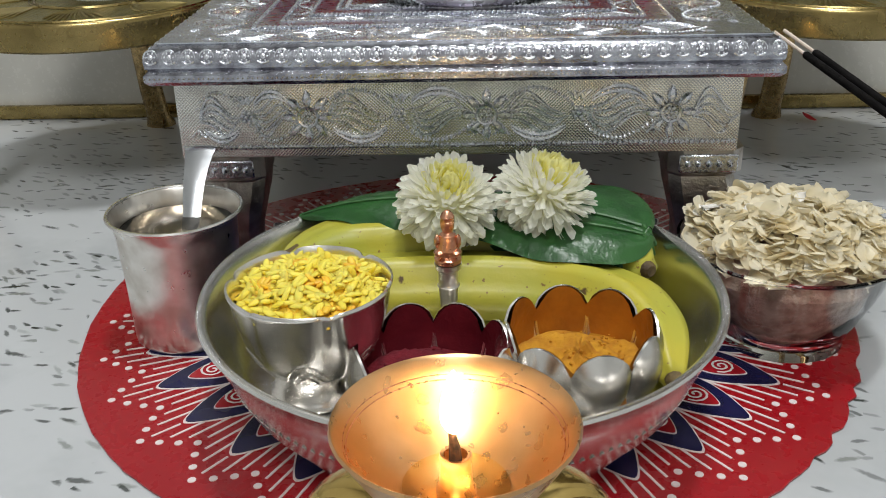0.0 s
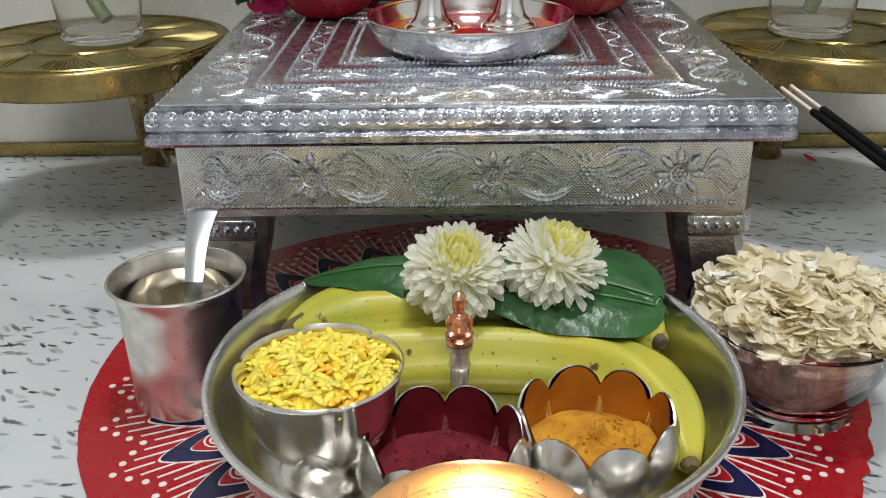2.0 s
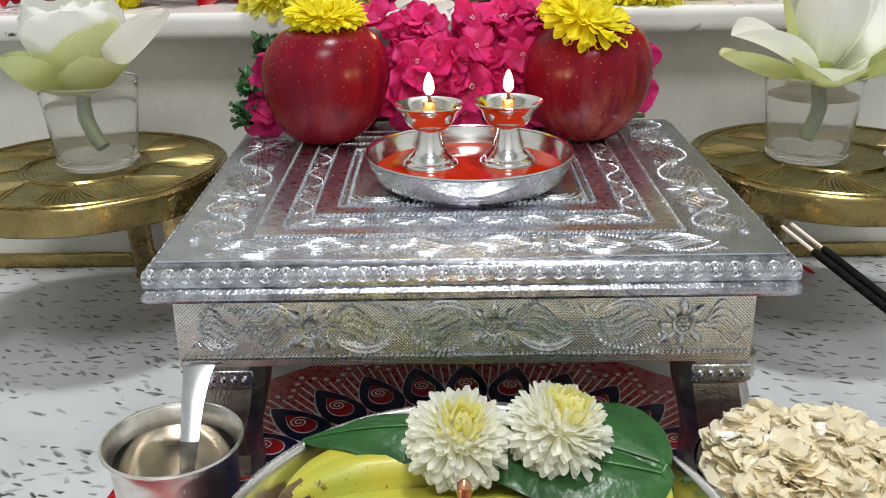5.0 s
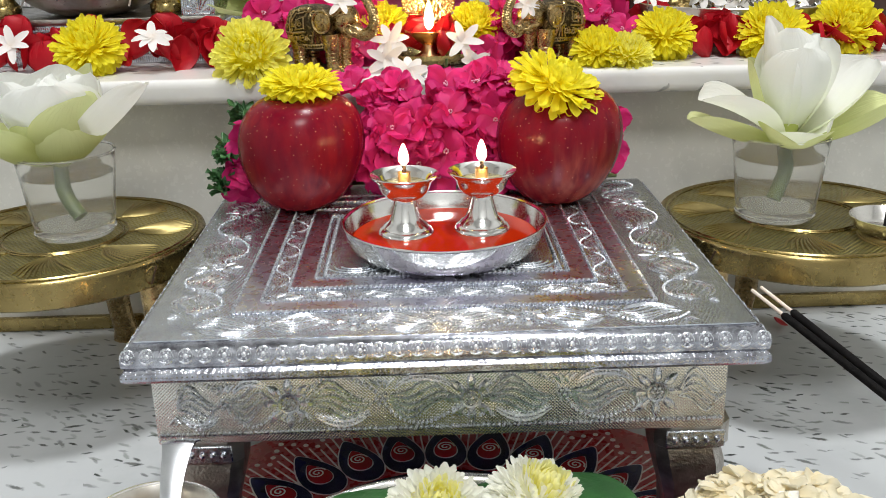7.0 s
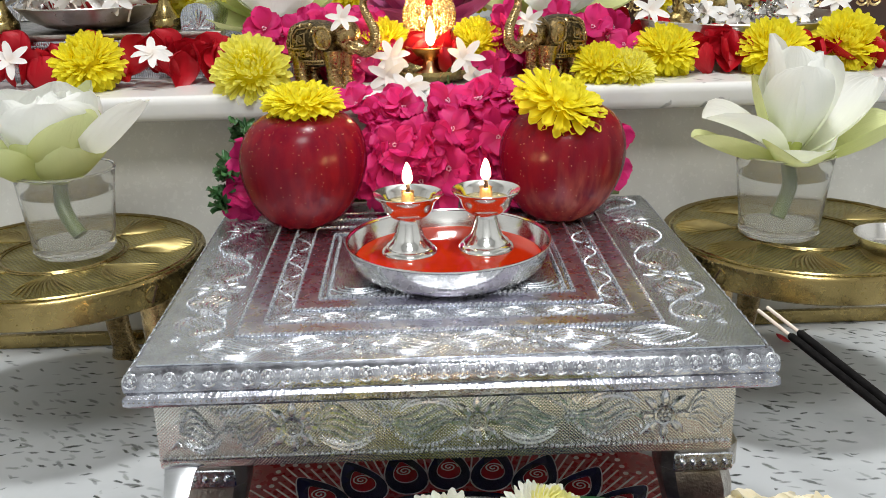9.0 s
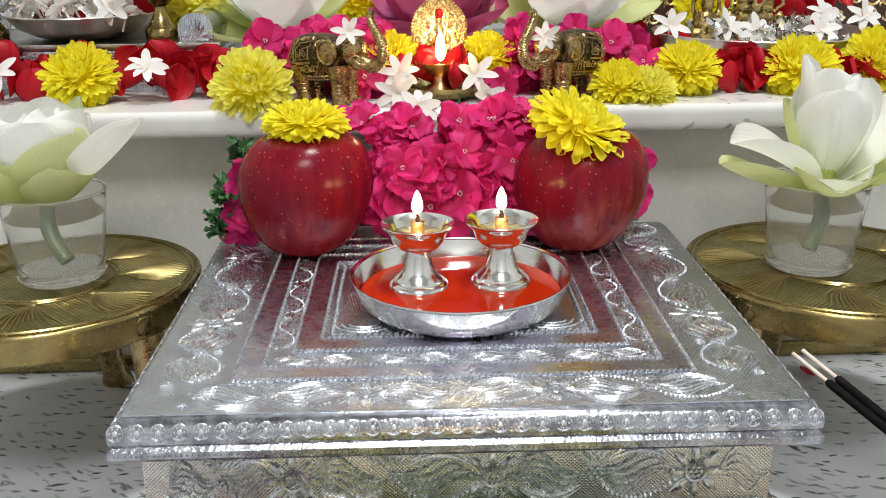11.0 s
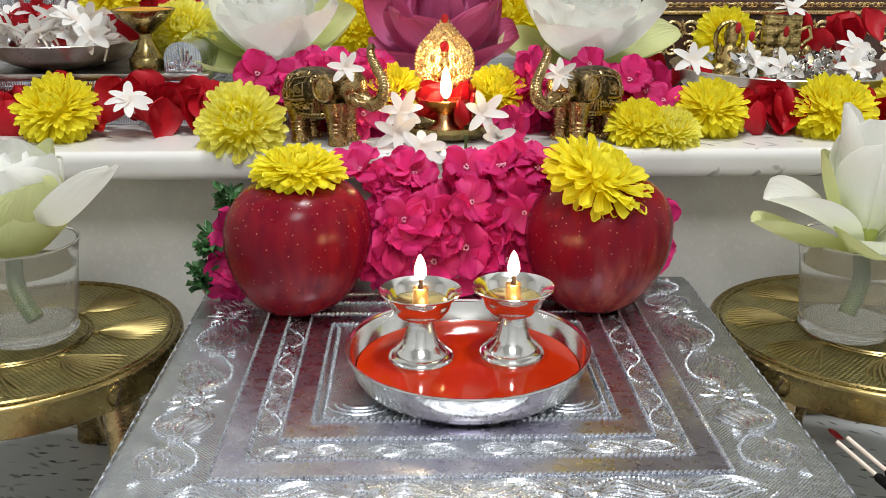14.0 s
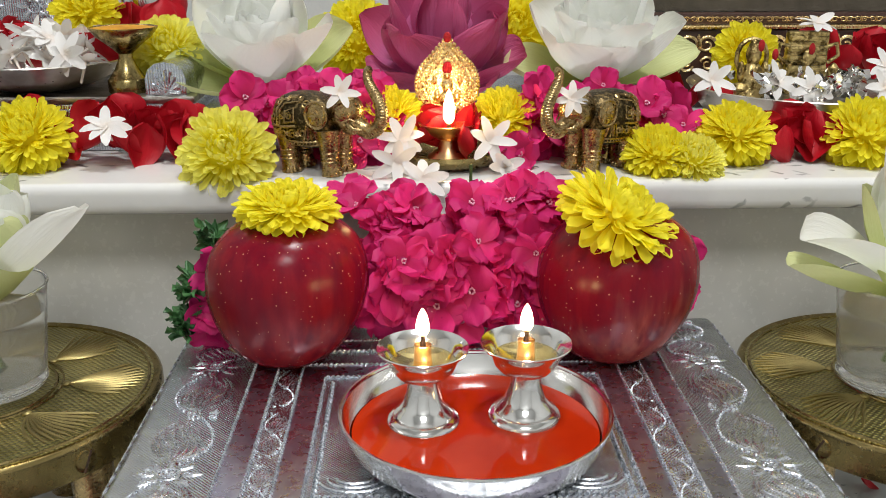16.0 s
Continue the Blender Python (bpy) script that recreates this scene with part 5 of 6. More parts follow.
def apple(x, y, R, H, turn, skin, label):
    a = thing("apple", label, "apple", pose(x, y, ZS, 0, 0, turn), group="apples")
    bm = bmesh.new()
    prof = []
    for i in range(25):
        t = math.pi * i / 24
        r = math.sin(t) ** 0.78 * (1 - 0.135 * math.cos(t))
        z = -math.cos(t)
        z = z * 0.93 + 0.10 * math.exp(-(r / 0.28) ** 2) * (1 if z < 0 else -3.2)
        prof.append((R * r if 0 < i < 24 else 0, H * (0.5 + 0.5 * z)))
    lo = min(p[1] for p in prof)
    lathe(bm, [(r, z - lo) for r, z in prof], 56, wob=lambda ang, i: (1 + 0.022 * math.cos(5 * ang + 0.6) * math.cos(math.pi * i / 24) ** 2 + 0.012 * math.sin(2 * ang + 1), 0.002 * math.cos(ang) * math.sin(math.pi * i / 24)))
    part("apple_flesh", bm, skin, a, sharp=0)
    bm = bmesh.new()
    tube(bm, [(0, 0, H * 0.78), (0.001, 0, H * 0.92), (0.004, 0.001, H * 1.02)], [0.0014, 0.0011, 0.0015], 7)
    part("stalk", bm, WICK, a)


apple(-0.0825, 0.2000, 0.0380, 0.0815, 0, APPLE, "deep red speckled apple on the silver stool under a flower")
apple(0.0765, 0.2000, 0.0382, 0.0812, 0, BLUSHAPPLE, "red apple with a paler cheek on the silver stool")
mum("flatyellow", pose(-0.0805, 0.1990, 0.2030, 8, 3, 0), "flat yellow chrysanthemum lying on top of an apple", "flowers on apples", 0.0245, 0.66)
mum("flatyellow", pose(0.0735, 0.1880, 0.2000, 30, 4, 60), "yellow chrysanthemum drooping over the front of an apple", "flowers on apples", 0.0295, 0.86)


# ---- pink flowers ----
def floret_mesh(seed):
    rng = random.Random(seed)
    bm = bmesh.new()
    for k in range(5):
        petal(bm, turned(72 * k + rng.uniform(-9, 9), rng.uniform(6, 34), (0, 0, 0.001), rng.uniform(-16, 16)), 0.0145 * rng.uniform(0.88, 1.12), 0.0068 * rng.uniform(0.85, 1.15), rounded, 10, rng.uniform(-45, 24), rng.uniform(-0.25, 0.4), 6, 6, 0.36, rng)
    return finish("floret", bm, PINK, 0)


FLORETS = [floret_mesh(40 + k) for k in range(7)]
bm_ = bmesh.new()
for k_ in range(7):
    a_ = k_ * 0.9
    ball(bm_, (0.0011 * math.cos(a_), 0.0011 * math.sin(a_), 0.0026 + 0.0005 * (k_ % 3)), 0.0006, 5, 4)
EYE_MESH = finish("floret_eye", bm_, material("floret_eye", (0.80, 0.42, 0.55), (0.70, 0.30, 0.45), rough=0.5, scale=300, fine=900))


def florets(parent, rng, count, place):
    for _ in range(count):
        (x, y, z), rx = place(rng)
        ob = part("floret", rng.choice(FLORETS), None, parent, at=pose(x, y, z, rx + rng.uniform(-24, 24), rng.uniform(-30, 30), rng.uniform(-35, 35)) @ pose(0, 0, 0, 0, 0, rng.uniform(0, 360)) @ Matrix.Scale(rng.uniform(0.9, 1.2), 4))
        part("floret_eye", EYE_MESH, None, ob)


def sprig(parent, at, seed):
    rng = random.Random(seed)
    bm = bmesh.new()
    for k in range(9):
        m = at @ turned(rng.uniform(-75, 75), rng.uniform(-15, 65), (0, 0, 0.0014 * k))
        tube(bm, [m @ Vector((0, 0, 0)), m @ Vector((0, 0.006, 0.0005))], 0.0004, 5)
        for j in range(5):
            petal(bm, m @ turned((j - 2) * 34, 0, (0, 0.004, 0)), 0.0095 * rng.uniform(0.7, 1.1), 0.0024, ovate, 0, rng.uniform(-50, 40), 0.4, 5, 4, 0.9, rng)
    part("leaf_sprig", bm, PARSLEY, parent, "curly green leaf sprig", sharp=0)


def garland():
    g = thing("pink_garland", "heap of magenta flowers massed behind the apples on the stool", "flowers")
    rng = random.Random(8)
    def mid(r):
        x, u = r.uniform(-0.090, 0.088), r.random()
        z = 0.133 + (0.060 if abs(x) < 0.055 else 0.044) * u
        return (x, 0.236 - 0.022 * math.sin(math.pi * min(1, u * 1.2)) + r.uniform(-0.004, 0.006) + (0.012 if abs(x) > 0.05 else 0), z), 78 - 52 * u
    florets(g, rng, 135, mid)
    florets(g, rng, 26, lambda r: ((r.uniform(-0.05, 0.045), 0.212 + r.uniform(-0.004, 0.004), 0.137 + 0.044 * r.random()), 72))
    florets(g, rng, 5, lambda r: ((-0.119 + r.uniform(-0.005, 0.005), 0.222 + r.uniform(-0.006, 0.006), 0.134 + 0.036 * r.random()), 80))
    florets(g, rng, 3, lambda r: ((0.109 + r.uniform(-0.004, 0.006), 0.228 + r.uniform(-0.006, 0.006), 0.137 + 0.034 * r.random()), 80))
    sprig(g, pose(-0.128, 0.212, 0.150, 0, 0, 70), 2)
    sprig(g, pose(-0.133, 0.208, 0.131, 0, 0, 80), 3)
    sprig(g, pose(-0.122, 0.226, 0.170, 0, 0, 40), 5)
    bm = bmesh.new()
    tube(bm, spline([(-0.125, 0.243, 0.1275), (-0.05, 0.241, 0.128), (0.03, 0.241, 0.128), (0.122, 0.243, 0.1275)], 6), 0.0016, 6)
    part("garland_string", bm, STEM, g)
    for side, x0, x1 in ((-1, -0.128, -0.040), (1, 0.045, 0.142)):
        h = thing("pink_flower_heap", "heap of magenta flowers behind a brass elephant on the ledge", "flowers")
        florets(h, rng, 40, lambda r: ((r.uniform(x0, x1), 0.340 + r.uniform(-0.012, 0.018), 0.200 + 0.034 * r.random()), 60))
    h = thing("pink_flower_heap", "few magenta flowers tucked round the little arched lamp", "flowers")
    florets(h, rng, 12, lambda r: ((r.choice((-1, 1)) * r.uniform(0.036, 0.058), 0.325 + r.uniform(-0.008, 0.01), 0.199 + 0.016 * r.random()), 65))


garland()


# ---- loose red petals and jasmine ----
def rose_mesh(seed):
    rng = random.Random(seed)
    bm = bmesh.new()
    petal(bm, Matrix.Translation((0, -0.012, 0)), 0.029, 0.0145, rounded, rng.uniform(-25, -5), rng.uniform(20, 70), rng.uniform(0.25, 0.6), 8, 8, 0.14, rng)
    return finish("rose_petal", bm, ROSE, 0)


ROSES = [rose_mesh(70 + k) for k in range(5)]


def rose_petals(rng, count, x0, x1, y0, y1, z0, z1, where):
    for _ in range(count):
        u = rng.random()
        ob = part("rose_petal", rng.choice(ROSES), None, at=pose(rng.uniform(x0, x1), y0 + (y1 - y0) * u, z0 + (z1 - z0) * u * rng.uniform(0.5, 1), rng.uniform(5, 75), rng.uniform(-35, 35), rng.uniform(-180, 180)) @ Matrix.Scale(rng.uniform(0.85, 1.2), 4))
        tagged(ob, "loose dark red rose petal " + where, "petal", "rose petals")


rng_ = random.Random(17)
rose_petals(rng_, 40, -0.330, -0.150, 0.322, 0.352, 0.2010, 0.222, "scattered on the marble ledge")
rose_petals(rng_, 14, 0.168, 0.222, 0.312, 0.350, 0.2010, 0.216, "scattered on the marble ledge")
rose_petals(rng_, 12, 0.258, 0.330, 0.315, 0.350, 0.2010, 0.216, "scattered on the marble ledge")
rose_petals(rng_, 7, -0.020, 0.022, 0.308, 0.330, 0.2075, 0.214, "in the arched lamp's dish")
rose_petals(rng_, 6, 0.150, 0.195, 0.400, 0.440, 0.208, 0.222, "heaped beside the steel plate")
rose_petals(rng_, 10, 0.265, 0.330, 0.430, 0.460, 0.236, 0.248, "heaped on the steel plate")
rose_petals(rng_, 12, -0.300, -0.215, 0.385, 0.425, 0.245, 0.256, "in the steel bowl of jasmine")
rose_petals(rng_, 5, -0.215, -0.170, 0.42, 0.46, 0.262, 0.272, "beside the silver bolster")
tagged(part("rose_petal", ROSES[1], None, at=pose(0.255, 0.268, 0.0022, 4, 6, 60) @ Matrix.Scale(0.42, 4)), "small scrap of red rose petal on the marble floor", "petal", "rose petals")


def jasmine_mesh(seed, n, open_):
    rng = random.Random(seed)
    bm = bmesh.new()
    for k in range(n):
        petal(bm, turned(360 / n * k + rng.uniform(-8, 8), open_ + rng.uniform(-12, 12), (0, 0, 0), rng.uniform(-20, 20)), 0.0155 * rng.uniform(0.88, 1.1), 0.0036, lambda u: 0.45 + 0.55 * math.sin(math.pi * min(1, 0.15 + 0.8 * u)) if u < 0.99 else 0.25, 4, rng.uniform(-30, 12), 0.25, 5, 2)
    return finish("jasmine_petals", bm, JASMINE, 0)


bm_ = bmesh.new()
tube(bm_, [(0, 0, 0.0005), (0.0003, 0, -0.006), (0.001, 0, -0.013)], [0.0011, 0.0009, 0.0007], 6)
TUBE_MESH = finish("flower_tube", bm_, JASMINE)
JAS = [jasmine_mesh(90, 7, 8), jasmine_mesh(91, 6, 18), jasmine_mesh(92, 8, 4), jasmine_mesh(93, 6, 62)]


def jasmine(kind, at, where, s=1.0):
    t = thing("jasmine_flower", "white star-shaped jasmine flower " + where, "flower", at @ Matrix.Scale(s, 4), "jasmine flowers")
    part("jasmine_petals", JAS[kind], None, t)
    part("flower_tube", TUBE_MESH, None, t)


for kind, x, y, z, rx, rz, where in ((2, -0.197, 0.312, 0.219, 36, 10, "lying on red rose petals"), (0, -0.028, 0.296, 0.2135, 62, 30, "leaning on the arched lamp"), (1, 0.022, 0.296, 0.2125, 66, 75, "leaning on the arched lamp"),
                                     (1, -0.031, 0.286, 0.2025, 74, 0, "on the marble ledge"), (3, 0.030, 0.285, 0.2000, 70, 40, "on the marble ledge"), (2, -0.0165, 0.2755, 0.1955, 58, 50, "hanging over the ledge"),
                                     (1, -0.0605, 0.2835, 0.2420, 60, 20, "on a brass elephant"), (0, 0.0660, 0.2895, 0.2370, 66, 0, "on a brass elephant"), (1, 0.002, 0.2690, 0.1800, 84, 15, "caught under the ledge"),
                                     (1, 0.170, 0.375, 0.2340, 50, 0, "on the steel plate"), (0, 0.250, 0.415, 0.2660, 20, 0, "on a brass plaque"), (2, 0.292, 0.395, 0.2400, 48, 20, "on the steel plate"), (0, 0.318, 0.385, 0.2380, 55, 60, "on the steel plate"),
                                     (1, 0.276, 0.362, 0.2310, 50, 33, "on the steel plate"), (2, 0.232, 0.368, 0.2300, 60, 12, "on the steel plate"), (0, 0.214, 0.380, 0.2320, 52, 70, "on the steel plate"), (1, -0.298, 0.318, 0.2150, 55, 70, "lying on red rose petals")):
    jasmine(kind, pose(x, y, z, rx) @ pose(0, 0, 0, 0, 0, rz), where, 0.68 if "elephant" in where else 0.92)
for k in range(30):
    jasmine(k % 3, pose(rng_.uniform(-0.308, -0.216), rng_.uniform(0.358, 0.425), rng_.uniform(0.246, 0.263), rng_.uniform(10, 75), rng_.uniform(-25, 25), rng_.uniform(0, 360)), "heaped in the steel bowl")
# a thin stalk standing at the front of the dish
bm_ = bmesh.new()
tube(bm_, [(0.0095, 0.2765, 0.1765), (0.0095, 0.2735, 0.190), (0.0098, 0.2745, 0.204)], 0.0009, 6)
tagged(part("flower_stalk", bm_, STEM), "thin pale green flower stalk leaning on the ledge", "stalk")

# ---- yellow chrysanthemums on the ledge ----
for kind, x, y, z, rx, rz, R in (("yellow", -0.2440, 0.3150, 0.2140, 36, 0, 0.0255), ("pale", -0.1250, 0.2880, 0.2090, 58, 40, 0.0270), ("yellow", 0.1180, 0.2960, 0.2055, 26, 80, 0.0205), ("pale", 0.1370, 0.2905, 0.2030, 30, 10, 0.0180),
                                 ("yellow", 0.1690, 0.3180, 0.2130, 24, 120, 0.0235), ("yellow", 0.2465, 0.3150, 0.2120, 28, 33, 0.0270), ("yellow", -0.0360, 0.3340, 0.2210, 36, 12, 0.0205), ("yellow", 0.0330, 0.3340, 0.2200, 36, 95, 0.0205),
                                 ("yellow", -0.0620, 0.4600, 0.2520, 66, 50, 0.0300), ("yellow", 0.0500, 0.4600, 0.2600, 66, 20, 0.0300), ("yellow", -0.2380, 0.4250, 0.2780, 60, 0, 0.0230), ("pale", -0.1820, 0.4050, 0.2540, 56, 60, 0.0230),
                                 ("yellow", 0.2140, 0.4450, 0.2440, 66, 0, 0.0230), ("yellow", 0.3050, 0.3250, 0.2130, 52, 66, 0.0260)):
    lab = "pale yellow" if kind == "pale" else "bright yellow"
    mum(kind, pose(x, y, z, rx, 0, 0) @ pose(0, 0, 0, 0, 0, rz), lab + " chrysanthemum head resting on the altar ledge", "yellow chrysanthemums", R)


# ---- lotuses ----
def broad(u):
    return max(0.12, (0.30 + 0.70 * math.sin(math.pi * min(0.5, u * 0.85))) if u < 0.588 else math.sqrt(max(0.0, 1 - ((u - 0.588) / 0.42) ** 2.2)))


def lotus(name, at, spec, label, heart=True, stem=None):
    t = thing(name, label, "flower", at, group="lotus flowers")
    for k, (az, tilt, L, W, mat, a0, a1, cup, lift) in enumerate(spec):
        rng = random.Random(k)
        bm = bmesh.new()
        petal(bm, turned(az, tilt, (-0.004 * math.sin(radians(az)), 0.004 * math.cos(radians(az)), lift), rng.uniform(-8, 8)), L, W, broad, a0, a1, cup, 12, 8, 0.05, rng)
        part("petal", bm, mat, t, sharp=0)
    if heart:
        bm = bmesh.new()
        lathe(bm, [(0.004, 0.0), (0.007, 0.010), (0.0085, 0.016), (0.006, 0.018), (0, 0.0182)], 20)
        part("seed_pod", bm, LOTUS_G, t)
    if stem:
        bm = bmesh.new()
        tube(bm, spline(stem, 6), 0.0044, 12)
        part("stem", bm, STEM, t, "cut green stem")
    return t


W_, G_ = LOTUS_W, LOTUS_G


def ring(n, start, tilt, L, W, mat, a0, a1, cup, lift, seed):
    rng = random.Random(seed)
    return [(start + 360 / n * k + rng.uniform(-9, 9), tilt + rng.uniform(-7, 7), L * rng.uniform(0.9, 1.08), W * rng.uniform(0.9, 1.1), mat, a0, a1 + rng.uniform(-10, 10), cup, lift) for k in range(n)]


lotus("white_lotus", pose(-0.2290, 0.1930, 0.1560),
      [(120, 8, 0.052, 0.0340, G_, -10, 55, 0.55, 0), (200, 18, 0.046, 0.0310, G_, -10, 62, 0.55, 0), (-128, 30, 0.060, 0.0300, G_, -5, 48, 0.5, 0.001), (-104, 30, 0.078, 0.0230, W_, 0, 18, 0.45, 0.002), (-50, 45, 0.062, 0.0207, G_, 0, 40, 0.4, 0.004), (60, 30, 0.060, 0.0299, W_, 0, 50, 0.5, 0.002)]
      + ring(6, 15, 34, 0.058, 0.030, W_, 0, 58, 0.55, 0.005, 1) + ring(5, 40, 52, 0.052, 0.026, W_, 0, 62, 0.6, 0.008, 2) + ring(4, 10, 66, 0.044, 0.019, W_, 0, 60, 0.6, 0.010, 3),
      "white lotus with green-tinged outer petals standing in a glass", True, [(0, 0, 0.002), (0.001, -0.004, -0.010), (0.006, -0.009, -0.020), (0.012, -0.012, -0.028)])
lotus("white_lotus", pose(0.2130, 0.1880, 0.1570),
      [(104, 8, 0.066, 0.0196, G_, 0, 22, 0.5, 0), (170, -4, 0.036, 0.0253, G_, 10, 30, 0.55, 0), (-160, 4, 0.034, 0.0242, W_, 0, 40, 0.5, 0.001), (98, 34, 0.060, 0.0230, W_, 8, -18, 0.55, 0.004), (66, 48, 0.056, 0.0184, G_, 0, 36, 0.5, 0.003), (-92, 4, 0.070, 0.0299, G_, 0, 34, 0.55, 0), (-70, 20, 0.074, 0.0299, W_, 0, 34, 0.5, 0.004), (-55, 44, 0.066, 0.0253, W_, 0, 30, 0.5, 0.006),
       (178, 56, 0.058, 0.0242, W_, 4, 26, 0.6, 0.008), (150, 70, 0.064, 0.0207, W_, 0, 24, 0.6, 0.010), (60, 66, 0.070, 0.0207, W_, 0, 24, 0.6, 0.010), (-100, 66, 0.060, 0.0253, W_, 0, 26, 0.6, 0.010), (0, 60, 0.060, 0.0253, W_, 0, 26, 0.6, 0.008), (-20, 44, 0.058, 0.0230, G_, 0, 30, 0.5, 0.004)],
      "half-open white lotus with pale green sepals standing in a glass", True, [(0, 0, 0.002), (0.000, -0.006, -0.010), (-0.004, -0.010, -0.020), (-0.008, -0.012, -0.029)])
lotus("white_lotus", pose(-0.1180, 0.4080, 0.2270, 20) @ Matrix.Scale(1.14, 4),
      [(70, 6, 0.064, 0.024, G_, 0, 30, 0.5, 0), (112, 0, 0.060, 0.026, G_, 0, 34, 0.5, 0), (-75, 14, 0.058, 0.025, G_, 0, 36, 0.5, 0)] + ring(6, 10, 30, 0.058, 0.027, W_, 0, 44, 0.5, 0.003, 12) + ring(6, 35, 48, 0.052, 0.023, W_, 0, 36, 0.55, 0.006, 13)
      + ring(8, 0, 54, 0.042, 0.015, W_, 0, 30, 0.55, 0.009, 14) + ring(9, 20, 64, 0.034, 0.010, W_, 4, 36, 0.5, 0.011, 15) + ring(10, 5, 74, 0.026, 0.006, W_, 10, 40, 0.4, 0.012, 16) + ring(9, 12, 80, 0.020, 0.002, G_, 0, 30, 0.2, 0.013, 17), "open white lotus lying on the silver platform", True)
lotus("white_lotus", pose(0.1030, 0.4220, 0.2240, 22) @ Matrix.Scale(1.16, 4),
      [(-78, 2, 0.062, 0.022, G_, 0, 26, 0.5, 0), (95, 2, 0.056, 0.022, G_, 0, 34, 0.5, 0), (150, -4, 0.050, 0.022, G_, 0, 40, 0.5, 0)] + ring(6, 12, 30, 0.060, 0.026, W_, 0, 32, 0.5, 0.003, 22) + ring(6, 40, 46, 0.056, 0.022, W_, 0, 28, 0.55, 0.006, 23)
      + ring(6, 10, 54, 0.044, 0.014, W_, 0, 22, 0.55, 0.009, 24) + ring(7, 30, 66, 0.030, 0.008, W_, 0, 30, 0.5, 0.012, 25) + ring(10, 5, 74, 0.022, 0.002, G_, 0, 40, 0.2, 0.014, 26), "open white lotus lying on the silver platform", True)
lotus("purple_lotus", pose(-0.0020, 0.4250, 0.2290, 28) @ Matrix.Scale(1.12, 4),
      ring(6, 12, 4, 0.060, 0.027, LOTUS_P, 0, 60, 0.5, 0, 31) + ring(5, -60, 30, 0.066, 0.026, LOTUS_P, 0, 48, 0.55, 0.004, 32) + ring(4, 20, 56, 0.062, 0.022, LOTUS_P, 0, 60, 0.65, 0.008, 33)
      + [(160, 66, 0.076, 0.0200, LOTUS_P, 0, 170, 0.55, 0.008), (206, 64, 0.078, 0.0215, LOTUS_P, 0, 176, 0.55, 0.008), (118, 18, 0.062, 0.026, LOTUS_P, -6, 70, 0.7, 0.002), (-116, 16, 0.064, 0.028, LOTUS_P, -6, 84, 0.8, 0.002), (-98, 34, 0.060, 0.022, LOTUS_P, 0, 40, 0.6, 0.003), (180, 22, 0.044, 0.024, LOTUS_P, 0, 70, 0.5, 0.002)], "dusky purple lotus with rolled petals on the silver platform", False)


def tumbler_glass(x, y, r):
    t = thing("glass_tumbler", "clear glass tumbler of water holding a lotus on brass", "glass", pose(x, y, 0.1135), group="lotus glasses")
    bm = bmesh.new()
    s = r / 0.030
    lathe(bm, [(0, 0.0006), (0.0222 * s, 0), (0.0236 * s, 0.0012), (0.0250 * s, 0.010), (0.0290 * s, 0.046), (0.0298 * s, 0.0520), (0.0296 * s, 0.0525), (0.0291 * s, 0.0520), (0.0283 * s, 0.046), (0.0243 * s, 0.011), (0.0222 * s, 0.0066), (0, 0.0060)], 64)
    part("glass_wall", bm, VASEGLASS, t, sharp=60).visible_shadow = False
    for z, rr in ((0.0032, 0.0242), (0.0515, 0.0296)):
        bm = bmesh.new()
        tube(bm, [(rr * s * math.cos(a), rr * s * math.sin(a), z) for a in [2 * math.pi * k / 64 for k in range(65)]], 0.0006, 6)
        part("glass_bead", bm, VASEGLASS, t).visible_shadow = False
    w = thing("water", "still water in a glass under a lotus", "water", pose(x, y, 0.1135))
    bm = bmesh.new()
    lathe(bm, [(0, 0.0064), (0.0219 * s, 0.0070), (0.0236 * s, 0.011), (0.0268 * s, 0.038), (0.0262 * s, 0.0384), (0, 0.0384)], 48)
    part("water_body", bm, VASEWATER, w).visible_shadow = False


tumbler_glass(-0.2265, 0.1955, 0.0300)
tumbler_glass(0.2115, 0.1890, 0.0295)


def incense_cup():
    t = thing("silver_dish", "small shallow silver dish on the round brass stool", "dish", pose(0.2650, 0.1480, 0.1133))
    bm = bmesh.new()
    lathe(bm, [(0, 0), (0.014, 0), (0.019, 0.003), (0.0225, 0.0095), (0.0230, 0.0105), (0.0224, 0.0107), (0.0182, 0.0042), (0.0135, 0.0016), (0, 0.0014)], 48)
    part("dish_body", bm, STEEL, t, sharp=60)
    c = thing("incense_cone", "black incense cone standing in the silver dish", "incense", pose(0.2650, 0.1480, 0.1148))
    bm = bmesh.new()
    lathe(bm, [(0, 0), (0.0035, 0), (0.0032, 0.012), (0.0024, 0.022), (0, 0.0224)], 16)
    part("cone", bm, BLACKSTICK, c)


incense_cup()


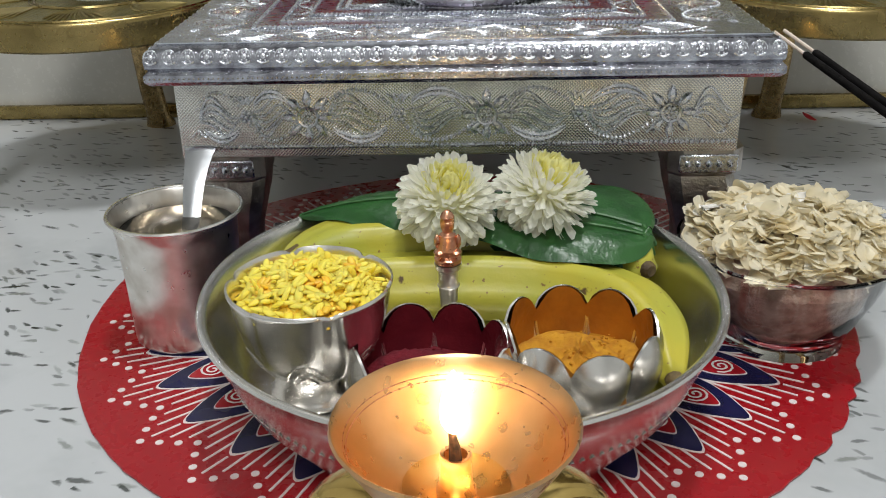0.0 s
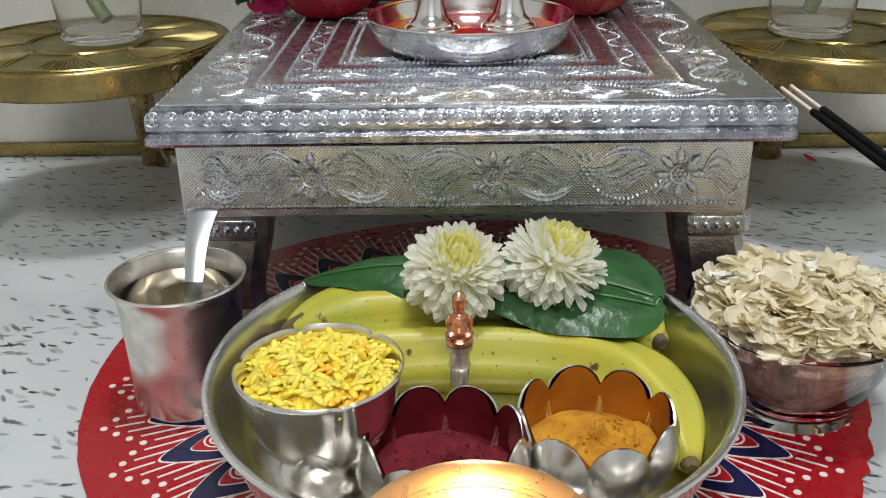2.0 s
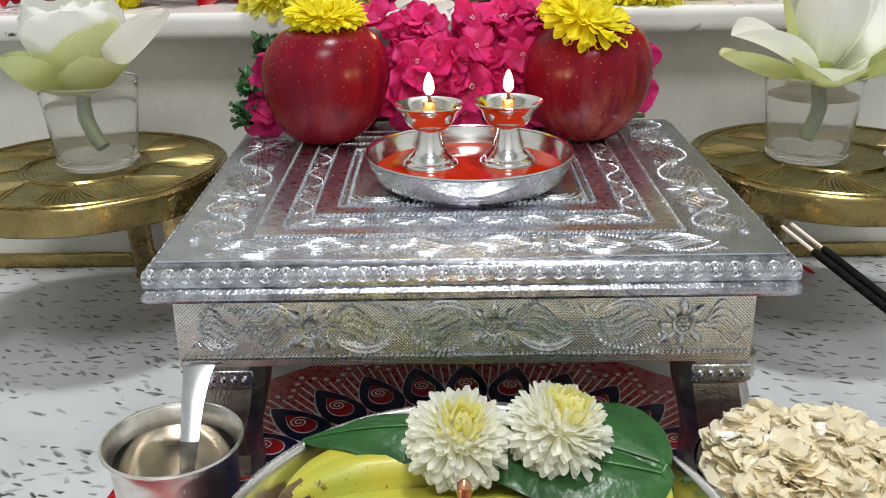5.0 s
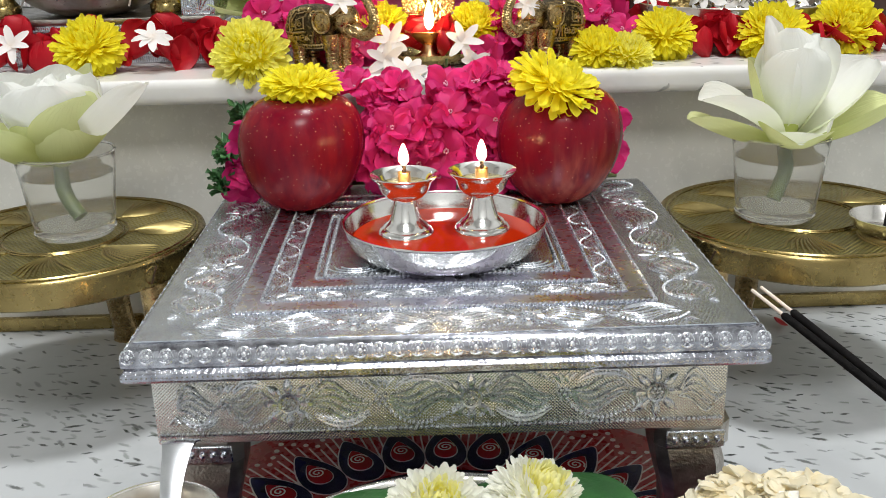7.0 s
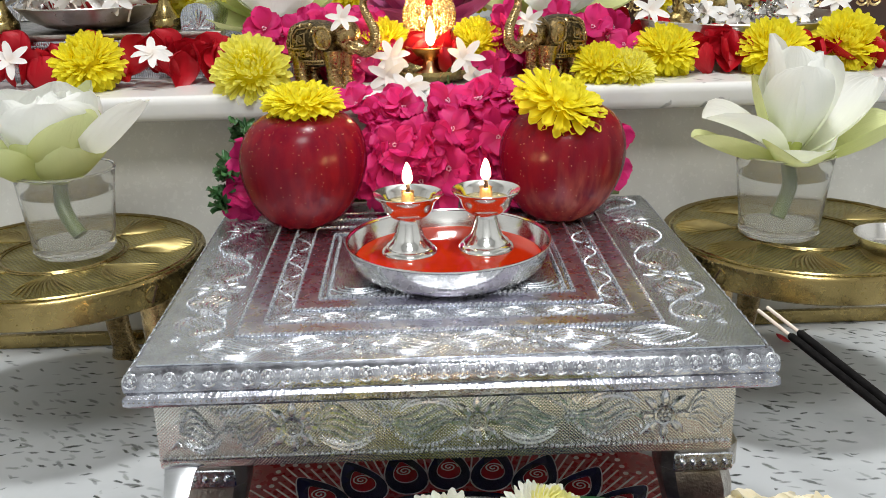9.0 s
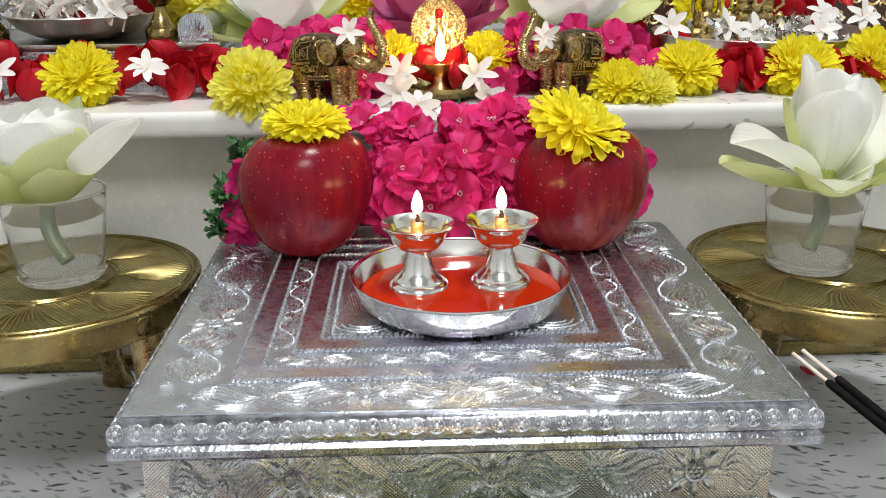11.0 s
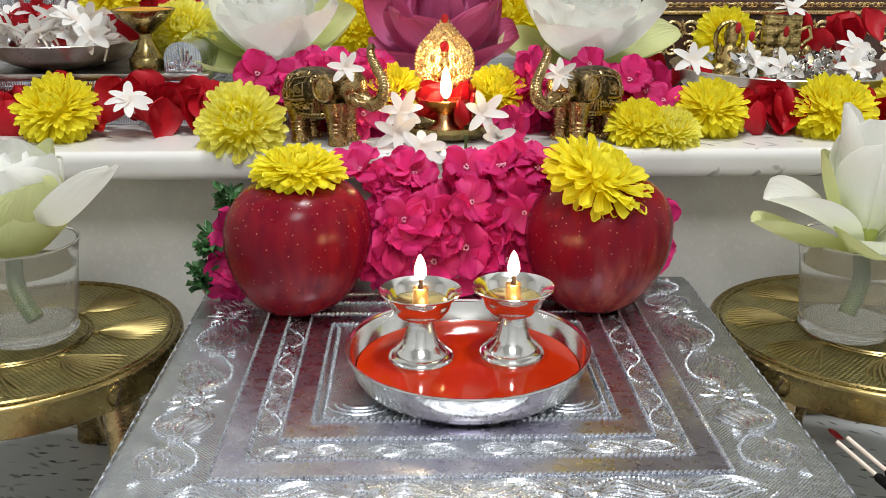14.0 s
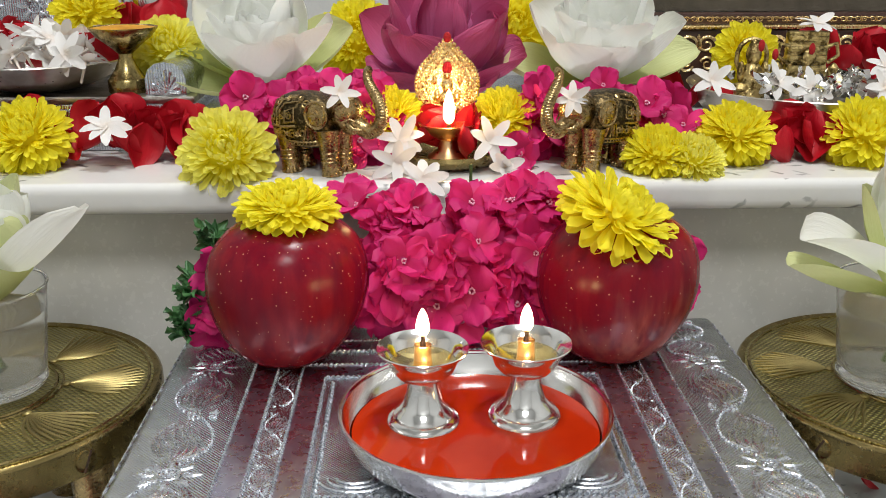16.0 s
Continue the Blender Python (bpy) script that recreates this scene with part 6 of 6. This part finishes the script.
# ---- brass elephants ----
def elephant_mesh():
    """A stout elephant with a raised trunk; a chased cloth covers the body, its ground blackened."""
    bm = bmesh.new()
    C, Rb = Vector((-0.0125, 0, 0.0300)), (0.0210, 0.0155, 0.0165)

    def on_body(x, z, s, off=0.0004):
        u, w = (x - C.x) / Rb[0], (z - C.z) / Rb[2]
        return Vector((x, s * (Rb[1] * max(0.02, 1 - abs(u) ** 2.5 - abs(w) ** 2.5) ** 0.4 + off), z))

    def chase(pts, s, r=0.0006):
        tube(bm, [on_body(x, z, s) for x, z in pts], r, 5)
    # body: a squared-off egg in blackened metal
    rows = []
    for i in range(17):
        t = -math.pi / 2 + math.pi * i / 16
        rows.append([])
        for k in range(28):
            a = 2 * math.pi * k / 28
            sq = lambda v: math.copysign(abs(v) ** 0.8, v)
            rows[-1].append(bm.verts.new((C.x + Rb[0] * sq(math.sin(t)), Rb[1] * sq(math.cos(t)) * sq(math.cos(a)), C.z + Rb[2] * sq(math.cos(t)) * sq(math.sin(a)))))
    for p, q in zip(rows, rows[1:]):
        for k in range(28):
            bm.faces.new((p[k], q[k], q[(k + 1) % 28], p[(k + 1) % 28])).material_index = 1
    for s in (-1, 1):
        # panels of the cloth
        chase([(-0.0285, 0.0200), (-0.0300, 0.0300), (-0.0270, 0.0400)], s, 0.0008)
        chase([(-0.0245, 0.0280), (-0.0250, 0.0370), (-0.0215, 0.0425), (-0.0120, 0.0445)], s, 0.0009)
        chase([(-0.0225, 0.0290), (-0.0225, 0.0365), (-0.0195, 0.0405), (-0.0115, 0.0420)], s, 0.0006)
        chase([(-0.0300, 0.0275), (-0.0200, 0.0275), (-0.0110, 0.0285)], s, 0.0009)
        chase([(-0.0190, 0.0300), (-0.0185, 0.0365), (-0.0130, 0.0385), (-0.0125, 0.0310), (-0.0190, 0.0300)], s, 0.0007)
        for dz in (0.0, 0.0022):
            chase([(-0.0290 + 0.004 * i, 0.0178 + dz - 0.0008 * math.sin(math.pi * i / 8)) for i in range(9)], s, 0.0007)
        for i in range(16):
            p = on_body(-0.0285 + 0.0020 * i, 0.0188 - 0.0007 * math.sin(math.pi * i / 15), s)
            ball(bm, p, (0.0006, 0.0006, 0.0009), 5, 4)
        # scrolls between the panels
        for cx, cz, r, turn in ((-0.0270, 0.0235, 0.0026, 0), (-0.0205, 0.0240, 0.0028, 2), (-0.0140, 0.0238, 0.0027, 1), (-0.0280, 0.0325, 0.0022, 3), (-0.0156, 0.0340, 0.0022, 1.5),
                                (-0.0260, 0.0405, 0.0020, 0.6), (-0.0075, 0.0250, 0.0026, 2.4), (-0.0060, 0.0405, 0.0024, 0.2), (-0.0175, 0.0432, 0.0016, 0), (-0.0236, 0.0238, 0.0019, 4), (-0.0172, 0.0238, 0.0018, 5), (-0.0107, 0.0242, 0.0018, 3.4), (-0.0210, 0.0330, 0.0015, 2), (-0.0235, 0.0425, 0.0014, 1), (-0.0100, 0.0435, 0.0017, 4)):
            chase([(cx + r * (1 - i / 17) * math.cos(0.62 * i + turn), cz + r * (1 - i / 17) * math.sin(0.62 * i + turn)) for i in range(15)], s, 0.0006)
        # ribbed collar behind the leg
        for k in range(5):
            chase([(-0.0045 + 0.0012 * k, 0.0290 - 0.0006 * k), (-0.0075 + 0.0026 * k, 0.0205 + 0.0002 * k)], s, 0.0007)
        # ear: a rimmed fan with ribs, standing off the shoulder
        e = Vector((0.0015, s * 0.0140, 0.0355))
        ball(bm, e, (0.0066, 0.0016, 0.0072), 18, 10)
        rim = [e + Vector((0.0068 * math.cos(a), s * 0.0008, 0.0074 * math.sin(a))) for a in [2 * math.pi * k / 24 for k in range(25)]]
        tube(bm, rim, 0.0009, 6)
        for k in range(6):
            a = radians(130 + 30 * k)
            tube(bm, [e + Vector((0.003 + q * 0.0078 * math.cos(a), s * (0.0019 - 0.0007 * q), q * 0.0064 * math.sin(a))) for q in (0.1, 0.5, 0.9)], [0.0004, 0.0010, 0.0006], 6)
        # legs with anklets and toes
        for x in (-0.0215, 0.0055):
            tube(bm, [(x - 0.001, s * 0.0070, 0.0260), (x, s * 0.0074, 0.0150), (x, s * 0.0075, 0.0075), (x + 0.0008, s * 0.0075, 0.0035), (x + 0.001, s * 0.0075, 0.0)], [0.0074, 0.0058, 0.0050, 0.0057, 0.0061], 18)
            for z in (0.0085, 0.0105, 0.0135):
                tube(bm, [(x + 0.0002 + 0.0054 * math.cos(a), s * 0.0075 + 0.0054 * math.sin(a), z) for a in [2 * math.pi * k / 20 for k in range(21)]], 0.0006, 5)
            for k in range(5):
                a = radians(-80 + 40 * k)
                ball(bm, (x + 0.001 + 0.0056 * math.cos(a), s * 0.0075 + 0.0056 * math.sin(a), 0.0018), (0.0016, 0.0016, 0.0018), 7, 5)
        # face: brow bands, eye, tusk
        for q in (0.0, 0.0018, 0.0036):
            tube(bm, [(0.0085 + q, s * 0.0102, 0.0400 - 0.4 * q), (0.0125 + q, s * 0.0098, 0.0445 - q), (0.0160 + q, s * 0.0060, 0.0450 - 1.2 * q)], 0.0005, 5)
        tube(bm, [(0.0165 + 0.0021 * math.cos(a), s * (0.0094 - 0.0006 * math.cos(a)), 0.0365 + 0.0013 * math.sin(a)) for a in [2 * math.pi * k / 14 for k in range(15)]], 0.0004, 5)
        ball(bm, (0.0165, s * 0.0092, 0.0365), 0.0009, 8, 6)
        tube(bm, [(0.0170, s * 0.0060, 0.0300), (0.0215, s * 0.0068, 0.0272), (0.0262, s * 0.0060, 0.0272)], [0.0022, 0.0017, 0.0009], 8)
        tube(bm, [(0.0145, s * 0.0090, 0.0315), (0.0190, s * 0.0075, 0.0335), (0.0240, s * 0.0045, 0.0305)], 0.0005, 5)
    ball(bm, (0.0115, 0, 0.0365), (0.0115, 0.0105, 0.0112), 24, 16)
    ball(bm, (0.0120, 0, 0.0440), (0.0070, 0.0072, 0.0046), 16, 10)
    ball(bm, (0.0165, 0, 0.0300), (0.0070, 0.0068, 0.0072), 16, 10)
    trunk = spline([(0.0165, 0, 0.0330), (0.0225, 0, 0.0275), (0.0290, 0, 0.0262), (0.0345, 0, 0.0310), (0.0352, 0, 0.0395), (0.0312, 0, 0.0475), (0.0275, 0, 0.0540), (0.0270, 0, 0.0595), (0.0292, 0, 0.0610)], 6)
    n = len(trunk)
    tube(bm, trunk, [0.0050 - 0.0031 * i / (n - 1) for i in range(n)], 14)
    for i in range(9, n - 3):
        d = (trunk[i + 1] - trunk[i - 1]).normalized()
        out, r = Vector((d.z, 0, -d.x)), 0.0051 - 0.0031 * i / (n - 1)
        tube(bm, [trunk[i] + out * r * math.cos(a) + Vector((0, r * math.sin(a), 0)) for a in [radians(-75 + 25 * k) for k in range(7)]], 0.0004, 4)
    tube(bm, [(-0.0330, 0, 0.0360), (-0.0352, 0, 0.0270), (-0.0340, 0, 0.0170)], [0.0016, 0.0012, 0.0018], 7)
    me = finish("elephant_figurine", bm, ANTIQUE, 50)
    me.materials.append(DARKBRASS)
    return me


DARKBRASS = material("blackened_brass", (0.055, 0.040, 0.020), (0.22, 0.155, 0.07), rough=0.3, rough2=0.45, metal=1, scale=420, fine=900, relief=0.0006, lo=0.5, hi=0.62)
EL = elephant_mesh()
for x, y, rz, sc in ((-0.0700, 0.3025, -26, 0.98), (0.0800, 0.3049, 215, 0.97)):
    tagged(part("elephant_figurine", EL, None, at=pose(x, y, 0.1940, 0, 0, rz) @ Matrix.Scale(sc, 4)), "antique brass elephant figurine with raised trunk on the ledge", "figurine", "brass elephants")


# ---- the arched lamp in its dish ----
def arched_lamp():
    t = thing("arched_lamp", "gilt arch-backed oil lamp burning in a shallow brass dish", "oil lamp", pose(-0.001, 0.3220, 0.1940))
    bm = bmesh.new()
    lathe(bm, [(0, 0), (0.022, 0), (0.030, 0.003), (0.0345, 0.0085), (0.0350, 0.0098), (0.0338, 0.0098), (0.0290, 0.0048), (0.021, 0.0022), (0, 0.0020)], 64)
    part("dish", bm, BRASS, t, sharp=60)
    bm = bmesh.new()
    lathe(bm, [(0, 0.002), (0.013, 0.002), (0.012, 0.005), (0.0062, 0.0085), (0.0056, 0.0140), (0.0120, 0.0175), (0.0170, 0.0225), (0.0178, 0.0240), (0.0168, 0.0242), (0.0120, 0.0200), (0, 0.0190)], 48)
    part("oil_cup", bm, LAMPBRASS, t, sharp=60)
    bm = bmesh.new()
    lathe(bm, [(0, 0.0218), (0.0150, 0.0218), (0.0148, 0.0221), (0, 0.0221)], 32)
    part("oil", bm, OIL, t).visible_shadow = False
    # arch: a thick pointed-arch plate, with beads round its edge
    def arch(s):
        pts = []
        for i in range(25):
            u = i / 24
            a = math.pi * (1.16 - 1.32 * u)
            x, z = 0.0182 * math.cos(a), 0.044 + 0.0185 * math.sin(a)
            z += 0.0085 * max(0, 1 - abs(x) / 0.011) ** 1.2
            pts.append((x * s, 0.044 + (z - 0.044) * s))
        return [(-0.0165 * s, 0.0245)] + pts + [(0.0165 * s, 0.0245)]
    bm = bmesh.new()
    P = arch(1.0)
    f = [bm.verts.new((x, 0.0185, z)) for x, z in P]
    b = [bm.verts.new((x, 0.0205, z)) for x, z in P]
    bm.faces.new(f)
    bm.faces.new(list(reversed(b)))
    for i in range(len(P)):
        j = (i + 1) % len(P)
        bm.faces.new((f[i], b[i], b[j], f[j]))
    bmesh.ops.recalc_face_normals(bm, faces=bm.faces)
    back = part("arch_back", bm, GOLD, t, "gilt arched back plate")
    for s in (1.02, 0.84, 0.68):
        bm = bmesh.new()
        Q = arch(s)[1:-1]
        dense = spline([(x, 0.0182, z) for x, z in Q], 3)
        for p in dense[::2 if s > 1 else 1]:
            bmesh.ops.create_icosphere(bm, subdivisions=1, radius=0.00145 if s > 1 else 0.0008, matrix=Matrix.Translation(p))
        tagged(part("beading", bm, GOLD, back), kind="stuff")
    bm = bmesh.new()
    for x, z, a, c in ((0, 0.034, 0.0052, 0.006), (0, 0.043, 0.0036, 0.0045), (0, 0.0495, 0.0026, 0.003), (-0.006, 0.037, 0.0022, 0.004), (0.006, 0.037, 0.0022, 0.004), (-0.0075, 0.046, 0.0018, 0.003), (0.0075, 0.046, 0.0018, 0.003), (-0.005, 0.029, 0.004, 0.0025), (0.005, 0.029, 0.004, 0.0025)):
        ball(bm, (x, 0.0182, z), (a, 0.0022, c), 10, 7)
    part("relief_figure", bm, GOLD, back)
    for x, z, r in ((0, 0.0715, 0.0024), (0, 0.0535, 0.0030)):
        bm = bmesh.new()
        ball(bm, (x, 0.0172, z), (r, 0.0012, r * 1.3), 10, 7)
        part("red_spot", bm, REDPASTE, back)
    bm = bmesh.new()
    tube(bm, [(0, -0.009, 0.0215), (0, -0.0115, 0.0240), (0, -0.0125, 0.0268)], [0.0016, 0.0014, 0.0008], 7)
    part("wick", bm, WICK, t)
    flame(t, (0, -0.0125, 0.0255), 0.0200, 0.0034)


arched_lamp()


# ---- silver pedestal on the ledge, with bowl and cups ----
def left_altar():
    t = thing("silver_pedestal", "long stamped silver pedestal with a scalloped frieze on the ledge", "pedestal")
    bm = bmesh.new()
    box(bm, -0.70, -0.158, 0.362, 0.520, 0.1942, 0.2235, 0.0012)
    body = part("pedestal_body", bm, EMBOSS, t)
    bm = bmesh.new()
    box(bm, -0.70, -0.156, 0.3595, 0.520, 0.2237, 0.2285, 0.0016)
    part("pedestal_top", bm, DARKSILVER, t)
    for z in (0.2005, 0.2195):
        part("beading", rope((-0.42, 0.3615, z), (-0.159, 0.3615, z), 0.0011, 0.0026), RELIEF, body)
    bm = bmesh.new()
    tube(bm, [(0.0055 * math.cos(a), 0, 0.0055 * math.sin(a)) for a in [math.pi * k / 8 for k in range(9)]], 0.0009, 5)
    sc = finish("scallop", bm, RELIEF)
    for k in range(20):
        part("scallop", sc, None, body, at=pose(-0.168 - 0.0115 * k, 0.3614, 0.2085))
    b = thing("silver_bolster", "small stamped silver bolster lying on the silver pedestal", "bolster")
    bm = bmesh.new()
    prof = [(-0.0125, 0.0), (-0.0125, 0.010), (-0.0105, 0.0155), (-0.0060, 0.0190), (0, 0.0200), (0.0060, 0.0190), (0.0105, 0.0155), (0.0125, 0.010), (0.0125, 0.0)]
    r0, r1 = [[bm.verts.new((-0.174 + x + dx, y, 0.2287 + z)) for x, z in prof] for y, dx in ((0.3640, 0), (0.470, 0.010))]
    for i in range(len(prof) - 1):
        bm.faces.new((r0[i], r0[i + 1], r1[i + 1], r1[i]))
    bm.faces.new(r0)
    bm.faces.new(list(reversed(r1)))
    bm.faces.new((r0[0], r1[0], r1[-1], r0[-1]))
    bmesh.ops.recalc_face_normals(bm, faces=bm.faces)
    bo = part("bolster_body", bm, EMBOSS, b)
    bm = bmesh.new()
    for i in range(9):
        a = math.pi * i / 8
        tube(bm, [(-0.174, 0.3636, 0.2300), (-0.174 + 0.009 * math.cos(a), 0.3634, 0.2300 + 0.014 * math.sin(a))], [0.0005, 0.0009], 5)
    part("end_relief", bm, RELIEF, bo)
    p = thing("silver_platform", "flat stamped silver platform under the lotuses on the ledge", "platform")
    bm = bmesh.new()
    box(bm, -0.152, 0.150, 0.356, 0.500, 0.1942, 0.2210, 0.0015)
    part("platform_body", bm, EMBOSS, p)
    # back of the silver seat
    s = thing("silver_throne_back", "stamped silver throne back standing on the silver pedestal", "throne")
    bm = bmesh.new()
    box(bm, -0.40, -0.232, 0.470, 0.485, 0.2287, 0.420, 0.003)
    bk = part("back_panel", bm, EMBOSS, s)
    for x in (-0.222, -0.206):
        bm = bmesh.new()
        tube(bm, [(x, 0.474, 0.2287), (x - 0.010, 0.474, 0.280), (x - 0.022, 0.474, 0.420)], 0.0065, 14)
        part("post", bm, SILVER, s)
    for k in range(5):
        for j in range(3):
            part("flower_relief", bpy.data.meshes["flower_relief"], None, bk, at=pose(-0.390 + 0.034 * k, 0.4695, 0.245 + 0.030 * j, 90) @ Matrix.Scale(1.2, 4))
    bw = thing("steel_bowl", "shallow steel bowl heaped with jasmine on the silver pedestal", "bowl", pose(-0.2620, 0.3960, 0.2287))
    bm = bmesh.new()
    lathe(bm, [(0, 0.001), (0.022, 0), (0.034, 0.003), (0.046, 0.009), (0.0545, 0.0178), (0.0560, 0.0186), (0.0556, 0.0193), (0.0540, 0.0190), (0.0445, 0.0108), (0.033, 0.0050), (0, 0.0030)], 64)
    part("bowl_body", bm, STEELWORN, bw, sharp=60)
    c = thing("brass_cup", "footed brass cup of yellow powder on the silver pedestal", "cup", pose(-0.2005, 0.3770, 0.2287), group="brass cups")
    bm = bmesh.new()
    lathe(bm, [(0, 0), (0.0118, 0), (0.0122, 0.001), (0.0122, 0.0080), (0.0108, 0.0092), (0.0070, 0.0150), (0.0044, 0.0210), (0.0042, 0.0238), (0.0100, 0.0290), (0.0170, 0.0345), (0.0207, 0.0392), (0.0210, 0.0402), (0.0200, 0.0402), (0.0160, 0.0360), (0, 0.0330)], 48)
    part("cup_body", bm, BRASS, c, sharp=50)
    bm = bmesh.new()
    lathe(bm, [(0.0196, 0.0395), (0.012, 0.0405), (0, 0.0410)], 32)
    part("yellow_powder", bm, TURMERIC, c, "yellow turmeric powder")
    copy_thing(c, pose(-0.3230, 0.3760, 0.2287, 0, 0, 50))


left_altar()


# ---- plate of small brasses, and the picture behind ----
def right_altar():
    t = thing("steel_plate", "steel plate with a dark red wall holding small brasses", "plate", pose(0.2530, 0.4180, 0.1945))
    bm = bmesh.new()
    lathe(bm, [(0, 0), (0.055, 0), (0.066, 0.006), (0.078, 0.020), (0.0835, 0.0298), (0.0846, 0.0305), (0.0840, 0.0312), (0.0822, 0.0305), (0.0765, 0.0210), (0.0645, 0.0080), (0.054, 0.0030), (0, 0.0028)], 80)
    part("plate_body", bm, STEELWORN, t, sharp=60)
    rng = random.Random(5)
    s = thing("foil_scraps", "crumpled scraps of silver foil heaped in the steel plate", "foil", kind="stuff")
    bm = bmesh.new()
    for k in range(120):
        x, y = rng.uniform(0.200, 0.310), rng.uniform(0.362, 0.440)
        m = Matrix.Translation((x, y, rng.uniform(0.218, 0.233))) @ Euler((rng.uniform(-1, 1), rng.uniform(-1, 1), rng.uniform(0, 6))).to_matrix().to_4x4()
        petal(bm, m, 0.011 * rng.uniform(0.6, 1.3), 0.005 * rng.uniform(0.6, 1.3), rounded, rng.uniform(-50, 0), rng.uniform(20, 80), rng.uniform(-0.8, 0.8), 3, 3, 0.8, rng)
    part("foil", bm, SILVER, s, sharp=20)
    bm = bmesh.new()
    lathe(bm, [(0.078, 0.2165), (0.04, 0.2185), (0, 0.2190)], 40, Matrix.Translation((0.2530, 0.4180, 0)))
    part("foil_bed", bm, DARKSILVER, s)
    # brass plaque and a seated figure, as plain shapes
    bm = bmesh.new()
    box(bm, 0.2320, 0.2600, 0.4150, 0.4220, 0.2185, 0.2610, 0.002)
    for k in range(4):
        box(bm, 0.2330, 0.2590, 0.4130, 0.4160, 0.2345 + 0.0065 * k, 0.2385 + 0.0065 * k, 0.001)
    ball(bm, (0.246, 0.4120, 0.2440), (0.005, 0.003, 0.006), 10, 7)
    ball(bm, (0.2260, 0.4160, 0.2330), (0.0045, 0.004, 0.0090), 10, 7)
    ball(bm, (0.2650, 0.4160, 0.2310), (0.0045, 0.004, 0.0090), 10, 7)
    for s_ in (-1, 1):
        tube(bm, [(0.246 + s_ * 0.014, 0.4150, 0.2400), (0.246 + s_ * 0.021, 0.4150, 0.2450), (0.246 + s_ * 0.019, 0.4150, 0.2530), (0.246 + s_ * 0.013, 0.4150, 0.2510)], 0.0014, 7)
    tagged(part("brass_plaque", bm, IDOLBRASS), "small old brass plaque standing in the steel plate", "plaque")
    bm = bmesh.new()
    lathe(bm, [(0, 0.218), (0.010, 0.218), (0.011, 0.223), (0.0085, 0.228), (0.0075, 0.236), (0.0060, 0.240), (0.0035, 0.2425), (0.0048, 0.2465), (0.0050, 0.2500), (0.0034, 0.2545), (0.0014, 0.2580), (0, 0.2585)], 16, Matrix.Translation((0.2020, 0.3950, 0)))
    for s_ in (-1, 1):
        ball(bm, (0.2020 + s_ * 0.008, 0.3920, 0.2270), (0.006, 0.006, 0.0035), 10, 6)
        ball(bm, (0.2020 + s_ * 0.0080, 0.3940, 0.2370), (0.0025, 0.0030, 0.0070), 8, 6)
    tube(bm, [(0.2020 + 0.0100 * math.cos(a), 0.3985, 0.2460 + 0.0120 * math.sin(a)) for a in [radians(-40 + 26 * k) for k in range(11)]], 0.0016, 6)
    tagged(part("brass_figurine", bm, IDOLBRASS), "small old brass seated figurine in the steel plate", "figurine")
    for x, y, z in ((0.2045, 0.389, 0.2545), (0.2210, 0.4075, 0.2465), (0.2460, 0.4085, 0.2500)):
        bm = bmesh.new()
        ball(bm, (x, y, z), (0.0022, 0.0014, 0.0040), 8, 6)
        tagged(part("red_powder_spot", bm, REDPASTE), "dab of red powder on a small brass", "powder")
    # picture frame
    f = thing("picture_frame", "large picture in a dark wooden frame with gilt scrollwork", "picture frame")
    X0, X1 = 0.086, 0.75
    bm = bmesh.new()
    box(bm, X0, X1, 0.5050, 0.540, 0.1942, 0.2540, 0.003)
    rail = part("bottom_rail", bm, FRAMEWOOD, f)
    bm = bmesh.new()
    box(bm, X0, X0 + 0.055, 0.5052, 0.540, 0.2545, 0.80, 0.003)
    part("side_rail", bm, FRAMEWOOD, f)
    bm = bmesh.new()
    box(bm, X0 + 0.0555, X1, 0.5010, 0.510, 0.2543, 0.2575, 0.0012)
    part("gilt_fillet", bm, GOLD, f)
    bm = bmesh.new()
    box(bm, X0 + 0.0555, X1, 0.5080, 0.520, 0.2577, 0.2660, 0.001)
    inner = part("inner_rail", bm, FRAMEWOOD, f)
    bm = bmesh.new()
    box(bm, X0 + 0.0555, X1, 0.5240, 0.5300, 0.2662, 0.80)
    part("mat_board", bm, MATBOARD, f)
    bm = bmesh.new()
    for s_ in (-1, 1):
        pts = [(s_ * (0.0022 + 0.0062 * (1 - i / 20)) * math.cos(i * 0.42 + 0.3) + s_ * 0.0075, 0, (0.0015 + 0.0058 * (1 - i / 20)) * math.sin(i * 0.42 + 0.3)) for i in range(20)]
        tube(bm, pts, [0.0016 - 0.0008 * i / 19 for i in range(20)], 6)
    tube(bm, [(0, 0, -0.0075), (0.002, 0, -0.001), (0, 0, 0.0085)], [0.0006, 0.0019, 0.0005], 6)
    ball(bm, (0, 0, 0.006), 0.0016, 6, 5)
    scroll = finish("gilt_scroll", bm, GOLD)
    for k in range(15):
        part("gilt_scroll", scroll, None, rail, at=pose(X0 + 0.030 + 0.027 * k, 0.5046, 0.2425, 0, 0, 0) @ Matrix.Diagonal((0.86, 1, 0.95 if k % 2 else -0.95, 1)))
        part("gilt_scroll", scroll, None, rail, at=pose(X0 + 0.0165 + 0.027 * k, 0.5046, 0.2280, 0, 0, 0) @ Matrix.Diagonal((0.7, 1, -0.8 if k % 2 else 0.8, 1)))
    for k in range(34):
        part("gilt_scroll", scroll, None, inner, at=pose(X0 + 0.064 + 0.0115 * k, 0.5078, 0.2612) @ Matrix.Diagonal((0.34, 0.6, 0.30, 1)))


right_altar()
